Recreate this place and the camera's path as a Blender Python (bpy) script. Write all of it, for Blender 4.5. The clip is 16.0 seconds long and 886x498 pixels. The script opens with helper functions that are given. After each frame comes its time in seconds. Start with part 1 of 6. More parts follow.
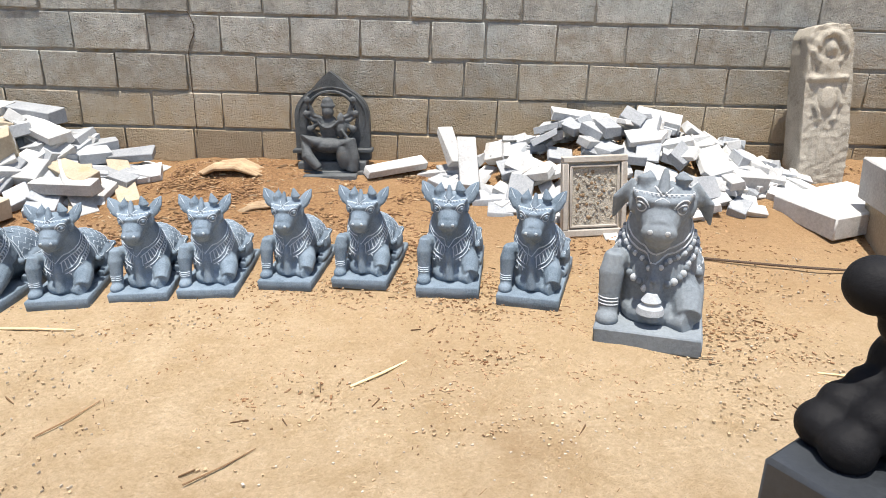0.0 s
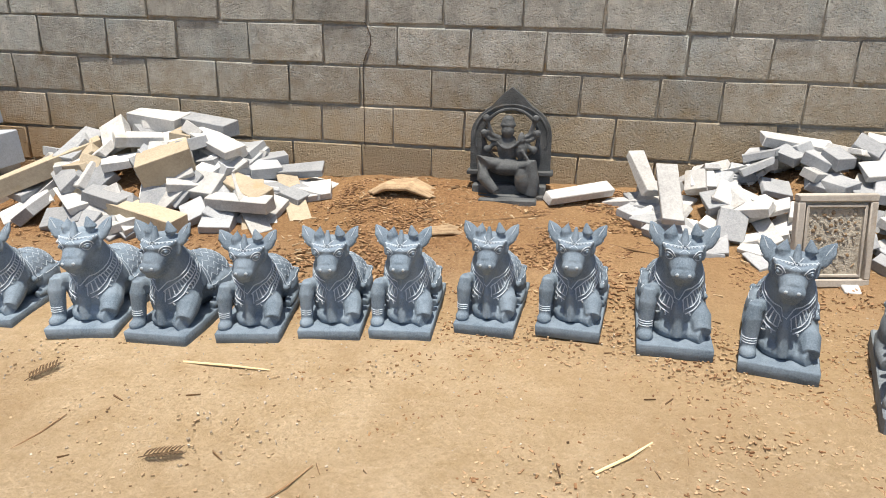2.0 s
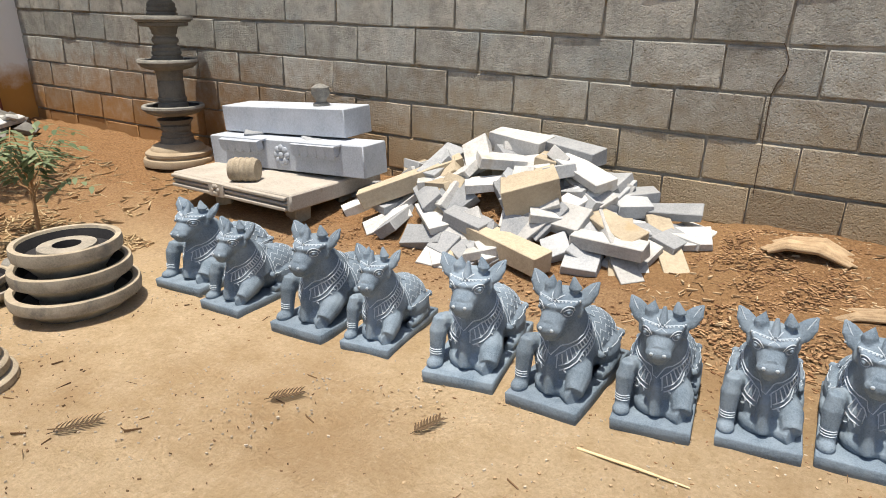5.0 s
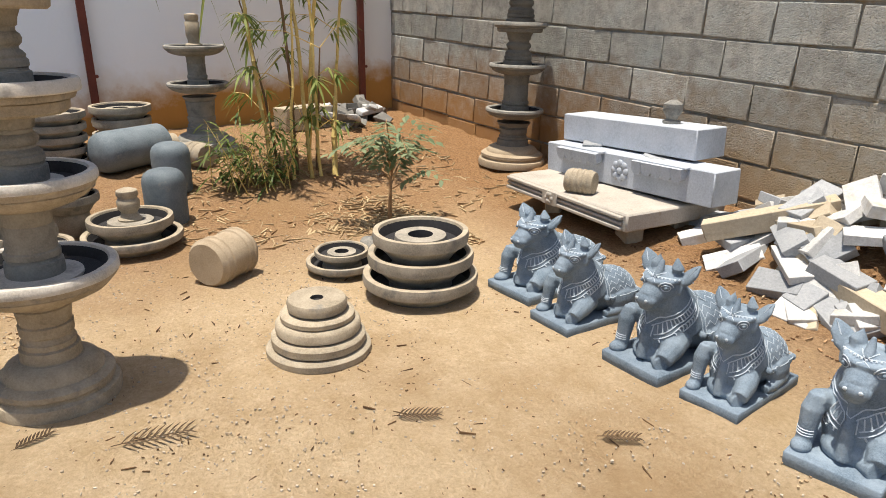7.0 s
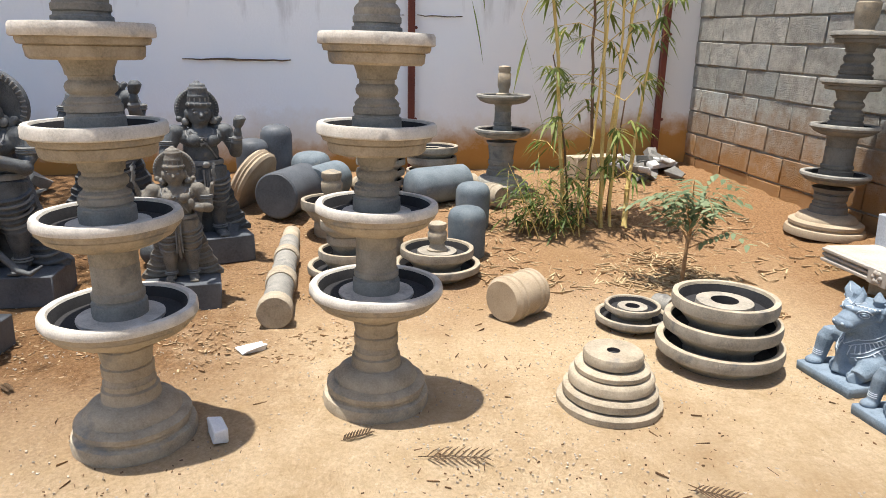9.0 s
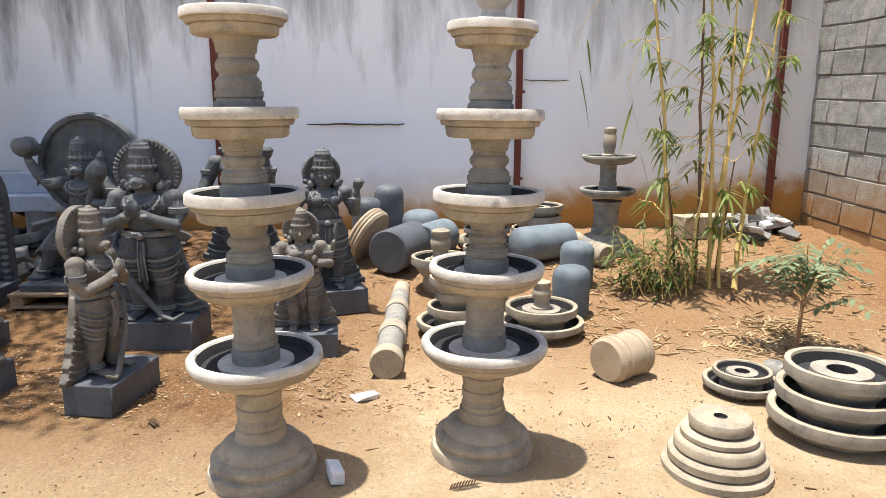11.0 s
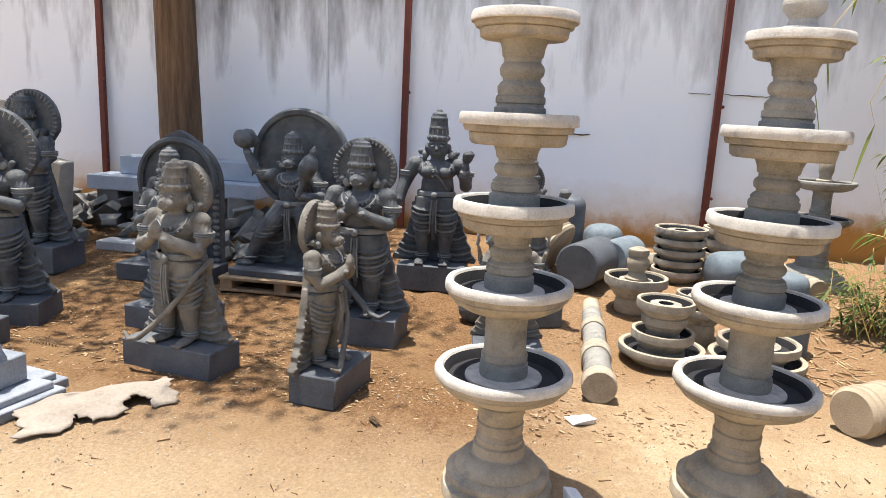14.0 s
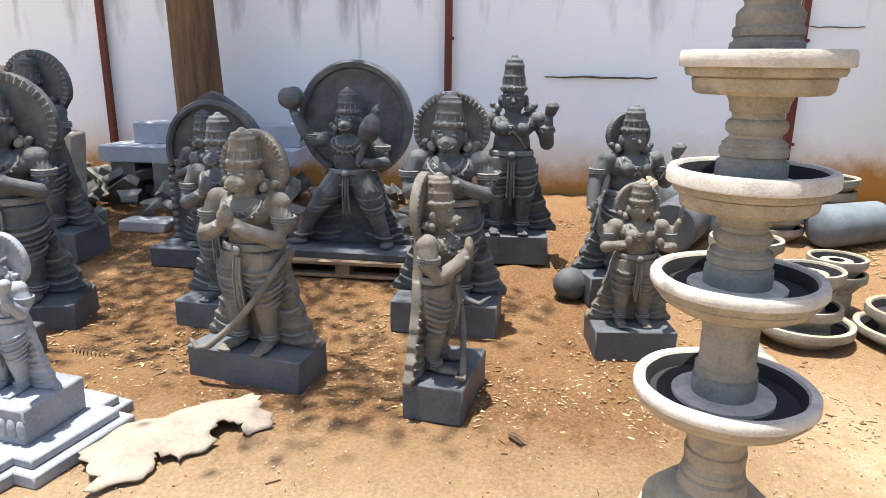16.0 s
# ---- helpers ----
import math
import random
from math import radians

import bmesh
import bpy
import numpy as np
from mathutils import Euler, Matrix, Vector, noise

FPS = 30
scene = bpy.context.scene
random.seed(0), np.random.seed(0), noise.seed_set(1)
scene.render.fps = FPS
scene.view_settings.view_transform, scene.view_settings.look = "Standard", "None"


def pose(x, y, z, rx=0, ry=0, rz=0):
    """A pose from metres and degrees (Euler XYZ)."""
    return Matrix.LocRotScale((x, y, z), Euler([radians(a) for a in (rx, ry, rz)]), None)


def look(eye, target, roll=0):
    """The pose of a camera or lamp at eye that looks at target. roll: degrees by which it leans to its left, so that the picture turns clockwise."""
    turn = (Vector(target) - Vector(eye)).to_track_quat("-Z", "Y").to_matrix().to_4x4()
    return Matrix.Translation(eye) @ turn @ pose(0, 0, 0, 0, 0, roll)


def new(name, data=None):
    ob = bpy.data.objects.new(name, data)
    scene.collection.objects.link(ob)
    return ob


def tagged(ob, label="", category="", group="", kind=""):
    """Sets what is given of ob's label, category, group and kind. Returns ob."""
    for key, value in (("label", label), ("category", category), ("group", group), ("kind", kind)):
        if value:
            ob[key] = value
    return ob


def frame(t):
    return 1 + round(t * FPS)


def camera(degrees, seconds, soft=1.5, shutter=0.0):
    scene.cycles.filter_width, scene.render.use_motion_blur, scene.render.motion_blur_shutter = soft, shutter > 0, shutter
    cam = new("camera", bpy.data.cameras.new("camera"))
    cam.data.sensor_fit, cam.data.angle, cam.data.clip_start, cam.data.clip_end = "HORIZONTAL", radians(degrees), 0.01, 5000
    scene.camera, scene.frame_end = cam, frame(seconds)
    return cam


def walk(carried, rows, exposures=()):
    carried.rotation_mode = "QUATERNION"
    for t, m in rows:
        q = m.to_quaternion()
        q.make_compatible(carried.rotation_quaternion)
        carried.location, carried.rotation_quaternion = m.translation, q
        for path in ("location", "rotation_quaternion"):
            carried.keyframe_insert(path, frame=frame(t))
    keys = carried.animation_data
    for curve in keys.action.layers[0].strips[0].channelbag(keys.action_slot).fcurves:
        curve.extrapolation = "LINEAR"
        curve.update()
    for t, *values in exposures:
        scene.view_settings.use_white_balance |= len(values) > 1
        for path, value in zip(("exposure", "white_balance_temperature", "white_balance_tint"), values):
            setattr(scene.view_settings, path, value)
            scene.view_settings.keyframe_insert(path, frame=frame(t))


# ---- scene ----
cam = camera(66.4, 16.0, soft=0.85)
METRES, EYE, TILT, LEAN, TURN = 3.6, 1.2, 0.0, 2.4, 0.0
ROWS = [
    (0.0, 0.0, 0.0, 0.0, 0.8, -21.26, -2.06),
    (0.5, -0.0323, 0.0226, 0.001, -0.38, -22.05, -2.51),
    (1.0, -0.0717, 0.0383, 0.0011, 1.55, -21.47, -2.16),
    (1.5, -0.1022, 0.0547, 0.0023, 6.46, -21.1, -2.67),
    (2.0, -0.1334, 0.0881, 0.0027, 9.36, -21.25, -1.75),
    (2.5, -0.1633, 0.1081, 0.0021, 14.92, -21.1, -2.68),
    (3.0, -0.1982, 0.1233, 0.0018, 18.53, -20.87, -2.04),
    (5.5, -0.3531, 0.1712, 0.0049, 37.5, -21.36, -1.56),
    (6.0, -0.3751, 0.1739, 0.0032, 44.51, -21.42, -1.82),
    (6.5, -0.3958, 0.1635, 0.0033, 51.47, -21.84, -2.06),
    (7.0, -0.4164, 0.1468, 0.0056, 56.9, -21.47, -1.94),
    (7.5, -0.4271, 0.133, 0.0062, 63.39, -21.34, -1.49),
    (8.0, -0.4329, 0.123, 0.0056, 68.39, -21.0, -0.97),
    (8.5, -0.4288, 0.1049, 0.0105, 74.52, -19.98, -0.96),
    (9.0, -0.4289, 0.0933, 0.0125, 79.39, -18.33, -1.46),
    (9.5, -0.4186, 0.0835, 0.0182, 84.47, -17.22, -1.53),
    (10.0, -0.4108, 0.0819, 0.0237, 86.23, -15.8, -1.36),
    (12.5, -0.3684, 0.0744, 0.0365, 92.06, -11.09, -0.68),
    (13.0, -0.3814, 0.035, 0.0329, 96.22, -11.86, -2.44),
    (13.5, -0.3942, -0.0207, 0.0327, 96.87, -12.21, -1.59),
    (14.0, -0.418, -0.0616, 0.0299, 98.96, -13.7, -2.45),
    (14.5, -0.4631, -0.0995, 0.0246, 99.3, -13.98, -1.32),
    (15.0, -0.5031, -0.1372, 0.0184, 100.59, -16.0, -1.38),
    (15.5, -0.5364, -0.1913, 0.0161, 98.62, -17.68, -1.87),
    (16.0, -0.5568, -0.2486, 0.0167, 97.24, -17.74, -0.34),
]
walk(cam, [(t, pose(0, 0, EYE, TILT, LEAN, TURN) @ pose(METRES * x, METRES * y, METRES * z, 90 + pitch, roll, yaw)) for t, x, y, z, yaw, pitch, roll in ROWS],
     [(0.0, 0.64, 6500, 10), (1.5, 0.44, 6800, 10), (3.0, 0.42, 6950, 10), (6.0, 0.34, 6950, 10), (8.0, 0.58, 6800, 10), (9.0, 0.72, 6550, 10), (12.5, 0.88, 6550, 10), (14.5, 0.98, 6500, 10), (16.0, 1.14, 6550, 10)])

# ---- light ----
SUN_SHIFT = (0.02, 0.145)  # how far a shadow runs per metre of height
sun_dir = Vector((-SUN_SHIFT[0], -SUN_SHIFT[1], 1)).normalized()
world = bpy.data.worlds.new("sky")
scene.world = world
world.use_nodes = True
wn = world.node_tree.nodes
sky = wn.new("ShaderNodeTexSky")
sky.sky_type, sky.sun_disc = "NISHITA", False
sky.sun_elevation = math.asin(sun_dir.z)
sky.sun_rotation = math.atan2(sun_dir.x, sun_dir.y)
sky.dust_density, sky.air_density = 2.0, 1.0
world.node_tree.links.new(sky.outputs[0], wn["Background"].inputs[0])
wn["Background"].inputs[1].default_value = 0.122
sun = new("sun", bpy.data.lights.new("sun", "SUN"))
sun.data.energy, sun.data.angle, sun.data.color = 5.0, radians(0.53), (1.0, 0.955, 0.885)
sun.matrix_world = look(tuple(sun_dir * 20), (0, 0, 0))


# ---- materials ----
def nodes_of(name, rough=0.8, metal=0.0):
    m = bpy.data.materials.new(name)
    m.use_nodes = True
    n, l = m.node_tree.nodes, m.node_tree.links
    b = n["Principled BSDF"]
    b.inputs["Roughness"].default_value, b.inputs["Metallic"].default_value = rough, metal
    b.inputs["Specular IOR Level"].default_value = 0.3
    return m, n, l, b


def tex(n, l, kind, vec, scale, detail=6.0, rough=0.6):
    t = n.new(kind)
    t.inputs["Scale"].default_value = scale
    if kind == "ShaderNodeTexNoise":
        t.inputs["Detail"].default_value, t.inputs["Roughness"].default_value = detail, rough
    l.new(vec, t.inputs["Vector"])
    return t


def mixed(n, l, fac, a, b, blend="MIX"):
    x = n.new("ShaderNodeMix")
    x.data_type, x.blend_type = "RGBA", blend
    for s, v in ((0, fac), (6, a), (7, b)):
        if isinstance(v, (tuple, float, int)):
            x.inputs[s].default_value = (*v, 1) if isinstance(v, tuple) else v
        else:
            l.new(v, x.inputs[s])
    return x.outputs[2]


def ramp(n, l, fac, lo, hi):
    r = n.new("ShaderNodeMapRange")
    r.inputs["From Min"].default_value, r.inputs["From Max"].default_value = lo, hi
    l.new(fac, r.inputs["Value"])
    return r.outputs[0]


def mul(n, l, a, b, op="MULTIPLY"):
    x = n.new("ShaderNodeMath")
    x.operation, x.use_clamp = op, op == "MULTIPLY"
    for s, v in ((0, a), (1, b)):
        if isinstance(v, (float, int)):
            x.inputs[s].default_value = v
        else:
            l.new(v, x.inputs[s])
    return x.outputs[0]


def bumped(n, l, b, height, strength, distance):
    k = n.new("ShaderNodeBump")
    k.inputs["Strength"].default_value, k.inputs["Distance"].default_value = strength, distance
    l.new(height, k.inputs["Height"])
    l.new(k.outputs[0], b.inputs["Normal"])


def stone(name, c1, c2, scale=6.0, rough=0.8, bump=0.5, rnd=0.25, stain=None, stain_at=0.56, place="Object", dist=0.006, spec=0.3):
    """A weathered mineral surface: two scales of tone, stains, fine relief, and a tone of its own for each object."""
    m, n, l, b = nodes_of(name, rough)
    b.inputs["Specular IOR Level"].default_value = spec
    info = n.new("ShaderNodeObjectInfo")
    add = n.new("ShaderNodeVectorMath")
    add.operation = "MULTIPLY_ADD"
    l.new(info.outputs["Random"], add.inputs[0])
    add.inputs[1].default_value = (17.0, 31.0, 23.0)
    src = n.new("ShaderNodeTexCoord").outputs["Object"] if place == "Object" else n.new("ShaderNodeNewGeometry").outputs["Position"]
    l.new(src, add.inputs[2])
    v = add.outputs[0]
    big, fine = tex(n, l, "ShaderNodeTexNoise", v, scale), tex(n, l, "ShaderNodeTexNoise", v, scale * 14, 8, 0.7)
    col = mixed(n, l, ramp(n, l, big.outputs[0], 0.34, 0.66), c1, c2)
    col = mixed(n, l, ramp(n, l, fine.outputs[0], 0.3, 0.75), col, mixed(n, l, 0.5, col, tuple(min(1, c * 1.55) for c in c2)))
    if stain:
        s = tex(n, l, "ShaderNodeTexNoise", v, scale * 0.7, 5, 0.65)
        col = mixed(n, l, ramp(n, l, s.outputs[0], stain_at, stain_at + 0.12), col, stain)
    hsv = n.new("ShaderNodeHueSaturation")
    l.new(col, hsv.inputs["Color"])
    l.new(ramp_to(n, l, info.outputs["Random"], 1 - rnd, 1 + rnd), hsv.inputs["Value"])
    l.new(hsv.outputs[0], b.inputs["Base Color"])
    bumped(n, l, b, fine.outputs[0], bump, dist)
    return m


def ramp_to(n, l, fac, lo, hi):
    r = n.new("ShaderNodeMapRange")
    r.inputs["To Min"].default_value, r.inputs["To Max"].default_value = lo, hi
    l.new(fac, r.inputs["Value"])
    return r.outputs[0]


NANDI = stone("blue_grey_soapstone", (0.085, 0.122, 0.162), (0.19, 0.24, 0.29), 12, 0.85, 0.6, 0.12)
NANDI_LINE = stone("chalky_carved_line", (0.29, 0.345, 0.40), (0.42, 0.475, 0.53), 30, 0.95, 0.3, 0.05)
BIG_STONE = stone("grey_soapstone", (0.10, 0.12, 0.14), (0.19, 0.215, 0.235), 7, 0.8, 0.45, 0.05)
BIG_LINE = stone("pale_soapstone", (0.30, 0.33, 0.35), (0.42, 0.44, 0.46), 20, 0.9, 0.3, 0.05)
IDOL = stone("dark_granite", (0.024, 0.028, 0.031), (0.105, 0.112, 0.115), 11, 0.6, 0.8, 0.18, (0.12, 0.105, 0.085), 0.6, spec=0.4)
IDOL_LINE = stone("dusty_granite_relief", (0.09, 0.095, 0.097), (0.21, 0.21, 0.2), 16, 0.75, 0.4, 0.1)
PLINTH = stone("sawn_granite", (0.045, 0.051, 0.058), (0.105, 0.115, 0.128), 5, 0.55, 0.25, 0.12, (0.15, 0.13, 0.105), 0.64)
WARM_IDOL = stone("brown_grey_granite", (0.066, 0.062, 0.054), (0.20, 0.183, 0.155), 11, 0.75, 0.8, 0.1, (0.2, 0.17, 0.13), 0.6)
BLACK = stone("black_granite", (0.004, 0.004, 0.005), (0.010, 0.010, 0.011), 8, 0.6, 0.3, 0.1, spec=0.12)
BLACK_PLINTH = stone("polished_black_granite", (0.018, 0.020, 0.023), (0.036, 0.040, 0.046), 10, 0.28, 0.1, 0.0, spec=0.5)
MARBLE = stone("pale_grey_marble", (0.13, 0.145, 0.168), (0.26, 0.278, 0.305), 7, 0.6, 0.4, 0.06, (0.34, 0.36, 0.4), 0.58)
CEMENT = stone("weathered_cement", (0.21, 0.175, 0.125), (0.40, 0.34, 0.255), 9, 0.9, 0.9, 0.1, (0.22, 0.21, 0.19), 0.57)
CEMENT_GREY = stone("grey_cement", (0.15, 0.15, 0.142), (0.30, 0.285, 0.25), 11, 0.9, 0.9, 0.1, (0.15, 0.15, 0.145), 0.56)
CEMENT_STEM = stone("dusty_cement_stem", (0.16, 0.147, 0.12), (0.34, 0.305, 0.25), 9, 0.9, 0.9, 0.1, (0.17, 0.165, 0.155), 0.58)
# darker grey-brown cement of the tall fountain by the block wall
CEMENT_DARK = stone("dark_grey_brown_cement", (0.09, 0.085, 0.075), (0.17, 0.155, 0.13), 8, 0.9, 0.6, 0.1, (0.22, 0.19, 0.15), 0.6)
CEMENT_RIM = stone("pale_cement_rim", (0.33, 0.305, 0.265), (0.56, 0.525, 0.47), 12, 0.9, 0.5, 0.06, (0.33, 0.31, 0.28), 0.6)
BASIN = stone("black_coated_basin", (0.010, 0.010, 0.012), (0.028, 0.027, 0.028), 6, 0.75, 0.3, 0.1, (0.13, 0.11, 0.085), 0.66)
CEMENT_SOIL = stone("sand_brown_cement", (0.27, 0.21, 0.14), (0.37, 0.30, 0.215), 8, 0.95, 0.5, 0.08)
BLUE_CYL = stone("blue_grey_granite_drum", (0.075, 0.098, 0.113), (0.145, 0.172, 0.19), 8, 0.7, 0.35, 0.15, (0.28, 0.27, 0.24), 0.62)
OFFCUT = stone("pale_granite_offcut", (0.30, 0.30, 0.295), (0.50, 0.495, 0.48), 5, 0.85, 0.45, 0.2, (0.42, 0.37, 0.29), 0.6)
OFFCUT_TAN = stone("tan_stone_offcut", (0.29, 0.24, 0.175), (0.40, 0.34, 0.25), 5, 0.9, 0.5, 0.18, (0.4, 0.3, 0.17), 0.62)
OFFCUT_GREY = stone("grey_granite_offcut", (0.22, 0.235, 0.25), (0.34, 0.35, 0.36), 6, 0.8, 0.45, 0.2)
OFFCUT_DARK = stone("dark_rubble", (0.10, 0.10, 0.095), (0.22, 0.21, 0.19), 7, 0.85, 0.6, 0.35)
SLAB_WHITE = stone("pale_sawn_granite", (0.29, 0.32, 0.365), (0.39, 0.42, 0.465), 6, 0.7, 0.25, 0.05)
SLAB_TAN = stone("dusty_sandstone", (0.28, 0.255, 0.22), (0.39, 0.355, 0.31), 6, 0.9, 0.4, 0.05, (0.3, 0.22, 0.14), 0.62)
CARVED = stone("rough_tan_granite", (0.30, 0.27, 0.22), (0.46, 0.42, 0.35), 8, 0.95, 1.0, 0.05, (0.2, 0.18, 0.15), 0.6, dist=0.012)
SHEET = stone("crumpled_cement_board", (0.19, 0.158, 0.125), (0.285, 0.245, 0.20), 4, 0.95, 0.4, 0.05)
WOODY = stone("split_dry_wood", (0.20, 0.13, 0.075), (0.38, 0.28, 0.175), 12, 0.9, 0.8, 0.2)
TWIG = stone("dry_twig", (0.16, 0.09, 0.045), (0.30, 0.19, 0.10), 20, 0.9, 0.4, 0.3)
LEAF_DRY = stone("dry_palm_leaf", (0.04, 0.026, 0.015), (0.10, 0.063, 0.034), 20, 0.9, 0.3, 0.3)
STRAW = stone("straw", (0.50, 0.38, 0.20), (0.66, 0.53, 0.32), 20, 0.9, 0.3, 0.25)
CABLE = stone("dark_cable", (0.05, 0.035, 0.025), (0.09, 0.06, 0.04), 10, 0.7, 0.2, 0.0)
MORTAR = stone("grey_mortar", (0.2, 0.19, 0.165), (0.32, 0.3, 0.265), 10, 0.95, 0.8, 0.0, (0.27, 0.2, 0.12), 0.55)
RUST = stone("rust_red_paint", (0.085, 0.024, 0.017), (0.14, 0.038, 0.025), 5, 0.6, 0.3, 0.08, (0.10, 0.04, 0.025), 0.6)
BLUE_METAL = stone("blue_coated_sheet", (0.02, 0.14, 0.50), (0.03, 0.18, 0.58), 3, 0.4, 0.1, 0.03, spec=0.5)
PVC = stone("white_pipe", (0.60, 0.63, 0.66), (0.70, 0.72, 0.74), 5, 0.5, 0.1, 0.0)
PAPER = stone("white_chip", (0.60, 0.62, 0.64), (0.74, 0.75, 0.76), 8, 0.8, 0.3, 0.06)


def bark_material():
    m, n, l, b = nodes_of("brown_tree_bark", 0.9)
    mp = n.new("ShaderNodeMapping")
    mp.inputs["Scale"].default_value = (22, 22, 2.2)
    l.new(n.new("ShaderNodeTexCoord").outputs["Object"], mp.inputs["Vector"])
    a = tex(n, l, "ShaderNodeTexNoise", mp.outputs[0], 1.0, 8, 0.7)
    col = mixed(n, l, ramp(n, l, a.outputs[0], 0.32, 0.7), (0.085, 0.05, 0.028), (0.24, 0.145, 0.08))
    l.new(col, b.inputs["Base Color"])
    bumped(n, l, b, a.outputs[0], 0.9, 0.02)
    return m


def leaf_material(name, c1, c2):
    m, n, l, b = nodes_of(name, 0.55)
    g = n.new("ShaderNodeNewGeometry")
    l.new(mixed(n, l, g.outputs["Random Per Island"], c1, c2), b.inputs["Base Color"])
    b.inputs["Subsurface Weight"].default_value = 0.0
    t = n.new("ShaderNodeBsdfTranslucent")
    l.new(mixed(n, l, g.outputs["Random Per Island"], c1, c2), t.inputs["Color"])
    s = n.new("ShaderNodeMixShader")
    s.inputs[0].default_value = 0.35
    l.new(b.outputs[0], s.inputs[1])
    l.new(t.outputs[0], s.inputs[2])
    l.new(s.outputs[0], n["Material Output"].inputs["Surface"])
    return m


BARK = bark_material()
CULM = stone("yellow_bamboo_culm", (0.50, 0.34, 0.09), (0.62, 0.48, 0.19), 9, 0.5, 0.2, 0.2, (0.25, 0.24, 0.07), 0.6)
CULM_DARK = stone("brown_bamboo_culm", (0.10, 0.06, 0.035), (0.20, 0.12, 0.06), 9, 0.6, 0.2, 0.2)
BAMBOO_LEAF = leaf_material("bamboo_leaf", (0.120, 0.180, 0.034), (0.238, 0.266, 0.070))
BUSH_LEAF = leaf_material("bush_leaf", (0.055, 0.10, 0.02), (0.17, 0.21, 0.05))
SHRUB_LEAF = leaf_material("shrub_leaf", (0.10, 0.15, 0.075), (0.27, 0.33, 0.19))
CROWN_LEAF = leaf_material("crown_leaf", (0.04, 0.08, 0.02), (0.10, 0.15, 0.04))


def ground_material():
    m, n, l, b = nodes_of("sandy_soil", 0.97)
    b.inputs["Specular IOR Level"].default_value = 0.1
    p = n.new("ShaderNodeNewGeometry").outputs["Position"]
    xyz = n.new("ShaderNodeSeparateXYZ")
    l.new(p, xyz.inputs[0])
    big, mid = tex(n, l, "ShaderNodeTexNoise", p, 0.9, 5, 0.6), tex(n, l, "ShaderNodeTexNoise", p, 5.0, 8, 0.7)
    fine = tex(n, l, "ShaderNodeTexNoise", p, 60, 8, 0.75)
    col = mixed(n, l, ramp(n, l, mid.outputs[0], 0.3, 0.7), (0.62, 0.455, 0.27), (0.84, 0.665, 0.45))
    col = mixed(n, l, ramp(n, l, fine.outputs[0], 0.35, 0.7), mixed(n, l, 0.5, col, (0.36, 0.235, 0.125)), col)
    clod = tex(n, l, "ShaderNodeTexNoise", p, 26, 9, 0.82)
    col = mixed(n, l, mul(n, l, ramp(n, l, clod.outputs[0], 0.45, 0.34), 0.4), col, (0.33, 0.205, 0.10))
    col = mixed(n, l, mul(n, l, ramp(n, l, clod.outputs[0], 0.56, 0.68), 0.6), col, (0.88, 0.74, 0.54))
    # red-brown soil and leaf mould along the block wall; among the idols also painted shade
    warp = mul(n, l, mid.outputs[0], 1.1)
    wall = ramp(n, l, mul(n, l, xyz.outputs["Y"], warp, "ADD"), 3.05, 3.95)
    idol = mul(n, l, ramp(n, l, mul(n, l, xyz.outputs["X"], warp, "SUBTRACT"), -3.95, -4.95), ramp(n, l, mul(n, l, xyz.outputs["Y"], warp, "ADD"), 1.0, 0.2))
    bed = mul(n, l, ramp(n, l, mul(n, l, xyz.outputs["X"], warp, "SUBTRACT"), -4.9, -5.9), 0.78)
    soil = mixed(n, l, ramp(n, l, fine.outputs[0], 0.35, 0.65), (0.16, 0.072, 0.03), (0.41, 0.228, 0.105))
    n_wall = n.new("ShaderNodeMath")
    n_wall.operation = "MAXIMUM"
    l.new(mul(n, l, wall, 0.9), n_wall.inputs[0])
    l.new(mul(n, l, idol, 0.95), n_wall.inputs[1])
    n2 = n.new("ShaderNodeMath")
    n2.operation = "MAXIMUM"
    l.new(n_wall.outputs[0], n2.inputs[0])
    l.new(bed, n2.inputs[1])
    # the idols' soil takes a darker pair of browns, for the tree's dappled shade
    col = mixed(n, l, n2.outputs[0], col, mixed(n, l, idol, soil, mixed(n, l, ramp(n, l, fine.outputs[0], 0.35, 0.65), (0.12, 0.056, 0.024), (0.34, 0.19, 0.088))))
    col = mixed(n, l, mul(n, l, ramp(n, l, big.outputs[0], 0.5, 0.66), 0.55), col, (0.38, 0.24, 0.12))
    fore = mul(n, l, ramp(n, l, mul(n, l, xyz.outputs["Y"], warp, "ADD"), 2.35, 2.9), ramp(n, l, mul(n, l, xyz.outputs["X"], warp, "SUBTRACT"), -1.6, -0.9))
    col = mixed(n, l, mul(n, l, fore, 0.4), col, (0.50, 0.33, 0.175))
    grit = tex(n, l, "ShaderNodeTexVoronoi", p, 55)
    col = mixed(n, l, mul(n, l, ramp(n, l, grit.outputs["Distance"], 0.17, 0.1), ramp(n, l, mid.outputs[0], 0.5, 0.62)), col, (0.62, 0.52, 0.38))
    l.new(col, b.inputs["Base Color"])
    h = n.new("ShaderNodeMath")
    h.operation = "MULTIPLY_ADD"
    l.new(mid.outputs[0], h.inputs[0])
    h.inputs[1].default_value = 1.6
    l.new(mul(n, l, fine.outputs[0], clod.outputs[0], "ADD"), h.inputs[2])
    bumped(n, l, b, h.outputs[0], 1.0, 0.022)
    return m


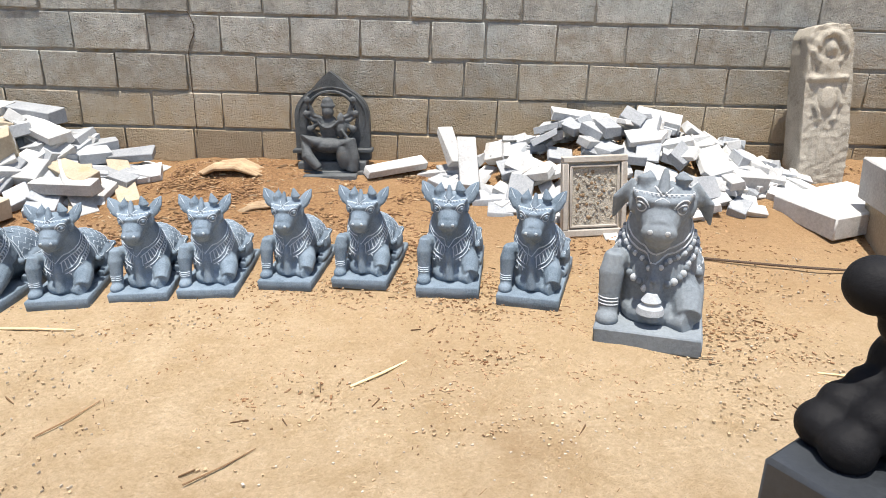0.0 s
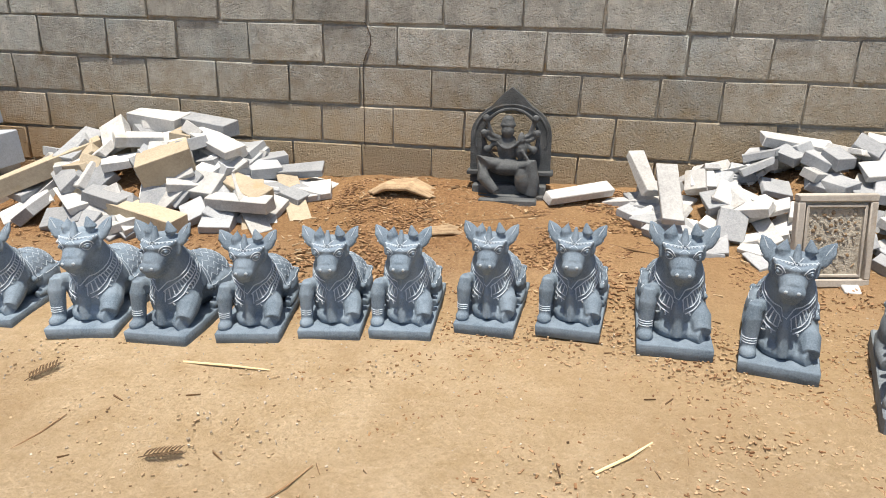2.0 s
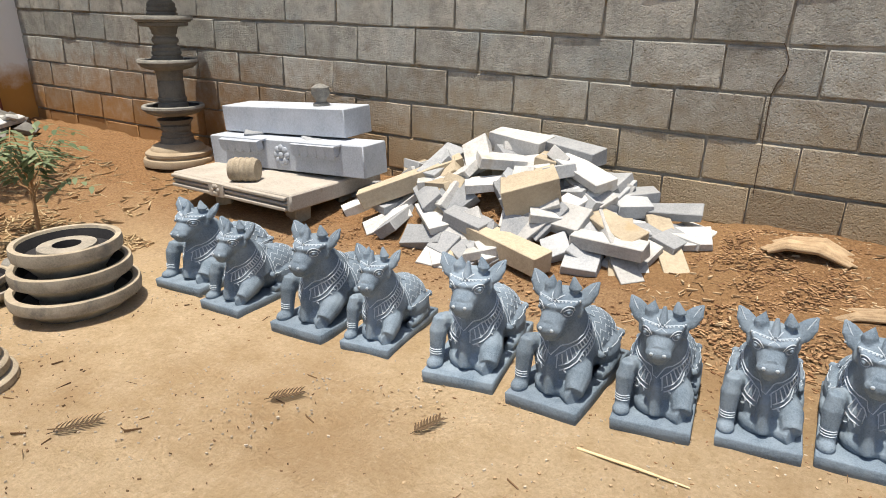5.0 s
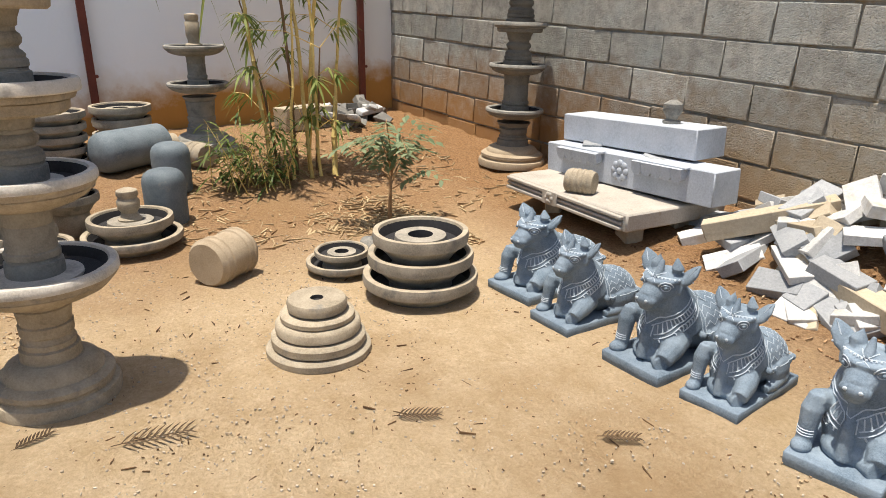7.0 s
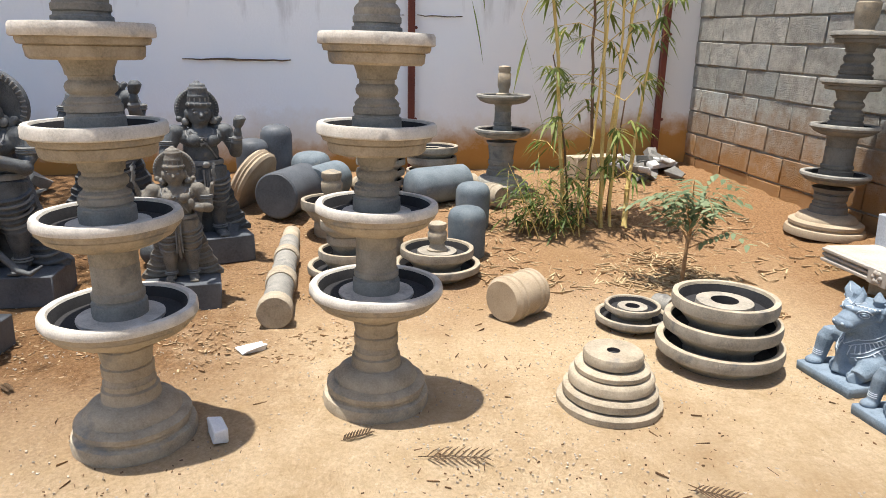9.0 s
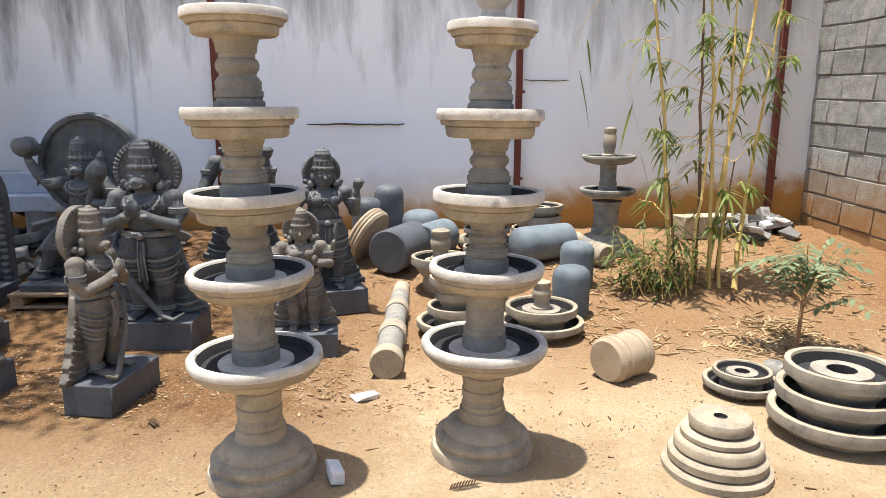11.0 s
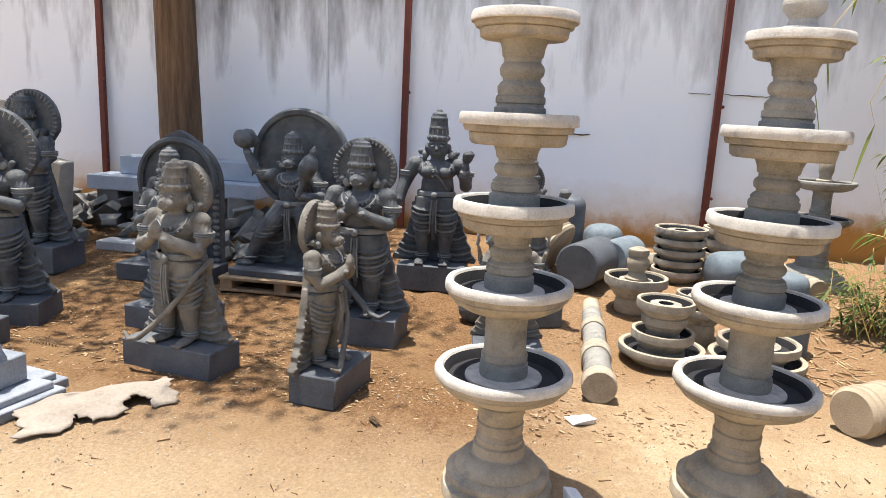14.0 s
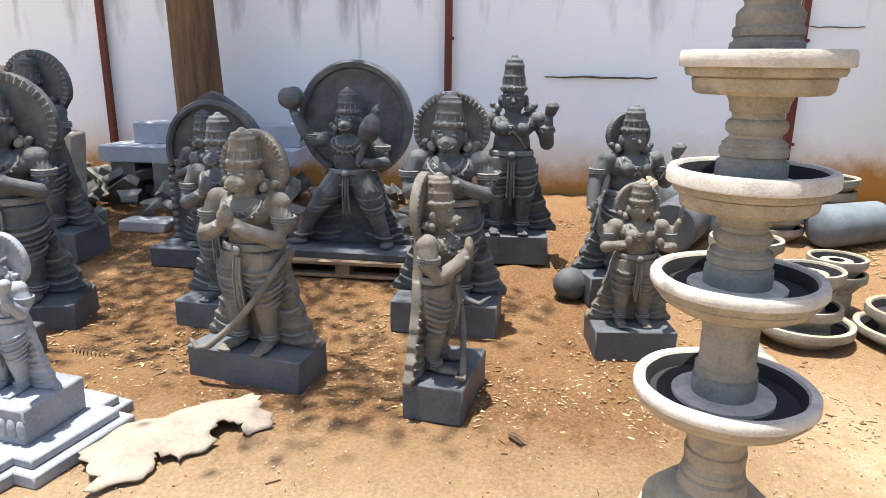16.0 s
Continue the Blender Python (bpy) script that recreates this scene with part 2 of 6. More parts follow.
def block_material():
    m, n, l, b = nodes_of("concrete_block", 0.95)
    b.inputs["Specular IOR Level"].default_value = 0.15
    info = n.new("ShaderNodeObjectInfo")
    p = n.new("ShaderNodeNewGeometry").outputs["Position"]
    xyz = n.new("ShaderNodeSeparateXYZ")
    l.new(p, xyz.inputs[0])
    big, mid, fine = tex(n, l, "ShaderNodeTexNoise", p, 2.2), tex(n, l, "ShaderNodeTexNoise", p, 9, 7, 0.7), tex(n, l, "ShaderNodeTexNoise", p, 75, 6, 0.7)
    col = mixed(n, l, ramp(n, l, mid.outputs[0], 0.3, 0.72), (0.27, 0.268, 0.245), (0.56, 0.55, 0.50))
    col = mixed(n, l, mul(n, l, ramp(n, l, big.outputs[0], 0.5, 0.66), 0.6), col, (0.38, 0.42, 0.415))
    blot = tex(n, l, "ShaderNodeTexNoise", p, 30, 6, 0.75)
    col = mixed(n, l, mul(n, l, ramp(n, l, blot.outputs[0], 0.5, 0.72), 0.55), col, (0.17, 0.165, 0.15))
    smear = tex(n, l, "ShaderNodeTexNoise", p, 3.6, 8, 0.7)
    col = mixed(n, l, mul(n, l, ramp(n, l, smear.outputs[0], 0.56, 0.66), 0.5), col, (0.56, 0.54, 0.49))
    mud = mul(n, l, ramp(n, l, mul(n, l, xyz.outputs["Z"], mul(n, l, mid.outputs[0], 0.75), "ADD"), 1.35, 0.75), 0.85)
    far = ramp(n, l, xyz.outputs["X"], -3.0, -5.4)
    col = mixed(n, l, mud, col, mixed(n, l, far, (0.44, 0.34, 0.215), (0.40, 0.20, 0.06)))
    hsv = n.new("ShaderNodeHueSaturation")
    l.new(col, hsv.inputs["Color"])
    l.new(ramp_to(n, l, info.outputs["Random"], 0.8, 1.08), hsv.inputs["Value"])
    l.new(hsv.outputs[0], b.inputs["Base Color"])
    pits = tex(n, l, "ShaderNodeTexVoronoi", p, 62)
    hole = mul(n, l, ramp(n, l, pits.outputs["Distance"], 0.1, 0.34), 1.0)
    h = n.new("ShaderNodeMath")
    h.operation = "MULTIPLY_ADD"
    l.new(hole, h.inputs[0])
    h.inputs[1].default_value = 0.5
    l.new(mul(n, l, fine.outputs[0], mid.outputs[0], "ADD"), h.inputs[2])
    bumped(n, l, b, h.outputs[0], 1.0, 0.016)
    return m


def plaster_material():
    m, n, l, b = nodes_of("whitewashed_plaster", 0.9)
    p = n.new("ShaderNodeNewGeometry").outputs["Position"]
    xyz = n.new("ShaderNodeSeparateXYZ")
    l.new(p, xyz.inputs[0])
    z, y = xyz.outputs["Z"], xyz.outputs["Y"]
    mp = n.new("ShaderNodeMapping")
    mp.inputs["Scale"].default_value = (1, 3.8, 0.7)
    l.new(p, mp.inputs["Vector"])
    run = tex(n, l, "ShaderNodeTexNoise", mp.outputs[0], 1.0, 7, 0.65)
    cloud, mid, fine = tex(n, l, "ShaderNodeTexNoise", p, 0.8), tex(n, l, "ShaderNodeTexNoise", p, 4, 7, 0.7), tex(n, l, "ShaderNodeTexNoise", p, 40, 6, 0.7)
    col = mixed(n, l, ramp(n, l, cloud.outputs[0], 0.35, 0.65), (0.84, 0.90, 0.96), (0.90, 0.93, 0.96))
    # black mould that ran down from the coping
    top = ramp(n, l, z, 1.15, 2.5)
    mould = mul(n, l, mul(n, l, ramp(n, l, mul(n, l, run.outputs[0], mul(n, l, top, 0.32), "ADD"), 0.67, 1.02), ramp(n, l, z, 0.9, 1.7)), ramp_to(n, l, ramp(n, l, y, 1.0, -3.0), 0.7, 1.0))
    col = mixed(n, l, mould, col, (0.10, 0.105, 0.115))
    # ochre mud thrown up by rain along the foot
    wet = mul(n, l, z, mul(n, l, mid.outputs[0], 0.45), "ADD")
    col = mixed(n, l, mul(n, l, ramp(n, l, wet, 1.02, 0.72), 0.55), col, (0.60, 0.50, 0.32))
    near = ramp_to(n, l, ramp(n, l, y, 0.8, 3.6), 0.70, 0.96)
    # the whole height drawn towards grey-tan nearer the block wall
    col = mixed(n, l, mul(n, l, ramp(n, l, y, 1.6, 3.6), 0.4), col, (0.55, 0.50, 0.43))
    # deeper ochre of the mud at the foot, reaching higher at that end
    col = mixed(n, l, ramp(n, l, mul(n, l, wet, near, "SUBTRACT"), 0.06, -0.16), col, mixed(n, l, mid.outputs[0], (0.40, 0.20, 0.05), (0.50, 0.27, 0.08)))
    l.new(col, b.inputs["Base Color"])
    bumped(n, l, b, mul(n, l, fine.outputs[0], mid.outputs[0], "ADD"), 0.35, 0.008)
    return m


GROUND, BLOCK, PLASTER = ground_material(), block_material(), plaster_material()


# ---- mesh building ----
from mathutils.bvhtree import BVHTree


class Shape:
    """Collects closed solids into one mesh."""

    def __init__(self):
        self.v, self.f, self.m = [], [], []

    def add(self, verts, faces, mat=0):
        o = len(self.v)
        self.v += [tuple(p) for p in verts]
        self.f += [[i + o for i in f] for f in faces]
        self.m += [mat] * len(faces) if isinstance(mat, int) else list(mat)
        return self

    def ball(self, c, r, mat=0, n=12, k=8, rot=(0, 0, 0)):
        r = (r, r, r) if isinstance(r, (int, float)) else r
        R = Euler([radians(a) for a in rot]).to_matrix()
        vs = [Vector((0, 0, r[2]))]
        for j in range(1, k):
            b = math.pi * j / k
            vs += [Vector((r[0] * math.sin(b) * math.cos(2 * math.pi * i / n), r[1] * math.sin(b) * math.sin(2 * math.pi * i / n), r[2] * math.cos(b))) for i in range(n)]
        vs.append(Vector((0, 0, -r[2])))
        fs = [(0, 1 + i, 1 + (i + 1) % n) for i in range(n)]
        for j in range(k - 2):
            a, b = 1 + j * n, 1 + (j + 1) * n
            fs += [(a + i, b + i, b + (i + 1) % n, a + (i + 1) % n) for i in range(n)]
        a, e = 1 + (k - 2) * n, len(vs) - 1
        fs += [(a + i, e, a + (i + 1) % n) for i in range(n)]
        C = Vector(c)
        return self.add([C + R @ p for p in vs], fs, mat)

    def tube(self, pts, radii, mat=0, n=8, flat=1.0, up=(0, 0, 1)):
        pts = [Vector(p) for p in pts]
        if isinstance(radii, (int, float)):
            radii = [radii] * len(pts)
        vs, fs = [], []
        for i, p in enumerate(pts):
            d = (pts[min(i + 1, len(pts) - 1)] - pts[max(i - 1, 0)]).normalized()
            a = Vector(up).cross(d)
            if a.length < 0.2:
                a = Vector((1, 0.1, 0)).cross(d)
            a.normalize()
            b = d.cross(a)
            vs += [p + radii[i] * (math.cos(2 * math.pi * k / n) * a + flat * math.sin(2 * math.pi * k / n) * b) for k in range(n)]
        for i in range(len(pts) - 1):
            fs += [(i * n + k, i * n + (k + 1) % n, (i + 1) * n + (k + 1) % n, (i + 1) * n + k) for k in range(n)]
        fs += [tuple(range(n))[::-1], tuple((len(pts) - 1) * n + k for k in range(n))]
        return self.add(vs, fs, mat)

    def lathe(self, prof, c=(0, 0, 0), n=36, mat=0, M=None, wob=0.0, seed=0):
        """prof: rows of radius, height and, optionally, the material of the band above it; closed at both ends."""
        rnd = random.Random(seed)
        ph = [rnd.uniform(0, 6.28) for _ in range(4)]
        vs, fs, ms = [], [], []
        for row in prof:
            for k in range(n):
                a = 2 * math.pi * k / n
                w = 1 + wob * (math.sin(2 * a + ph[0]) + 0.6 * math.sin(5 * a + ph[1] + 9 * row[1]) + 0.5 * math.sin(11 * a + ph[2] + 20 * row[1]))
                vs.append(Vector((row[0] * w * math.cos(a), row[0] * w * math.sin(a), row[1])))
        for i in range(len(prof) - 1):
            fs += [(i * n + k, i * n + (k + 1) % n, (i + 1) * n + (k + 1) % n, (i + 1) * n + k) for k in range(n)]
            ms += [prof[i][2] if len(prof[i]) > 2 else mat] * n
        fs += [tuple(range(n))[::-1], tuple((len(prof) - 1) * n + k for k in range(n))]
        ms += [mat, prof[-1][2] if len(prof[-1]) > 2 else mat]
        M = (M or Matrix()) if M else Matrix.Translation(c)
        return self.add([M @ p for p in vs], fs, ms)

    def box(self, c, size, rot=(0, 0, 0), bev=0.006, mat=0, rough=0.0, seed=0, M=None):
        """A block with broken edges; rough: how far its corners stray."""
        rnd = random.Random(seed)
        h = [s / 2 for s in size]
        bev = min(bev, min(h) * 0.45)
        T = M or (Matrix.Translation(c) @ Euler([radians(a) for a in rot]).to_matrix().to_4x4())
        vs, idx = [], {}
        for sx in (-1, 1):
            for sy in (-1, 1):
                for sz in (-1, 1):
                    j = [rnd.uniform(-rough, rough) for _ in range(3)]
                    for ax in range(3):
                        p = [(h[a] - (0 if a == ax else bev)) * (sx, sy, sz)[a] + j[a] for a in range(3)]
                        idx[sx, sy, sz, ax] = len(vs)
                        vs.append(T @ Vector(p))
        fs = []
        for ax in range(3):
            u, w = (ax + 1) % 3, (ax + 2) % 3
            for s in (-1, 1):
                q = []
                for a, b in ((-1, -1), (1, -1), (1, 1), (-1, 1)):
                    k = [0, 0, 0]
                    k[ax], k[u], k[w] = s, a, b
                    q.append(idx[(*k, ax)])
                fs.append(q if s > 0 else q[::-1])
        for ax in range(3):
            u, w = (ax + 1) % 3, (ax + 2) % 3
            for a in (-1, 1):
                for b in (-1, 1):
                    k0, k1 = [0, 0, 0], [0, 0, 0]
                    k0[ax], k0[u], k0[w] = -1, a, b
                    k1[ax], k1[u], k1[w] = 1, a, b
                    q = [idx[(*k0, u)], idx[(*k1, u)], idx[(*k1, w)], idx[(*k0, w)]]
                    fs.append(q if a * b < 0 else q[::-1])
        for sx in (-1, 1):
            for sy in (-1, 1):
                for sz in (-1, 1):
                    q = [idx[sx, sy, sz, 0], idx[sx, sy, sz, 1], idx[sx, sy, sz, 2]]
                    fs.append(q if sx * sy * sz > 0 else q[::-1])
        return self.add(vs, fs, mat)

    def slab(self, outline, d, M, mat=0):
        """An outline in x and z, d thick in y, laid by M."""
        n = len(outline)
        vs = [M @ Vector((x, -d / 2, z)) for x, z in outline] + [M @ Vector((x, d / 2, z)) for x, z in outline]
        fs = [tuple(range(n)), tuple(range(n, 2 * n))[::-1]] + [(i, i + n, (i + 1) % n + n, (i + 1) % n) for i in range(n)]
        return self.add(vs, fs, mat)

    def arc(self, c, rx, rz, a0, a1, r, M=None, mat=0, n=20, seg=6):
        M = M or Matrix()
        pts = []
        for i in range(n + 1):
            a = radians(a0 + (a1 - a0) * i / n)
            pts.append(M @ Vector((c[0] + rx * math.cos(a), c[1], c[2] + rz * math.sin(a))))
        return self.tube(pts, r, mat, seg, up=(0.05, 1, 0.02))

    def mesh(self, name, mats, sharp=38):
        me = bpy.data.meshes.new(name)
        me.from_pydata(self.v, [], self.f)
        for m in mats:
            me.materials.append(m)
        me.polygons.foreach_set("material_index", self.m)
        me.polygons.foreach_set("use_smooth", [True] * len(self.f))
        me.set_sharp_from_angle(angle=radians(sharp))
        bm = bmesh.new()
        bm.from_mesh(me)
        bmesh.ops.recalc_face_normals(bm, faces=bm.faces)
        bm.to_mesh(me)
        bm.free()
        me.update()
        return me


def fused(shape, voxel, rounds=2, only=0):
    """The solids of one material grown together into a single carved skin; the rest stays as it is."""
    src, out = Shape(), Shape()
    keep = {i for f, m in zip(shape.f, shape.m) if m == only for i in f}
    order = {i: k for k, i in enumerate(sorted(keep))}
    src.add([shape.v[i] for i in sorted(keep)], [[order[i] for i in f] for f, m in zip(shape.f, shape.m) if m == only])
    ob = new("stone_blank", src.mesh("stone_blank", []))
    mod = ob.modifiers.new("skin", "REMESH")
    mod.mode, mod.voxel_size = "VOXEL", voxel
    mod = ob.modifiers.new("worn", "SMOOTH")
    mod.factor, mod.iterations = 0.5, rounds
    me = bpy.data.meshes.new_from_object(ob.evaluated_get(bpy.context.evaluated_depsgraph_get()))
    out.add([v.co for v in me.vertices], [list(p.vertices) for p in me.polygons], only)
    old = ob.data
    bpy.data.objects.remove(ob)
    bpy.data.meshes.remove(old)
    bpy.data.meshes.remove(me)
    rest = [(f, m) for f, m in zip(shape.f, shape.m) if m != only]
    used = sorted({i for f, m in rest for i in f})
    order = {i: k for k, i in enumerate(used)}
    out.add([shape.v[i] for i in used], [[order[i] for i in f] for f, m in rest], [m for f, m in rest])
    return out


def part(name, shape, mats, parent, label=""):
    ob = new(name, shape.mesh(name, mats if isinstance(mats, (list, tuple)) else [mats]))
    ob.parent = parent
    return tagged(ob, label) if label else ob


def thing(name, shape, mats, m, label, category, group="", kind=""):
    ob = new(name, shape.mesh(name, mats if isinstance(mats, (list, tuple)) else [mats]))
    ob.matrix_world = m
    return tagged(ob, label, category, group, kind)


def base_of(name, m, label, category, group=""):
    ob = new(name)
    ob.matrix_world = m
    return tagged(ob, label, category, group)


def smooth(t):
    t = max(0.0, min(1.0, t))
    return t * t * (3 - 2 * t)


# ---- the yard's ground ----
WALL_Y, WALL_X = 4.2, -8.1
POST_Y = (-4.8, -1.615, 1.26, 3.8)
PILES = [(-2.78, 3.86, 1.02, 0.55, 0.38), (0.95, 3.88, 1.08, 0.62, 0.37)]  # x, y, half length, half width, height


def pile_h(x, y, i):
    px, py, a, b, h = PILES[i]
    d = math.hypot((x - px) / a, (y - py) / b)
    return h * smooth(1 - d) ** 0.8 if d < 1 else 0.0


def bare_height(x, y):
    gy = 0.17 * smooth((y - 2.75) / 1.45) * (1 - 0.3 * smooth((-x - 4) / 3))
    gx = 0.22 * smooth((-x - 4.9) / 3.0)
    return gx + gy - gx * gy / 0.3


def height(x, y):
    z = bare_height(x, y)
    z += 0.58 * max(pile_h(x, y, 0), pile_h(x, y, 1))
    z += 0.06 * math.exp(-((x + 6.1) ** 2 + (y - 2.3) ** 2) / 0.35)
    z += 0.05 * math.exp(-((x + 1.25) ** 2 / 0.25 + (y - 3.95) ** 2 / 0.08))
    return z


def build_ground():
    def axis(lo, hi, step, far):
        a = [lo - s for s in far[::-1]] + [lo + step * i for i in range(int((hi - lo) / step) + 1)]
        return a + [hi + s for s in far]
    far = (0.5, 1.5, 4, 10, 25, 60, 150, 400, 1000)
    xs, ys = axis(-8.6, 3.2, 0.05, far), axis(-5.2, 4.6, 0.05, far)
    vs, nx = [], len(xs)
    for y in ys:
        for x in xs:
            inside = -8.6 <= x <= 3.2 and -5.2 <= y <= 4.6
            w = 1.0 if inside else 0.0
            q = Vector((x, y, 0))
            dz = (0.010 * noise.noise(q * 1.7) + 0.008 * noise.noise(q * 4.0) + 0.006 * noise.noise(q * 9.0)) * w
            rough = smooth((y - 2.9) / 0.8) + smooth((-x - 5.3) / 1.0)
            dz += w * rough * 0.012 * noise.noise(q * 9.0)
            vs.append((x, y, (height(x, y) if inside else (0.15 if (x < -8.6 or y > 4.6) else 0.0)) + dz))
    fs = [(j * nx + i, j * nx + i + 1, (j + 1) * nx + i + 1, (j + 1) * nx + i) for j in range(len(ys) - 1) for i in range(nx - 1)]
    me = bpy.data.meshes.new("ground")
    me.from_pydata(vs, [], fs)
    me.materials.append(GROUND)
    me.polygons.foreach_set("use_smooth", [True] * len(fs))
    return tagged(new("ground", me), "sandy tan soil, red-brown leaf mould near walls, painted shade among idols", "ground", kind="structure")


ground = build_ground()

# ---- block wall: a mortar core with blocks proud of it ----
COURSE, BLOCK_L, SLOPE, BED3 = 0.226, 0.43, 0.031, 0.785
wall_north = new("wall_north")
wall_north.matrix_world = Matrix.Translation((0, WALL_Y, 0)) @ Matrix.Rotation(math.atan(SLOPE), 4, "Y")
tagged(wall_north, "unplastered grey concrete block wall with wide dark joints", "wall", kind="structure")
core = Shape().box((-2.6, 0.094, 1.2), (11.6, 0.19, 3.9), bev=0.004)
part("mortar_core", core, MORTAR, wall_north)

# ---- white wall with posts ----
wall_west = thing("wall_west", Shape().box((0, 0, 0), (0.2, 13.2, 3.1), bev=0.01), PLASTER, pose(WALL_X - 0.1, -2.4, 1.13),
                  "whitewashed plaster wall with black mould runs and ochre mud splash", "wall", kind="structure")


def post(y, lean=0.0):
    s = Shape()
    s.box((0, 0, 1.4), (0.05, 0.062, 2.9), bev=0.005)
    ob = thing("steel_post", s, RUST, pose(WALL_X + 0.06, y, 0.0, lean), "rust-red painted square steel post against the white wall", "post", "posts along the white wall")
    part("bolt", Shape().ball((0.02, 0.04, 1.55), 0.016, n=6, k=4), RUST, ob)
    part("bolt", Shape().ball((0.02, 0.04, 0.72), 0.016, n=6, k=4), RUST, ob)
    return ob


for y in POST_Y:
    post(y)
sheet = Shape()
prof = []
for i in range(0, 262):
    y = -9.0 + i * 0.05
    prof.append((y, 0.02 * (1 if i % 4 < 2 else -1)))
vs = [(d, y, z) for z in (0, 0.9) for y, d in prof] + [(d + 0.003, y, z) for z in (0, 0.9) for y, d in prof]
k = len(prof)
sheet.add(vs, [(i, i + 1, k + i + 1, k + i) for i in range(k - 1)] + [(2 * k + i, 2 * k + i + 1, 3 * k + i + 1, 3 * k + i) for i in range(k - 1)])
thing("roofing_sheet_fence", sheet, BLUE_METAL, pose(WALL_X + 0.01, 0, 2.68), "blue coated corrugated metal sheet above the white wall", "metal sheet", kind="structure")


# ---- recumbent bulls ----
def bull_shape(big=False):
    """Facing -y on a plinth 0.25 wide and 0.49 deep, 0.41 high; the origin is the middle of the plinth's underside."""
    s = Shape()
    z0 = 0.04
    # trunk, rump, hump, chest, neck
    s.ball((0.005, 0.075, z0 + 0.095), (0.098, 0.16, 0.105), 0, 20, 12).ball((0.0, 0.15, z0 + 0.085), (0.104, 0.085, 0.092), 0, 18, 12)
    s.ball((0, 0.0, z0 + 0.19), (0.05, 0.065, 0.045), 0, 14, 10).ball((0, -0.082, z0 + 0.085), (0.09, 0.085, 0.115), 0, 20, 12)
    s.ball((0, -0.11, z0 + 0.025), (0.075, 0.085, 0.045), 0, 16, 10)
    s.tube([(0, -0.03, z0 + 0.10), (0, -0.062, z0 + 0.19), (0, -0.098, z0 + 0.265)], [0.1, 0.088, 0.064], 0, 18)
    # head and muzzle
    s.ball((0, -0.115, z0 + 0.275), (0.062, 0.064, 0.06), 0, 18, 12)
    s.tube([(0, -0.12, z0 + 0.278), (0, -0.158, z0 + 0.255), (0, -0.19, z0 + 0.236)], [0.056, 0.045, 0.037], 0, 16)
    s.ball((0, -0.196, z0 + 0.238), (0.042, 0.026, 0.026), 0, 14, 10).ball((0, -0.182, z0 + 0.212), (0.031, 0.03, 0.014), 0, 12, 8)
    s.ball((0, -0.14, z0 + 0.215), (0.036, 0.04, 0.03), 0, 12, 8)
    for k in (-1, 1):
        s.tube([(k * 0.046, -0.095, z0 + 0.285), (k * 0.074, -0.085, z0 + (0.305 if big else 0.318)), (k * 0.097, -0.082, z0 + (0.285 if big else 0.348)), (k * 0.112, -0.078, z0 + (0.235 if big else 0.374))], [0.018, 0.035, 0.027, 0.005], 0, 10, 0.42, up=(k, 0.9, 0))
        s.tube([(k * 0.062, -0.1, z0 + 0.305), (k * 0.067, -0.106, z0 + 0.28), (k * 0.066, -0.112, z0 + 0.262)], [0.014, 0.012, 0.008], 0, 8)
        s.tube([(k * 0.034, -0.105, z0 + 0.30), (k * 0.042, -0.1, z0 + 0.345), (k * 0.034, -0.1, z0 + (0.362 if big else 0.382))], [0.03, 0.023, 0.004], 0, 10)
        s.ball((k * 0.044, -0.152, z0 + 0.288), (0.014, 0.014, 0.012), 0, 10, 8)
        # hind legs folded along the flanks
        s.ball((k * 0.092, 0.105, z0 + 0.06), (0.034, 0.085, 0.055), 0, 12, 9)
        s.tube([(k * 0.1, 0.14, z0 + 0.03), (k * 0.108, 0.05, z0 + 0.02), (k * 0.104, -0.01, z0 + 0.018)], [0.028, 0.022, 0.018], 0, 10)
    # one knee up, one foreleg folded
    s.tube([(-0.05, -0.06, z0 + 0.09), (-0.088, -0.118, z0 + 0.14), (-0.097, -0.15, z0 + 0.15)], [0.045, 0.032, 0.028], 0, 12)
    s.tube([(-0.097, -0.148, z0 + 0.165), (-0.099, -0.156, z0 + 0.12), (-0.099, -0.166, z0 + 0.06), (-0.099, -0.176, z0 + 0.01)], [0.02, 0.031, 0.026, 0.024], 0, 12, up=(0, 1, 0))
    s.ball((-0.099, -0.19, z0 + 0.012), (0.029, 0.036, 0.022), 0, 12, 8)
    s.tube([(0.05, -0.06, z0 + 0.08), (0.082, -0.13, z0 + 0.062), (0.088, -0.18, z0 + 0.035)], [0.05, 0.04, 0.03], 0, 12)
    s.tube([(0.088, -0.19, z0 + 0.022), (0.06, -0.17, z0 + 0.015), (0.03, -0.15, z0 + 0.015)], [0.026, 0.022, 0.018], 0, 10)
    s.tube([(0, -0.14, z0 + 0.2), (0.0, -0.165, z0 + 0.11), (0.004, -0.175, z0 + 0.015)], [0.03, 0.028, 0.034], 0, 10, 0.7)
    s.tube([(0.02, 0.235, z0 + 0.11), (0.07, 0.225, z0 + 0.06), (0.1, 0.17, z0 + 0.02)], [0.014, 0.014, 0.018], 0, 8)
    for k in (-1, 1):
        for i in range(7):
            s.ball((k * 0.104, 0.0 + 0.033 * i, z0 + 0.09 - 0.005 * (i % 2)), 0.014, 0, 8, 6)
    s.lathe([(0.063, 0), (0.068, 0.004), (0.068, 0.014), (0.062, 0.018)], n=24, M=Matrix.Translation((0, -0.115, z0 + 0.302)) @ Matrix.Rotation(radians(10), 4, "X"))
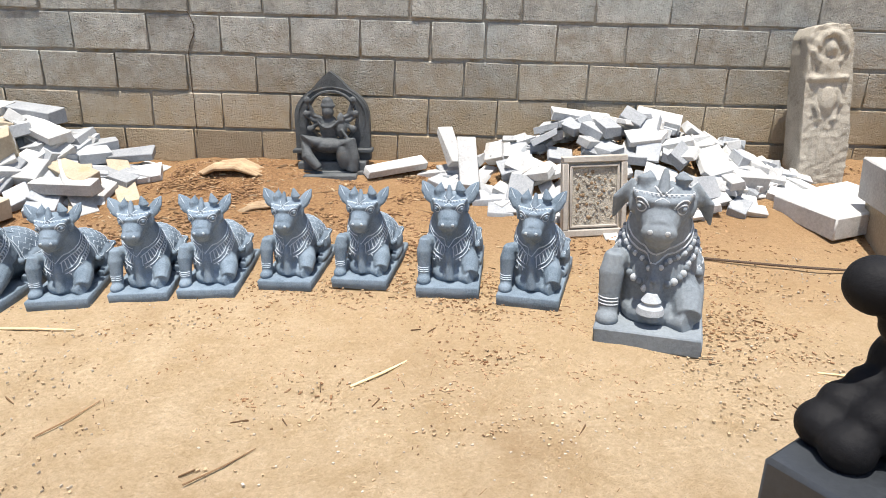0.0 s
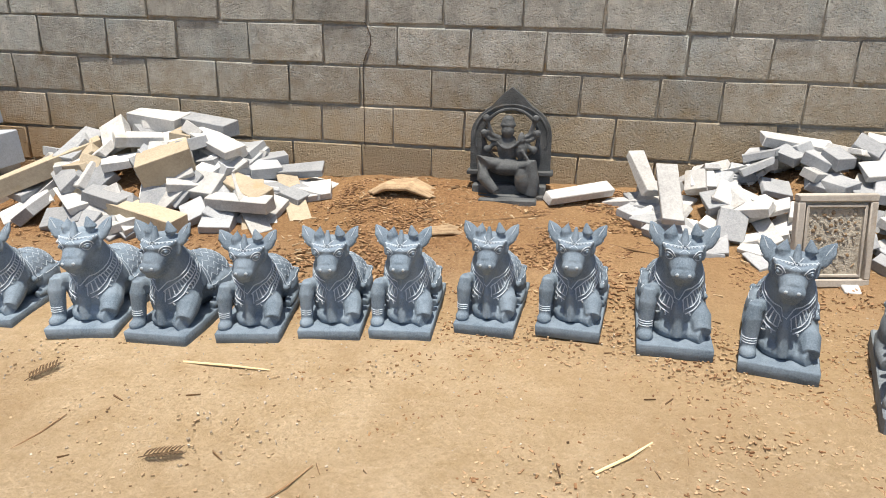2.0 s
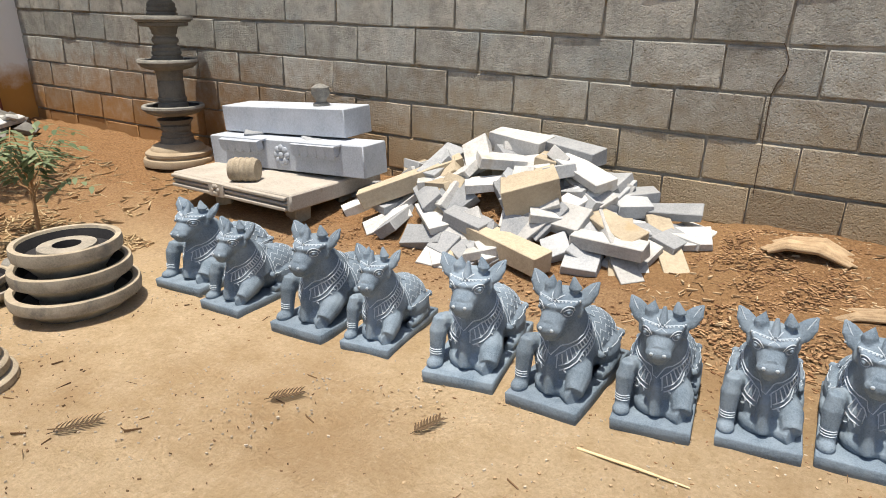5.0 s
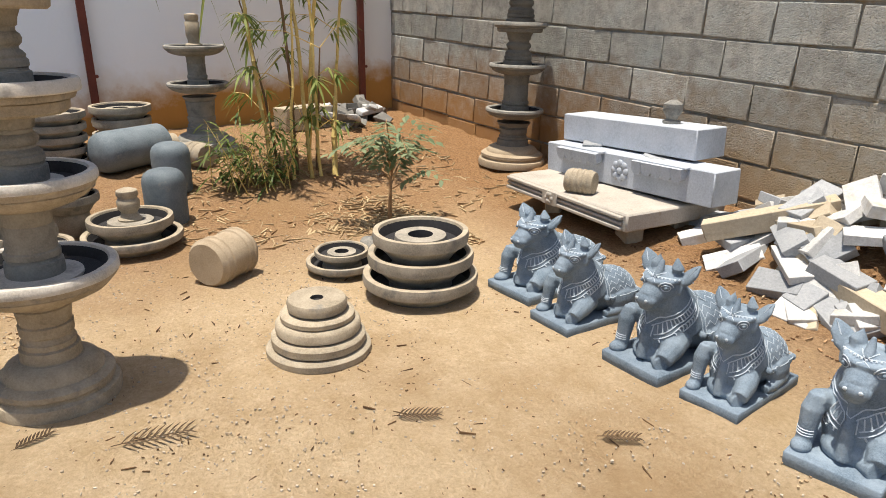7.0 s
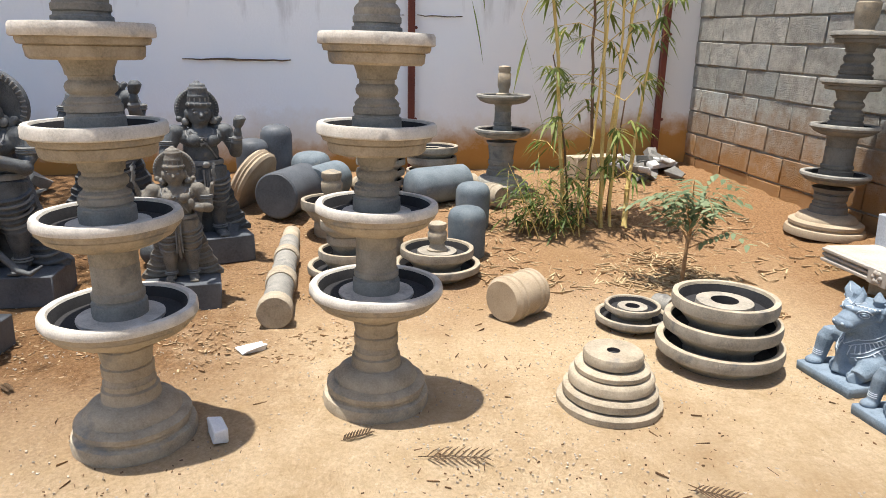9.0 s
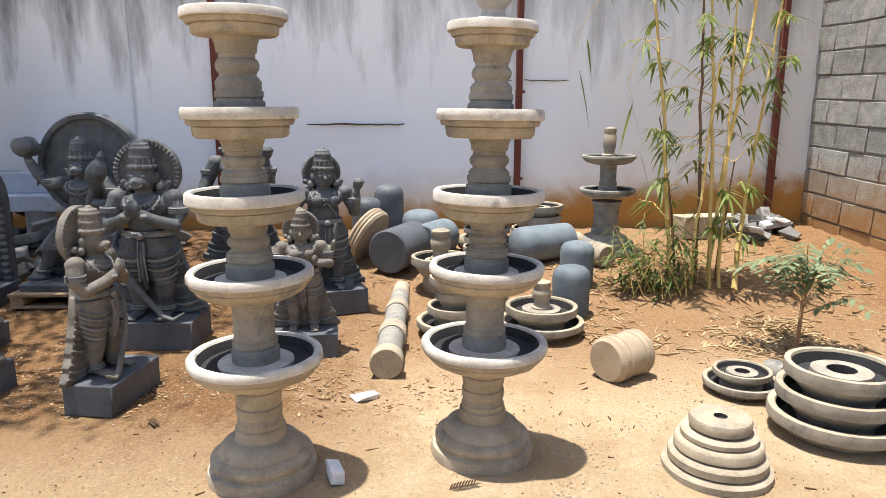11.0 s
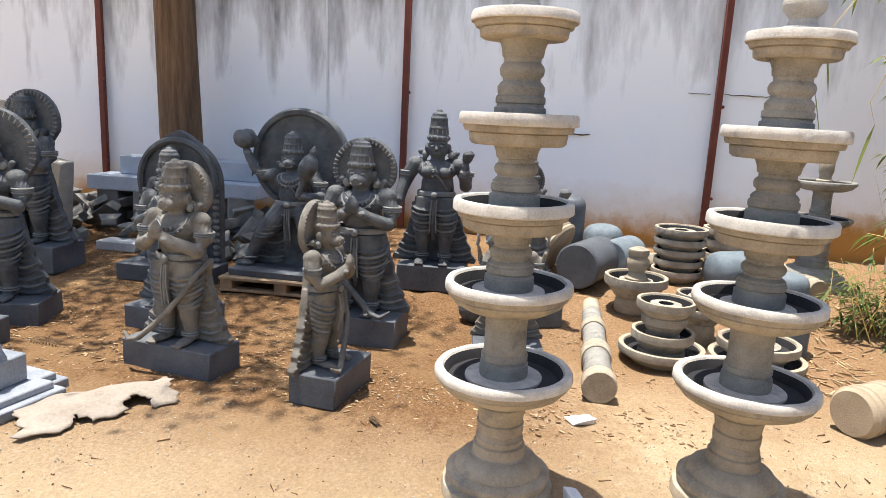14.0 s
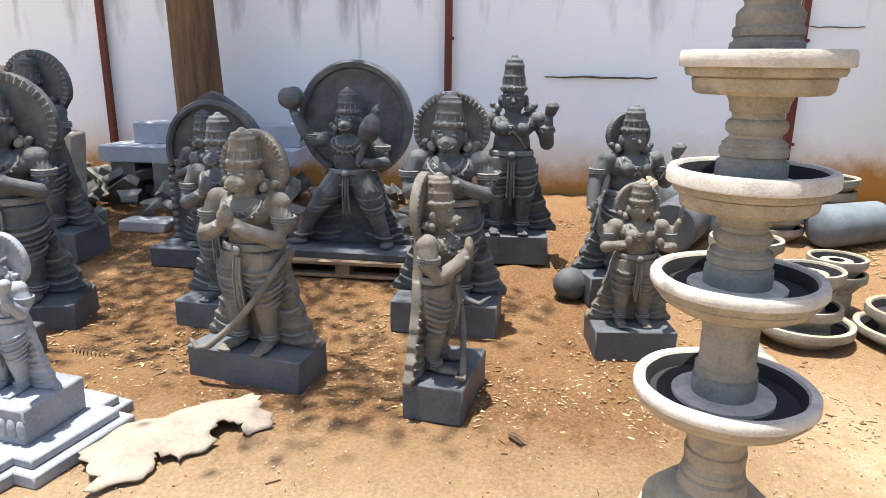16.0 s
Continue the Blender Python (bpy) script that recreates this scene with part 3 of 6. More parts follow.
    s.tube([(0, -0.155, z0 + 0.315), (0, -0.135, z0 + 0.345), (0, -0.128, z0 + 0.372)], [0.014, 0.013, 0.006], 0, 8)
    s = fused(s, 0.0042, 2)
    skin = BVHTree.FromPolygons(s.v, s.f)
    marks = Shape()

    def on_skin(o, d):
        hit, nrm, _, _ = skin.ray_cast(Vector(o) + Vector(d) * 0.4, -Vector(d))
        return hit

    def out_of(o, d, far):
        hit, nrm, _, dist = skin.ray_cast(Vector(o), Vector(d))
        return hit if hit is not None and dist < far else None

    def line(points, r, mat=1):
        pts = [p for p in points if p is not None]
        if len(pts) > 2:
            marks.tube(pts, r, mat, 4)

    tau = radians(38)
    f, up = Vector((0, -math.cos(tau), -math.sin(tau))), Vector((0, -math.sin(tau), math.cos(tau)))

    def neck(a, k):
        a = radians(a)
        return out_of(Vector((0, -0.062, z0 + 0.19)) + up * k, (Vector((1, 0, 0)) * math.sin(a) + f * math.cos(a)).normalized(), 0.15 if abs(a) < 0.75 else 0.108)

    rows = (0.03, 0.018, -0.006, -0.018, -0.04) if not big else (0.05, 0.036)
    for k in rows:
        line([neck(a, k) for a in range(-120, 121, 6)], 0.0026)
    if not big:
        for a in range(-96, 97, 8):
            line([neck(a, 0.016 - 0.005 * j) for j in range(5)], 0.0026)
            line([neck(a + 2 * math.sin(j), -0.02 - 0.0045 * j) for j in range(5)], 0.0032)
        for j in range(5):
            line([neck(a, -0.042 - 0.004 * j) for a in range(-10 + j, 11 - j, 3)], 0.0022)
    else:
        for k, step, r in ((0.022, 7, 0.0075), (-0.008, 7, 0.0098)):
            for i, a in enumerate(range(-98, 99, step)):
                p = neck(a, k)
                if p is not None:
                    marks.ball(p, r, 1 if i % 2 else 0, 8, 6)
        marks.lathe([(0.012, 0.0), (0.033, 0.005), (0.03, 0.02), (0.018, 0.03), (0.024, 0.036), (0.012, 0.055)], (0, -0.192, z0 + 0.035), 14, 1)
    # brow band studs, eyes, forehead mark
    for a in range(-110, 111, 14):
        t = radians(a)
        p = on_skin((0, -0.115, z0 + 0.315), (math.sin(t), -math.cos(t), 0.0))
        if p is not None:
            marks.ball(p, 0.0042, 1, 6, 4)
    for k in (-1, 1):
        c = Vector((k * 0.047, -0.16, z0 + 0.288))
        side = Vector((k * 0.62, -0.78, 0.12)).normalized()
        u = Vector((0.78, k * 0.62, 0)).normalized()
        marks.ball(on_skin(c, side) or c, (0.006, 0.006, 0.006), 0, 8, 6)
        for rx, rz, zz in ((0.016, 0.011, 0.0), (0.024, 0.019, 0.002)):
            line([on_skin(c + u * rx * math.cos(radians(a)) + Vector((0, 0, zz + rz * math.sin(radians(a)))), side) for a in ((range(0, 361, 24)) if rx < 0.02 else range(0, 181, 20))], 0.0022)
        marks.ball(on_skin((k * 0.019, -0.18, z0 + 0.242), (0, -1, 0.05)) or (0, 0, 0.1), (0.007, 0.004, 0.006), 1, 7, 5)
        line([on_skin((k * x, -0.15, z0 + 0.30 - 0.02 * abs(x) / 0.02), (0, -0.8, 0.6)) for x in (0.0, 0.006, 0.012, 0.016)], 0.0016)
    for k in (-1, 1):
        line([on_skin((k * x, -0.12, z0 + 0.325 - 0.03 * (1 - x / 0.02)), (0, -0.85, 0.4)) for x in (0.0, 0.006, 0.013, 0.02)], 0.0022)
        line([on_skin((k * x, -0.11, z0 + 0.306 + 0.12 * x), (k * x * 9, -0.8, 0.2)) for x in (0.004, 0.015, 0.028, 0.04, 0.052)], 0.0022)
        if not big:
            marks.tube([(k * 0.069, -0.099, z0 + 0.31), (k * 0.088, -0.095, z0 + 0.338), (k * 0.105, -0.088, z0 + 0.37)], [0.0025, 0.0035, 0.001], 1, 5)
    # saddle cloth
    def back(y, a):
        a = radians(a)
        return on_skin((0.004, y, z0 + 0.09), (math.cos(a), 0, math.sin(a)))
    for y in (0.012, 0.024, 0.195, 0.207):
        line([back(y, a) for a in range(-5, 186, 8)], 0.0021)
    for i in range(9):
        a0 = 20 + 17 * i
        line([back(0.024 + 0.0214 * j, a0 + (6 if j % 2 else -6)) for j in range(9)], 0.002)
    for a in (2, 178):
        line([back(0.012 + 0.0195 * j, a) for j in range(11)], 0.0021)
    for j in range(3):
        o = Vector((-0.099, -0.17, z0 + 0.046 + 0.008 * j))
        ring = [on_skin(o, (math.sin(radians(a)), -math.cos(radians(a)), 0)) for a in range(-150, 91, 24)]
        line([h for h in ring if h is not None and (h - o).length < 0.045], 0.002)
    s.add(marks.v, marks.f, marks.m)
    s.box((0, 0, 0.0225), (0.25, 0.49, 0.045), bev=0.004, rough=0.002)
    return s


BULLS = [  # front corners on the ground, height as a share of the usual one
    (-3.954, 2.41, -3.659, 2.426, 0.98), (-3.567, 2.355, -3.324, 2.352, 0.95), (-3.127, 2.348, -2.854, 2.351, 1.06), (-2.775, 2.37, -2.558, 2.392, 0.97),
    (-2.369, 2.337, -2.107, 2.38, 1.06), (-2.052, 2.361, -1.797, 2.353, 1.06), (-1.705, 2.402, -1.466, 2.435, 0.97), (-1.405, 2.47, -1.169, 2.495, 0.99),
    (-1.142, 2.517, -0.904, 2.525, 0.99), (-0.831, 2.612, -0.6, 2.591, 0.99), (-0.521, 2.634, -0.283, 2.601, 1.0), (-0.156, 2.54, 0.105, 2.518, 1.1), (0.171, 2.47, 0.414, 2.403, 1.09)]
bull_mesh = bull_shape().mesh("bull_statue", [NANDI, NANDI_LINE], 70)


for x0, y0, x1, y1, q in BULLS:
    a = math.atan2(y1 - y0, x1 - x0)
    w = math.hypot(x1 - x0, y1 - y0) / 0.25
    d = 0.245 * w
    x, y = (x0 + x1) / 2 - d * math.sin(a), (y0 + y1) / 2 + d * math.cos(a)
    ob = new("bull_statue", bull_mesh)
    ob.matrix_world = pose(x, y, height(x, y) - 0.004, 0, 0, math.degrees(a)) @ Matrix.Diagonal((w, w, q, 1))
    tagged(ob, "small blue-grey carved stone bull lying on a square plinth", "statue", "row of bull statues")
x0, y0, x1, y1 = 0.50, 2.165, 0.855, 2.05
a = math.atan2(y1 - y0, x1 - x0)
big_bull = thing("large_bull_statue", bull_shape(True), [BIG_STONE, BIG_LINE],
                 pose((x0 + x1) / 2 - 0.3 * math.sin(a), (y0 + y1) / 2 + 0.3 * math.cos(a), -0.005, 0, 0, math.degrees(a)) @ Matrix.Diagonal((1.48, 1.25, 1.52, 1)),
                 "large grey stone bull with bead garlands on a plinth", "statue")


# ---- fountains ----
def bowl_profile(R, z, h=0.1, neck=0.085, plate=False):
    """A basin whose rim stands at z; dark coat inside. plate: the stepped, flat-bottomed kind."""
    inside = [(R * 0.995, z - h * 0.08, 1), (R * 0.97, z, 1), (R * 0.885, z, 1), (R * 0.86, z - 0.008, 2), (R * 0.80, z - h * 0.4, 2), (neck, z - h * 0.42, 2)]
    if plate:
        return [(neck, z - h), (R * 0.76, z - h), (R * 0.81, z - h * 0.92), (R * 0.83, z - h * 0.64), (R * 0.815, z - h * 0.61), (R * 0.90, z - h * 0.58), (R * 0.925, z - h * 0.46), (R * 0.92, z - h * 0.40), (R * 0.985, z - h * 0.38, 1), (R, z - h * 0.34, 1)] + inside
    return [(neck, z - h), (R * 0.60, z - h), (R * 0.72, z - h * 0.9), (R * 0.86, z - h * 0.72), (R * 0.915, z - h * 0.54), (R * 0.905, z - h * 0.50), (R * 0.955, z - h * 0.47), (R * 0.965, z - h * 0.36), (R * 0.985, z - h * 0.34), (R, z - h * 0.28, 1)] + inside


def column_profile(z0, z1, r, foot, plain=False):
    """A turned stem between two basins, on a flat disc; grey base courses under a warmer shaft."""
    d = z1 - z0
    base = [(foot, z0, 1), (foot, z0 + 0.012, 1), (r * 1.27, z0 + 0.016, 2), (r * 1.29, z0 + 0.03, 2), (r * 1.27, z0 + 0.062, 2), (r * 1.16, z0 + 0.066, 2), (r * 1.15, z0 + 0.074, 2), (r * 1.22, z0 + 0.078), (r * 1.22, z0 + 0.096), (r * 1.12, z0 + 0.102)]
    if plain:
        return base + [(r * 1.1, z0 + 0.12), (r * 1.1, z0 + 0.72 * d), (r * 1.05, z0 + 0.74 * d), (r * 1.1, z0 + 0.77 * d), (r * 1.1, z0 + 0.9 * d), (r * 1.25, z1 + 0.003)]
    return base + [(r * 1.14, z0 + 0.11), (r * 1.16, z0 + 0.46 * d), (r * 1.02, z0 + 0.51 * d), (r * 0.92, z0 + 0.53 * d), (r * 0.92, z0 + 0.56 * d), (r * 1.06, z0 + 0.60 * d), (r * 1.1, z0 + 0.66 * d), (r * 1.03, z0 + 0.71 * d), (r * 0.9, z0 + 0.74 * d),
                   (r * 0.9, z0 + 0.79 * d), (r * 1.0, z0 + 0.81 * d), (r * 1.05, z0 + 0.9 * d), (r * 1.22, z1 + 0.003)]


def fountain(x, y, rims, radii, foot_r, stem_r, top_z, label, turn=0.0, lean=(0, 0), body=None, grey=None, urn=False, deep=0.105):
    body, grey = body or CEMENT, grey or CEMENT_GREY
    f = base_of("fountain", pose(x, y, height(x, y) - 0.006, lean[0], lean[1], turn), label, "fountain", "tiered fountains")
    z1 = rims[0] - 0.11
    R = foot_r
    part("pedestal", Shape().lathe([(R, 0), (R * 1.01, 0.03), (R * 0.985, 0.05), (R * 0.90, 0.056), (R * 0.89, 0.066), (R * 0.93, 0.074), (R * 0.93, 0.092), (R * 0.86, 0.104), (R * 0.78, 0.108), (R * 0.77, 0.118), (R * 0.70, 0.14), (R * 0.55, 0.158)], n=40, wob=0.004, seed=int(x * 100)), [CEMENT_SOIL if body is CEMENT_DARK else body], f, "sand-stained turned cement pedestal")
    part("stem", Shape().lathe([(R * 0.52, 0.154), (R * 0.47, 0.162), (R * 0.455, 0.2), (R * 0.41, 0.206), (R * 0.42, 0.225), (R * 0.40, 0.228), (R * 0.375, 0.245), (R * 0.41, 0.252), (R * 0.415, 0.285), (R * 0.385, 0.29), (R * 0.43, z1 - 0.035), (R * 0.41, z1 - 0.03), (R * 0.47, z1 - 0.012), (R * 0.5, z1 + 0.003)], n=32, wob=0.005, seed=int(y * 90)), [body], f)
    for i, (z, r) in enumerate(zip(rims, radii)):
        last = i == len(rims) - 1
        h = min(deep, 0.085) if last else deep
        part("bowl", Shape().lathe(bowl_profile(r, z, h, stem_r * 0.9, i > 1), n=56, wob=0.007, seed=i + int(y * 100)), [body, CEMENT_RIM if body is CEMENT else CEMENT_GREY, BASIN], f)
        if not last:
            part("stem", Shape().lathe(column_profile(z - 0.045, rims[i + 1] - (min(deep, 0.085) if i == len(rims) - 2 else deep), stem_r, r * 0.56, i == 0), n=32, wob=0.006, seed=i), [CEMENT_STEM if body is CEMENT else body, CEMENT_RIM if body is CEMENT else grey, grey], f)
    z, r = rims[-1] - 0.036, stem_r
    d = top_z - z
    if urn:
        part("urn", Shape().lathe([(r, z), (r, z + 0.04), (r * 0.7, z + 0.05), (r * 0.68, z + 0.07), (r * 0.86, z + 0.4 * d), (r * 0.88, z + 0.75 * d), (r * 0.72, z + 0.8 * d), (r * 0.84, z + 0.86 * d), (r * 0.8, z + 0.97 * d), (r * 0.3, z + d)], n=24), [CEMENT], f, "turned cement urn")
        return f
    part("finial", Shape().lathe([(r * 1.0, z), (r * 1.0, z + 0.05), (r * 0.7, z + 0.06), (r * 0.6, z + 0.08), (r * 0.95, z + 0.3 * d + 0.03), (r * 1.0, z + 0.5 * d), (r * 0.75, z + 0.64 * d), (r * 0.35, z + 0.8 * d), (r * 0.1, z + d)], n=24), [CEMENT_RIM], f, "pale lotus-bud cement finial")
    return f


fountain(-3.96, 0.545, (0.49, 0.80, 1.085, 1.385, 1.69), (0.25, 0.225, 0.212, 0.202, 0.166), 0.205, 0.068, 1.915, "five-tier turned cement fountain with chipped pale rims, on bare soil", 0, (-0.7, 0))
fountain(-3.83, -0.315, (0.495, 0.815, 1.10, 1.39, 1.71), (0.247, 0.227, 0.21, 0.2, 0.178), 0.207, 0.068, 1.93, "five-tier turned cement fountain with worn pale rims, on bare soil", 40, (0.5, 0))
fountain(-7.1, 1.90, (0.55, 0.83), (0.235, 0.225), 0.26, 0.062, 1.06, "two-tier cement fountain by the mud-splashed white wall", 10, body=CEMENT_GREY, urn=True, deep=0.075)
fountain(-5.62, 3.88, (0.44, 0.77, 1.07, 1.37), (0.225, 0.215, 0.205, 0.195), 0.26, 0.085, 1.62, "tall dark cement fountain beside the block wall", 70, (0, 1.2), CEMENT_DARK, CEMENT_DARK, True, 0.075)


# ---- loose basins, drums and turned pieces ----
def stack(name, x, y, rows, label, z=None, lean=(0, 0), group="stacked fountain parts", category="fountain parts"):
    """Basins or rings piled on one another: rows of (kind, radius, height)."""
    st = base_of(name, pose(x, y, (height(x, y) if z is None else z) - 0.006, *lean), label, category, group)
    z = 0.0
    for i, (kind, R, h) in enumerate(rows):
        s = Shape()
        if kind == "bowl":
            s.lathe([(R * 0.5, z), (R * 0.66, z), (R * 0.74, z + h * 0.2), (R * 0.87, z + h * 0.45), (R * 0.9, z + h * 0.52), (R * 0.985, z + h * 0.58), (R, z + h * 0.8), (R * 0.985, z + h, 1), (R * 0.88, z + h, 1), (R * 0.86, z + h * 0.9, 2),
                     (R * 0.80, z + h * 0.55, 2), (R * 0.55, z + h * 0.5, 0), (R * 0.53, z + h * 0.8, 0), (R * 0.26, z + h * 0.82, 2), (R * 0.24, z + h * 0.5, 2)], n=44, wob=0.005, seed=i + int(x * 90))
            part("bowl", s, [CEMENT_STEM, CEMENT, BASIN], st)
            z += h * 0.72 if i + 1 < len(rows) and rows[i + 1][0] != "bowl" else h * 0.82
        elif kind == "ring":
            s.lathe([(R * 0.9, z), (R, z + h * 0.15), (R * 1.0, z + h * 0.7), (R * 0.95, z + h * 0.9), (R * 0.86, z + h)], n=40, wob=0.005, seed=i)
            part("ring", s, [CEMENT], st)
            z += h
        elif kind == "cap":
            s.lathe([(R * 0.8, z), (R * 0.97, z + h * 0.2), (R, z + h * 0.75), (R * 0.94, z + h, 0), (R * 0.22, z + h, 2), (R * 0.2, z + h * 0.7, 2)], n=40, wob=0.004, seed=i)
            part("cap", s, [CEMENT, CEMENT_RIM, BASIN], st)
            z += h
        else:
            s.lathe([(R, z), (R * 1.05, z + h * 0.1), (R * 0.8, z + h * 0.18), (R * 0.72, z + h * 0.3), (R * 0.95, z + h * 0.42), (R, z + h * 0.62), (R * 0.8, z + h * 0.72), (R * 0.95, z + h * 0.8), (R * 0.9, z + h * 0.93), (R * 0.35, z + h)], n=28)
            part("urn", s, [CEMENT], st)
            z += h
    return st


stack("fountain_base_stack", -3.785, 1.45, [("ring", 0.205, 0.045), ("ring", 0.185, 0.05), ("ring", 0.165, 0.055), ("ring", 0.145, 0.03), ("cap", 0.118, 0.05)], "stack of round cement fountain bases, widest below")
stack("bowl_stack", -4.06, 2.09, [("bowl", 0.275, 0.12), ("bowl", 0.25, 0.125), ("bowl", 0.225, 0.125)], "three wide cement fountain bowls stacked on the soil")
stack("small_bowl_stack", -4.53, 1.9, [("bowl", 0.185, 0.07), ("bowl", 0.14, 0.065)], "two small dark cement bowls stacked on the soil")
stack("bowl_with_urn", -5.42, 1.05, [("bowl", 0.265, 0.09), ("bowl", 0.225, 0.11), ("urn", 0.06, 0.19)], "pale cement bowls topped by a turned urn")
stack("bowl_stack", -5.42, 0.52, [("bowl", 0.245, 0.10), ("bowl", 0.18, 0.11), ("bowl", 0.13, 0.11), ("bowl", 0.165, 0.11)], "four mixed cement bowls stacked on leaf litter")
stack("bowl_stack", -5.76, 0.79, [("ring", 0.10, 0.14), ("bowl", 0.16, 0.10), ("bowl", 0.15, 0.10)], "narrow stack of small cement bowls")
stack("bowl_with_urn", -6.2, 0.45, [("ring", 0.13, 0.12), ("bowl", 0.215, 0.14), ("urn", 0.075, 0.24)], "grey cement bowl with a turned urn inside")
stack("bowl_stack", -6.95, 0.86, [("bowl", 0.2, 0.1), ("bowl", 0.19, 0.1), ("bowl", 0.195, 0.1), ("bowl", 0.2, 0.1), ("bowl", 0.205, 0.1)], "tall stack of weathered cement bowls by the white wall")
stack("bowl_stack", -7.42, 1.36, [("bowl", 0.23, 0.14), ("bowl", 0.22, 0.14), ("bowl", 0.23, 0.12)], "dark-stained cement bowls stacked against the white wall")


def lying(name, x, y, r, length, yaw, mats, label, rings=(), dome=False, lift=0.0, category="stone drum", pitch=90):
    s = Shape()
    prof = [(r * 0.9, -length / 2), (r * 0.97, -length / 2 + 0.01)]
    for t in rings:
        z = -length / 2 + t * length
        prof += [(r, z - 0.012), (r * 1.07, z - 0.006), (r * 1.07, z + 0.006), (r, z + 0.012)]
    if dome:
        prof += [(r, length / 2 - r * 0.7), (r * 0.97, length / 2 - r * 0.48), (r * 0.88, length / 2 - r * 0.27), (r * 0.7, length / 2 - r * 0.12), (r * 0.4, length / 2 - r * 0.03), (r * 0.05, length / 2)]
    else:
        prof += [(r * 0.97, length / 2 - 0.01), (r * 0.9, length / 2)]
    s.lathe(prof, n=32, wob=0.004, seed=int(100 * r))
    z = (height(x, y) + r * 0.97 if pitch == 90 else height(x, y) + length / 2 - 0.005) + lift
    return thing(name, s, mats, pose(x, y, z, 0, 0, yaw) @ pose(0, 0, 0, 0, pitch, 0) @ Matrix(), label, category)


lying("barrel_drum", -4.74, 1.36, 0.115, 0.27, 124, CEMENT_SOIL, "tan turned cement drum lying on its side", (0.12, 0.3, 0.72, 0.88))
lying("stone_finial", -4.62, 2.12, 0.06, 0.1, 30, CEMENT_GREY, "small grey turned cement knob on the soil", (0.5,))
lying("stone_drum", -5.72, 1.3, 0.125, 0.34, 0, BLUE_CYL, "upright blue-grey stone drum with a domed top", (), True, pitch=0)
lying("stone_drum", -6.25, 1.46, 0.125, 0.34, 70, BLUE_CYL, "upright blue-grey domed stone drum behind another", (), True, pitch=0)
lying("stone_drum", -6.85, 1.3, 0.15, 0.56, -62, BLUE_CYL, "blue-grey domed stone cylinder lying on the soil", (), True)
lying("stone_drum", -6.7, 0.16, 0.175, 0.5, 155, PLINTH, "large grey stone cylinder lying on its side")
lying("stone_drum", -7.0, 0.42, 0.15, 0.4, 150, BLUE_CYL, "blue-grey stone cylinder lying among fountain parts")
lying("stone_drum", -7.4, -0.17, 0.135, 0.42, 0, PLINTH, "dark upright domed stone drum by the white wall", (), True, pitch=0)
lying("stone_drum", -7.62, 0.02, 0.135, 0.5, 40, PLINTH, "tall dark domed stone drum by the white wall", (), True, pitch=0)
lying("stone_drum", -7.45, 0.31, 0.17, 0.3, 0, BLUE_CYL, "rounded pale grey stone dome near the white wall", (), True, pitch=0)
lying("stone_urn", -6.7, 1.75, 0.09, 0.22, 20, CEMENT, "small turned cement urn lying on its side", (0.3, 0.6))
lying("stone_urn", -6.98, 1.55, 0.1, 0.22, 100, CEMENT, "pale turned cement urn lying on its side", (0.3, 0.7))
lying("stone_urn", -7.2, 0.55, 0.07, 0.16, 10, CEMENT, "small cement baluster piece lying on the ground", (0.5,))
lying("stone_urn", -7.15, 0.72, 0.07, 0.16, 30, CEMENT, "small cement baluster piece lying on the ground", (0.4,))
lying("stone_urn", -5.95, -0.28, 0.1, 0.28, 80, IDOL, "ribbed dark stone finial lying among the idols", (0.2, 0.35, 0.5, 0.65, 0.8))
thing("stone_ball", Shape().ball((0, 0, 0), (0.1, 0.1, 0.095), n=20, k=14), IDOL, pose(-5.75, -0.62, height(-5.75, -0.62) + 0.09), "dark polished stone ball on the soil", "stone ball")

# a ribbed ring of cement, propped up at a slant
wheel = base_of("cement_ring", pose(-6.86, -0.13, height(-6.86, -0.13) + 0.21, 0, 0, -25) @ pose(0, 0, 0, 62, 0, 0), "tan ribbed cement ring leaning on a stone cylinder", "stone ring")
part("rim", Shape().lathe([(0.16, -0.05), (0.23, -0.05), (0.245, -0.03), (0.235, -0.012), (0.245, 0.0), (0.235, 0.012), (0.245, 0.03), (0.23, 0.05), (0.16, 0.05), (0.12, 0.03), (0.12, -0.03)], n=40, wob=0.006), CEMENT_SOIL, wheel)

col = base_of("stone_column", pose(-4.72, 0.12, 0.085, 0, 0, 178.3) @ pose(0, 0, 0, 0, 90, 0), "long turned grey stone column lying on the ground in pieces", "column")
z = 0.0
for i, (d, r) in enumerate(((0.1, 0.088), (0.32, 0.075), (0.12, 0.085), (0.36, 0.07), (0.1, 0.08), (0.3, 0.066), (0.25, 0.06))):
    part("drum", Shape().lathe([(r * 0.93, z), (r, z + 0.012), (r * 1.0, z + d * 0.45), (r * 0.96, z + d * 0.5), (r, z + d - 0.012), (r * 0.93, z + d - 0.002)], n=22, wob=0.012, seed=i), [CEMENT, CEMENT_GREY][i % 2], col)
    z += d

thing("stone_chip", Shape().box((0, 0, 0), (0.11, 0.055, 0.05), bev=0.004, rough=0.006, seed=2), PAPER, pose(-3.76, -0.03, 0.03, 0, 0, 20), "small pale broken stone block beside a fountain", "stone chip")
thing("tile_shard", Shape().box((0, 0, 0), (0.075, 0.1, 0.008), bev=0.002, rough=0.015, seed=4), PAPER, pose(-4.5, 0.03, 0.012, 0, 0, 30), "flat white tile shard on the soil", "tile shard")


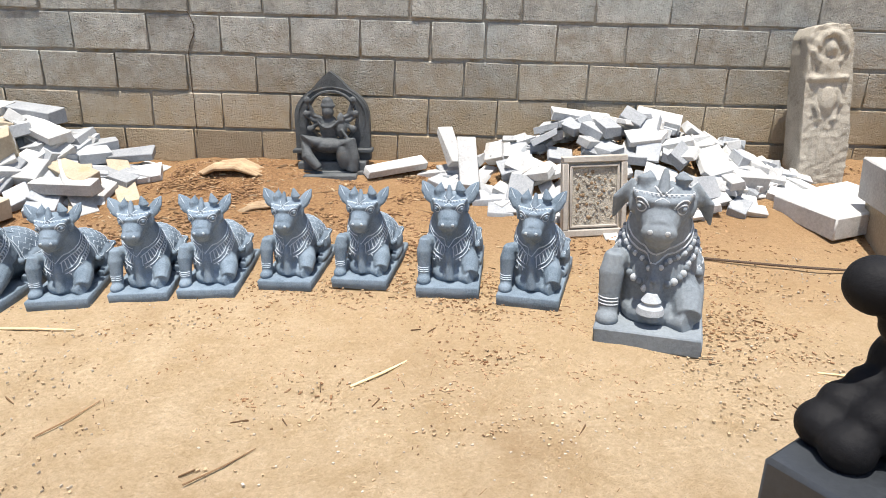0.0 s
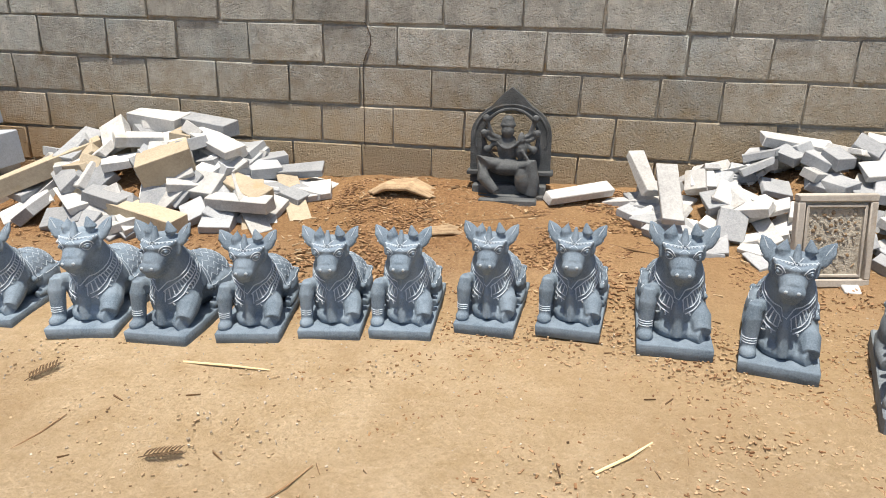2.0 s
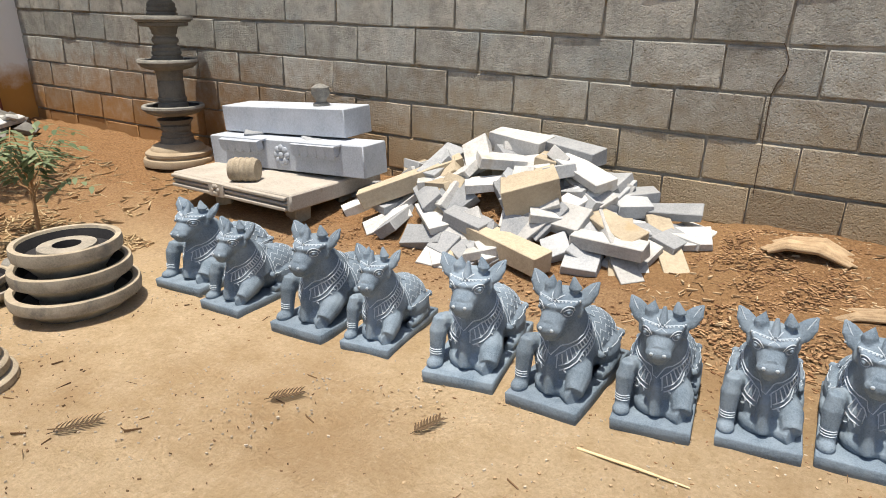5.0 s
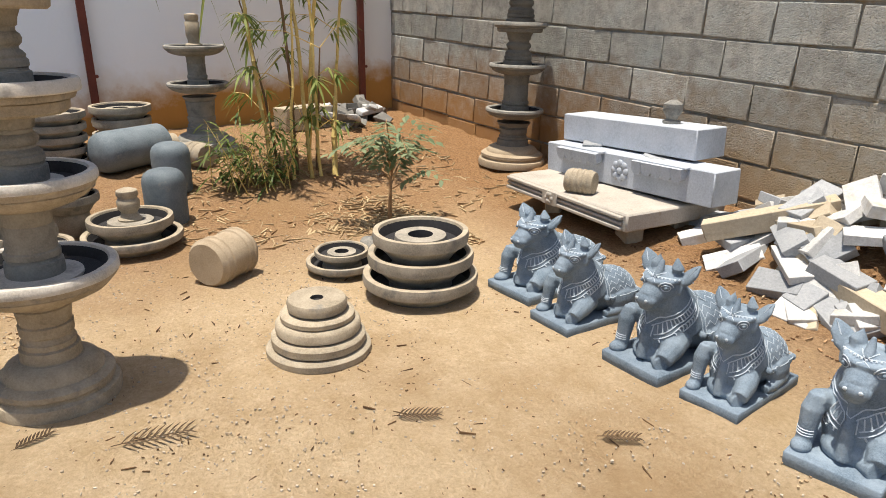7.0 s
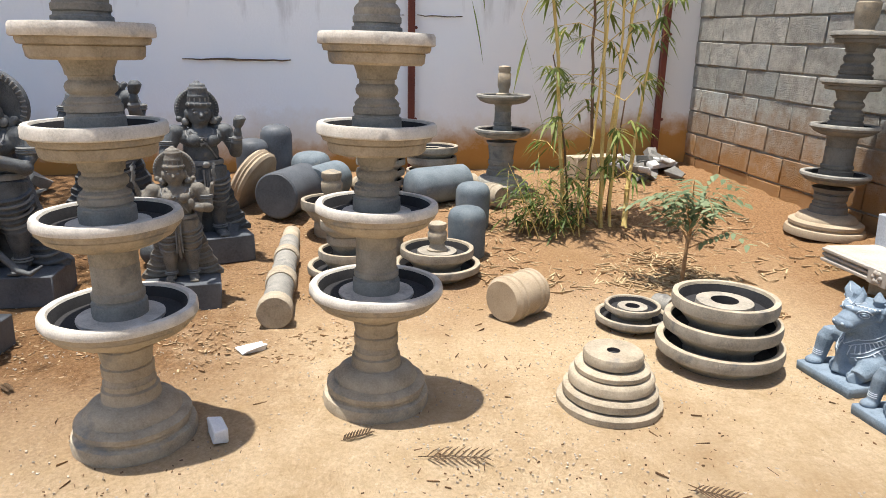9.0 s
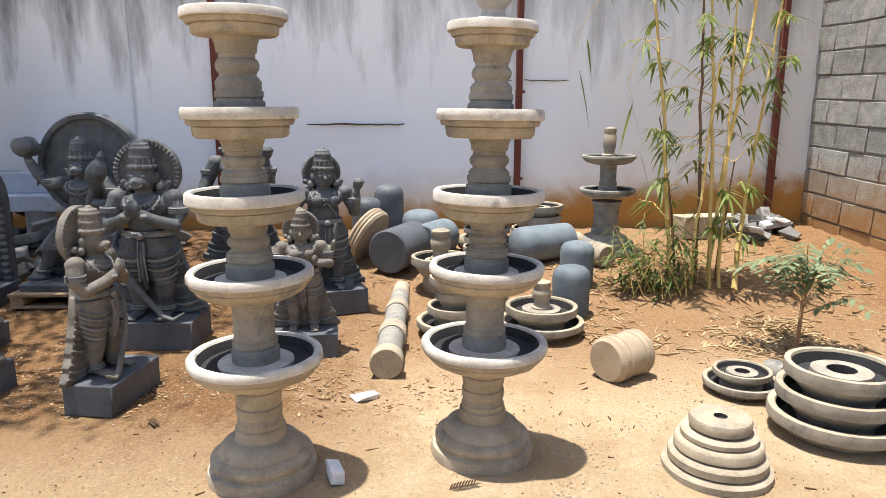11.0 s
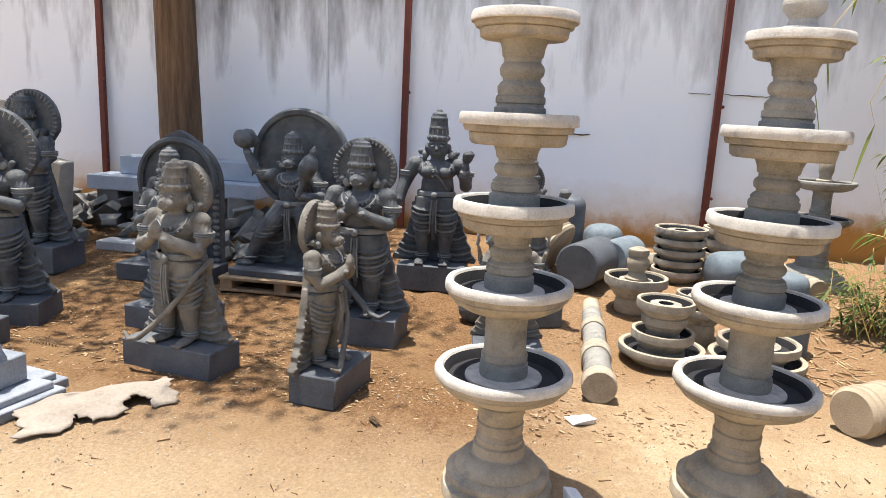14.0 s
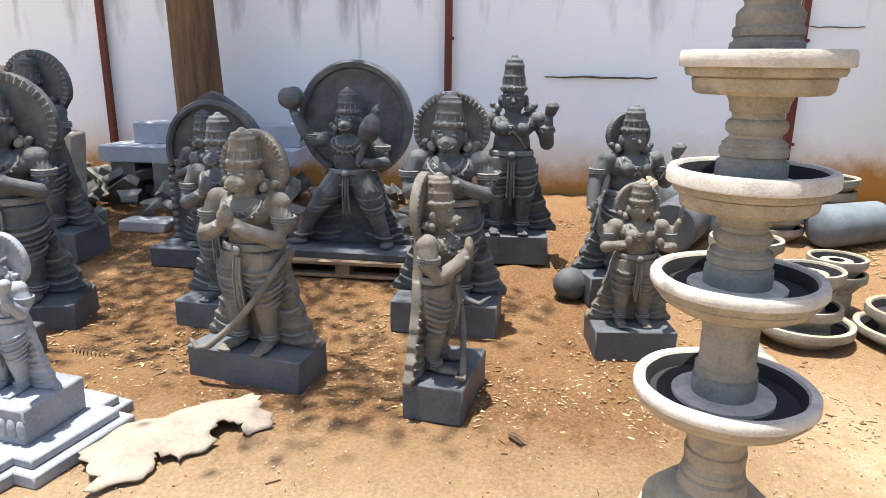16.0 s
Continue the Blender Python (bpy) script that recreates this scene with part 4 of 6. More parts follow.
# ---- stacked slabs by the block wall ----
def box_thing(name, c, size, rz, mats, label, category, bev=0.008, rough=0.004, tilt=(0, 0), seed=1, group=""):
    return thing(name, Shape().box((0, 0, 0), size, bev=bev, rough=rough, seed=seed), mats, pose(*c, tilt[0], tilt[1], rz), label, category, group)


lower = base_of("carved_base_slab", pose(-4.33, 3.62, 0.0, 0, 0, -4), "dusty tan carved stone slab lying flat", "stone slab")
part("slab", Shape().box((0, 0, 0.225), (1.10, 0.76, 0.095), bev=0.01, rough=0.006), SLAB_TAN, lower)
part("moulding", Shape().box((-0.01, -0.385, 0.255), (1.06, 0.03, 0.02), bev=0.008).box((-0.01, -0.382, 0.225), (1.06, 0.022, 0.016), bev=0.006).box((-0.01, -0.385, 0.195), (1.06, 0.03, 0.02), bev=0.008), SLAB_TAN, lower)
ros = Shape().box((-0.08, -0.398, 0.225), (0.14, 0.012, 0.085), bev=0.004)
for i in range(6):
    a = math.pi * i / 3
    ros.ball((-0.08 + 0.024 * math.cos(a), -0.407, 0.225 + 0.024 * math.sin(a)), (0.016, 0.008, 0.016), n=8, k=5)
part("rosette", ros, SLAB_TAN, lower)
for x, y in ((-4.62, 3.45), (-3.97, 3.42), (-4.3, 3.65), (-3.92, 3.75)):
    box_thing("support_stone", (x, y, (0.18 + height(x, y)) / 2 - 0.002), (0.15, 0.1, 0.2), x * 50, OFFCUT_TAN, "rough tan stone propping the slab", "stone", rough=0.01)

beam = base_of("carved_beam", pose(-4.25, 3.72, 0.285, 0, -1.8, 0), "pale grey carved granite beam with lotus relief", "stone beam")
part("beam_body", Shape().box((0, 0, 0.095), (1.3, 0.22, 0.19), bev=0.006, rough=0.003), SLAB_WHITE, beam)
fl = Shape()
for i in range(8):
    a = math.pi * i / 4
    fl.ball((0.0 + 0.045 * math.cos(a), -0.113, 0.098 + 0.045 * math.sin(a)), (0.023, 0.01, 0.023), n=10, k=6)
fl.ball((0, -0.115, 0.098), (0.022, 0.013, 0.022), n=10, k=6)
part("flower_relief", fl, SLAB_WHITE, beam)
for cx in (-0.32, 0.3):
    rl = Shape()
    for i in range(5):
        x = cx - 0.14 + 0.07 * i
        rl.slab([(x - 0.034, 0.19), (x - 0.034, 0.135), (x - 0.02, 0.118), (x, 0.108), (x + 0.02, 0.118), (x + 0.034, 0.135), (x + 0.034, 0.19)], 0.05, pose(0, -0.112, 0.0, 12 if cx < 0 else 8, 0, 0))
    rl.box((cx, -0.118, 0.188), (0.38, 0.05, 0.016), bev=0.004)
    part("lotus_frieze", rl, SLAB_WHITE, beam)
block = base_of("sawn_block", pose(-4.36, 3.86, 0.485, 0, -2.2, 0), "pale grey sawn granite block on chips", "stone block")
part("block_body", Shape().box((0, 0, 0.085), (1.06, 0.26, 0.17), bev=0.006, rough=0.003), SLAB_WHITE, block)
for x, z in ((-4.62, 0.46), (-3.98, 0.455), (-4.1, 0.46), (-3.9, 0.45)):
    box_thing("stone_chip", (x, 3.74, z + 0.008), (0.12, 0.12, 0.035), 30 * x, OFFCUT_GREY, "grey stone chip wedged between blocks", "stone chip", rough=0.008)
thing("stone_finial", Shape().lathe([(0.05, 0), (0.052, 0.02), (0.03, 0.03), (0.035, 0.045), (0.058, 0.08), (0.055, 0.12), (0.02, 0.14)], n=20), CEMENT_GREY, pose(-4.12, 3.86, 0.66), "small grey stone finial standing on a block", "finial")
lying("stone_finial", -4.30, 3.34, 0.07, 0.17, 25, CEMENT, "ribbed tan stone finial lying on the slab", (0.2, 0.4, 0.6, 0.8), lift=0.272 - height(-4.30, 3.34))
thing("stone_finial", Shape().lathe([(0.05, 0), (0.075, 0.03), (0.07, 0.08), (0.035, 0.09), (0.03, 0.11), (0.005, 0.12)], n=20), CEMENT_GREY, pose(-4.98, 3.58, height(-4.98, 3.58)), "small grey stone pot on the soil", "finial")


# ---- stele, framed panel, carved post, slabs ----
def arch_outline(w, h, point=0.0, n=14):
    pts = [(-w / 2, 0), (w / 2, 0), (w / 2, h - w / 2)]
    for i in range(1, n):
        a = math.pi * i / n
        k = 1 + point * max(0, 1 - abs(a - math.pi / 2) / 0.5)
        pts.append((w / 2 * math.cos(a), h - w / 2 + w / 2 * math.sin(a) * k))
    return pts + [(-w / 2, h - w / 2)]


def stele(m, mats, label):
    st = base_of("stone_stele", m, label, "stele")
    s = Shape()
    s.box((0, -0.05, 0.03), (0.44, 0.2, 0.06), bev=0.006).box((0, -0.1, 0.025), (0.28, 0.24, 0.05), bev=0.006).box((0, -0.04, 0.085), (0.36, 0.16, 0.055), bev=0.006)
    part("stepped_base", s, mats, st)
    s = Shape()
    # pierced arch with a pointed crest
    vs, n, C = [], 48, Vector((0, 0.0, 0.385))
    for i in range(n):
        a = 2 * math.pi * i / n
        up = max(0.0, 1 - abs(a - math.pi / 2) / 0.55)
        R = 0.198 + 0.085 * up ** 1.4 if a < math.pi or a > 2 * math.pi else 0.198
        x, z = R * math.cos(a), R * math.sin(a)
        if a > math.pi:
            k = max(abs(math.cos(a)), abs(math.sin(a)) * 0.72)
            x, z = 0.198 * math.cos(a) / k, 0.275 * math.sin(a) / max(k, 0.72)
            z = max(z, -0.275)
        ix, iz = 0.128 * math.cos(a), 0.155 * math.sin(a)
        for y in (-0.035, 0.035):
            vs += [(x, y, C.z + z), (ix, y, C.z + iz)]
    fs = []
    for i in range(n):
        a, b = 4 * i, 4 * ((i + 1) % n)
        fs += [(a, b, b + 1, a + 1), (a + 2, a + 3, b + 3, b + 2), (a, a + 2, b + 2, b), (a + 1, b + 1, b + 3, a + 3)]
    s.add(vs, fs, 0)
    s.arc((0, -0.036, C.z), 0.135, 0.162, -60, 240, 0.009, None, 0, 30, 6)
    s.arc((0, -0.034, C.z), 0.178, 0.186, -20, 200, 0.006, None, 0, 30, 6)
    for k in (-1, 1):
        s.box((k * 0.17, -0.03, 0.175), (0.085, 0.09, 0.025), bev=0.005)
    part("pierced_arch", s, mats, st)
    # seated many-armed carving with a small companion, much simplified
    f = Shape()
    f.ball((-0.01, -0.08, 0.215), (0.1, 0.075, 0.05)).ball((-0.012, -0.06, 0.32), (0.052, 0.05, 0.09)).ball((-0.012, -0.08, 0.425), (0.033, 0.036, 0.04))
    f.lathe([(0.036, 0), (0.04, 0.012), (0.032, 0.03), (0.028, 0.05), (0.012, 0.065)], (-0.012, -0.07, 0.45), 12)
    f.ball((0.055, -0.085, 0.315), (0.03, 0.032, 0.055)).ball((0.055, -0.09, 0.375), (0.021, 0.022, 0.026)).lathe([(0.021, 0), (0.012, 0.02), (0.004, 0.032)], (0.055, -0.088, 0.392), 10)
    f.tube([(-0.04, -0.09, 0.22), (-0.13, -0.12, 0.25), (-0.12, -0.15, 0.16), (-0.06, -0.17, 0.085)], [0.045, 0.05, 0.034, 0.024], 0, 12)
    f.tube([(0.04, -0.09, 0.21), (0.1, -0.12, 0.24), (0.115, -0.13, 0.14), (0.11, -0.13, 0.06)], [0.045, 0.042, 0.036, 0.034], 0, 12)
    f.ball((0.075, -0.12, 0.15), (0.05, 0.05, 0.085))
    for k in (-1, 1):
        for z, out in ((0.38, 0.115), (0.365, 0.125), (0.35, 0.11)):
            dz = {0.38: 0.1, 0.365: 0.03, 0.35: -0.05}[z]
            f.tube([(k * 0.045, -0.06, z), (k * out * 0.8, -0.05, z + dz * 0.2), (k * out, -0.055, z + dz)], [0.017, 0.014, 0.011], 0, 8)
            f.ball((k * (out + 0.004), -0.06, z + dz + 0.015), (0.019, 0.016, 0.024))
    for i in range(9):
        a = radians(200 + 140 * i / 8)
        f.ball((-0.012 + 0.05 * math.cos(a), -0.108, 0.38 + 0.05 * math.sin(a)), 0.009, 0, 6, 4)
    f.tube([(0.06, -0.12, 0.32), (0.1, -0.13, 0.25), (0.13, -0.12, 0.2)], 0.01, 0, 6)
    part("carved_figure", fused(f, 0.006, 1), mats, st)
    return st


stele(pose(-0.72, 4.03, height(-0.73, 4.03) - 0.06, -3, 0, 0) @ Matrix.Diagonal((1.12, 1, 0.93, 1)), [IDOL, IDOL_LINE], "dark carved stone stele with a pierced arch, against the wall")

panel = base_of("framed_panel", pose(0.70, 3.2, height(0.7, 3.2) - 0.01, -9, 0, 8), "tan framed stone panel with a rough core, leaning on rubble", "stone panel")
part("backing", Shape().box((0, 0.01, 0.2), (0.31, 0.025, 0.39), bev=0.004), CARVED, panel)
for c, z in (((0, 0, 0.018), (0.33, 0.045, 0.036)), ((0, 0, 0.384), (0.33, 0.045, 0.032)), ((-0.149, 0, 0.2), (0.032, 0.045, 0.335)), ((0.149, 0, 0.2), (0.032, 0.045, 0.335))):
    part("frame_bar", Shape().box(c, z, bev=0.005, rough=0.001), SLAB_TAN, panel)
part("inner_moulding", Shape().box((-0.12, -0.006, 0.2), (0.012, 0.02, 0.3), bev=0.003).box((0.12, -0.006, 0.2), (0.012, 0.02, 0.3), bev=0.003).box((0, -0.006, 0.35), (0.25, 0.02, 0.012), bev=0.003).box((0, -0.006, 0.05), (0.25, 0.02, 0.012), bev=0.003), SLAB_TAN, panel)
flakes = Shape()
rnd = random.Random(8)
for i in range(110):
    flakes.ball((rnd.uniform(-0.1, 0.1), -0.004, rnd.uniform(0.065, 0.335)), (rnd.uniform(0.003, 0.013), 0.004, rnd.uniform(0.003, 0.011)), rnd.choice((0, 0, 1)), 6, 4, (0, rnd.uniform(0, 180), 0))
tagged(part("chipped_relief", flakes, [CARVED, WOODY], panel, "rough chipped core with dark dirt"), kind="stuff")


def carved_post():
    s = Shape()
    out = [(-0.16, 0), (0.15, 0), (0.175, 0.25), (0.165, 0.6), (0.155, 0.92), (0.12, 0.985), (0.0, 1.0), (-0.11, 0.985), (-0.15, 0.92), (-0.155, 0.5)]
    s.slab(out, 0.2, pose(0, 0, 0))
    s.arc((0, -0.1, 0.86), 0.085, 0.085, 0, 180, 0.024, None, 0, 12, 6)
    s.ball((0.0, -0.1, 0.85), (0.042, 0.035, 0.05)).ball((0, -0.095, 0.74), (0.07, 0.035, 0.07)).ball((0, -0.095, 0.55), (0.065, 0.03, 0.1))
    for k in (-1, 1):
        s.tube([(k * 0.07, -0.1, 0.77), (k * 0.11, -0.105, 0.84), (k * 0.085, -0.105, 0.9)], 0.02)
        s.tube([(k * 0.05, -0.1, 0.62), (k * 0.085, -0.1, 0.52), (k * 0.05, -0.1, 0.42)], 0.02)
    s.box((0, -0.105, 0.675), (0.25, 0.04, 0.03), bev=0.01)
    s = fused(s, 0.009, 1)
    s.v = [Vector(p) * (1 + 0.006 * noise.noise(Vector(p) * 40)) + Vector((0.006 * noise.noise(Vector(p) * 14), 0.007 * noise.noise(Vector(p) * 30 + Vector((5, 0, 0))), 0)) for p in s.v]
    return s


thing("carved_stone_post", carved_post(), CARVED, pose(2.1, 3.87, height(2.1, 3.87) - 0.05, -9, -2, 0) @ Matrix.Diagonal((0.82, 1, 0.9, 1)), "tall rough tan stone with a worn relief, leaning on the wall", "carved stone")
stele(pose(2.86, 3.97, height(2.86, 3.97) - 0.02, -4, 0, 0), [IDOL, IDOL_LINE], "dark arched stone stele standing against the block wall")
box_thing("stone_slab", (2.0, 3.36, height(2.0, 3.36) + 0.05), (0.4, 0.5, 0.11), -70, OFFCUT, "pale sawn stone slab lying on the soil", "stone slab", rough=0.008, tilt=(3, 2))
box_thing("stone_slab", (2.22, 2.96, height(2.22, 2.96) + 0.105), (0.46, 0.44, 0.22), -12, OFFCUT_TAN, "thick tan stone block on the soil", "stone block", rough=0.01)
box_thing("stone_slab", (2.2, 2.99, height(2.22, 2.96) + 0.31), (0.48, 0.44, 0.2), -9, OFFCUT, "pale stone slab stacked on a tan block", "stone slab", rough=0.01)
dark = Shape().box((0, 0, 0.33), (0.4, 0.4, 0.664), bev=0.006)
FOLDS = ((0.466, 0.723, 0.686, 0.034), (0.49, 0.731, 0.712, 0.03), (0.52, 0.735, 0.733, 0.029), (0.475, 0.68, 0.683, 0.034), (0.51, 0.69, 0.71, 0.034))
TORSO = ((0.556, 0.70, 0.712, 0.062), (0.565, 0.74, 0.764, 0.045), (0.62, 0.68, 0.74, 0.09), (0.545, 0.735, 0.82, 0.03), (0.506, 0.744, 0.868, 0.039), (0.59, 0.74, 0.84, 0.056))
turn_back = pose(0.66, 0.64, 0, 0, 0, 35).inverted()
for x, y, z, r in FOLDS + TORSO:
    dark.ball(turn_back @ Vector((x, y, z)), (r, r, r * 0.95), 1, 16, 12)
thing("black_statue", fused(dark, 0.006, 2, 1), [BLACK_PLINTH, BLACK], pose(0.66, 0.64, -0.004, 0, 0, 35), "black polished stone statue on a tall grey plinth", "statue")
thing("cable", Shape().tube([(x, 2.98 - 0.19 * (x - 0.9) + 0.03 * math.sin(x * 3), height(x, 2.98 - 0.19 * (x - 0.9)) + 0.012) for x in [0.9 + 0.12 * i for i in range(16)]], 0.006, n=6), CABLE, Matrix(), "dark thin cable lying across the soil", "cable")


# ---- rubble ----
def rubble(i, count, seed, mats, sizes, label, group):
    rnd = random.Random(seed)
    px, py, a, b, h = PILES[i]
    variants = []
    for k in range(14):
        L, W, T = rnd.choice(sizes)
        L, W, T = L * rnd.uniform(0.75, 1.2), W * rnd.uniform(0.8, 1.15), T * rnd.uniform(0.7, 1.2)
        variants.append((Shape().box((0, 0, 0), (L, W, T), bev=0.003, rough=0.006, seed=seed + k).mesh("stone_offcut", [rnd.choice(mats)]), T))
    n = 0
    while n < count:
        u, v = rnd.uniform(-1, 1), rnd.uniform(-1, 1)
        d = math.hypot(u, v)
        if d > 0.97:
            continue
        x, y = px + a * u, py + b * v
        if y > WALL_Y - 0.12:
            continue
        me, T = rnd.choice(variants)
        ob = new("stone_offcut", me)
        up = rnd.random()
        tilt = 9 if d > 0.85 else 26
        gx = (height(x + 0.03, y) - height(x - 0.03, y)) / 0.06
        gy = (height(x, y + 0.03) - height(x, y - 0.03)) / 0.06
        z = height(x, y) + T * 0.32 + (0.26 * pile_h(x, y, i) + 0.04) * rnd.random() * (d < 0.8)
        ob.matrix_world = pose(x, y, z, math.degrees(math.atan(gy)) + rnd.uniform(-tilt, tilt), -math.degrees(math.atan(gx)) + rnd.uniform(-tilt, tilt), 0) @ pose(0, 0, 0, 0, 0, rnd.uniform(0, 180))
        tagged(ob, label, "stone offcut", group)
        n += 1


rubble(0, 105, 21, [OFFCUT, OFFCUT_GREY, OFFCUT_TAN, OFFCUT, OFFCUT_GREY], [(0.3, 0.13, 0.06), (0.22, 0.15, 0.06), (0.36, 0.1, 0.06), (0.16, 0.12, 0.08), (0.26, 0.16, 0.045)], "broken sawn stone offcut in a rubble heap", "tan rubble heap")
rubble(1, 180, 44, [OFFCUT, OFFCUT, OFFCUT_GREY, OFFCUT_GREY, OFFCUT], [(0.22, 0.09, 0.05), (0.15, 0.1, 0.055), (0.28, 0.08, 0.045), (0.13, 0.1, 0.06), (0.18, 0.12, 0.04)], "pale broken sawn stone offcut in a rubble heap", "pale rubble heap")
for c, s, rz, tilt, m in (((-2.55, 3.62, 0.36), (0.28, 0.19, 0.18), 28, (12, -14), OFFCUT_TAN), ((-2.12, 3.62, 0.24), (0.34, 0.12, 0.09), -28, (14, 10), OFFCUT_TAN), ((-2.36, 3.82, 0.45), (0.36, 0.14, 0.05), -28, (8, 12), OFFCUT), ((-2.5, 4.0, 0.51), (0.36, 0.14, 0.08), -14, (6, 5), OFFCUT_GREY),
                           ((-2.8, 4.0, 0.53), (0.34, 0.15, 0.1), -8, (4, 4), OFFCUT), ((-2.62, 3.4, 0.15), (0.62, 0.12, 0.1), -20, (6, 4), OFFCUT_TAN), ((-2.1, 3.5, 0.2), (0.36, 0.1, 0.07), -5, (10, 0), OFFCUT), ((-1.95, 3.92, 0.27), (0.34, 0.09, 0.06), 8, (15, -4), OFFCUT_GREY),
                           ((-3.3, 3.65, 0.32), (0.62, 0.1, 0.1), 38, (4, -18), OFFCUT_TAN), ((-0.34, 3.9, 0.2), (0.36, 0.09, 0.05), 22, (20, -5), OFFCUT), ((0.08, 3.62, 0.3), (0.1, 0.34, 0.04), 4, (38, 0), OFFCUT), ((-0.02, 3.9, 0.33), (0.09, 0.3, 0.05), 22, (30, 8), OFFCUT),
                           ((1.6, 3.6, 0.2), (0.2, 0.12, 0.1), 10, (10, 5), OFFCUT), ((0.75, 4.03, 0.47), (0.34, 0.13, 0.06), -6, (5, 8), OFFCUT), ((1.2, 4.0, 0.45), (0.26, 0.12, 0.08), -20, (12, 10), OFFCUT)):
    box_thing("stone_offcut", c, s, rz, m, "sawn stone offcut lying on a rubble heap", "stone offcut", bev=0.004, rough=0.008, tilt=tilt, seed=int(s[0] * 100), group="large offcuts on the heaps")


# ---- idols ----
def curls(s, c, r, n, mat=0):
    for i in range(n):
        a = 2.4 * i
        s.ball((c[0] + r * 0.5 * math.cos(a), c[1], c[2] + r * 0.5 * math.sin(a) - r * 0.25 * i), r * 0.42, mat, 7, 5)


def crown(s, c, r, h, mat=0, n=18):
    p = [(1.0, 0.0), (1.14, 0.03), (1.16, 0.15), (1.02, 0.18), (0.96, 0.2), (0.95, 0.36), (1.0, 0.39), (0.99, 0.43), (0.9, 0.45), (0.84, 0.64), (0.9, 0.67), (0.88, 0.73), (0.76, 0.75), (0.72, 0.86), (0.4, 0.89), (0.28, 0.92), (0.3, 0.96), (0.08, 1.0)]
    s.lathe([(r * a, h * b) for a, b in p], c, n, mat)
    for i in range(12):
        a = 2 * math.pi * i / 12
        s.ball((c[0] + r * 1.12 * math.cos(a), c[1] + r * 1.12 * math.sin(a), c[2] + h * 0.1), (r * 0.11, r * 0.11, h * 0.05), 1, 6, 4)
        s.tube([(c[0] + r * q * math.cos(a), c[1] + r * q * math.sin(a), c[2] + h * b) for q, b in ((0.97, 0.2), (0.97, 0.36))], r * 0.07, 1, 4)
        s.tube([(c[0] + r * q * math.cos(a + 0.26), c[1] + r * q * math.sin(a + 0.26), c[2] + h * b) for q, b in ((0.9, 0.46), (0.85, 0.63))], r * 0.06, 0, 4)


def halo(s, c, R, d=0.03, ribs=44):
    s.lathe([(R * 0.2, -d / 2), (R * 0.82, -d / 2), (R * 0.86, -d * 0.75), (R * 0.97, -d * 0.75), (R, -d * 0.3), (R, d / 2), (R * 0.5, d / 2)], n=44, M=Matrix.Translation(c) @ Matrix.Rotation(radians(-90), 4, "X") @ Matrix.Scale(-1, 4, (0, 0, 1)) @ Matrix.Scale(-1, 4, (0, 0, 1)))
    for i in range(ribs):
        a = 2 * math.pi * i / ribs
        s.tube([(c[0] + R * q * math.cos(a), c[1] - d * 0.72, c[2] + R * q * math.sin(a)) for q in (0.84, 0.98)], R * 0.028, 1, 4)


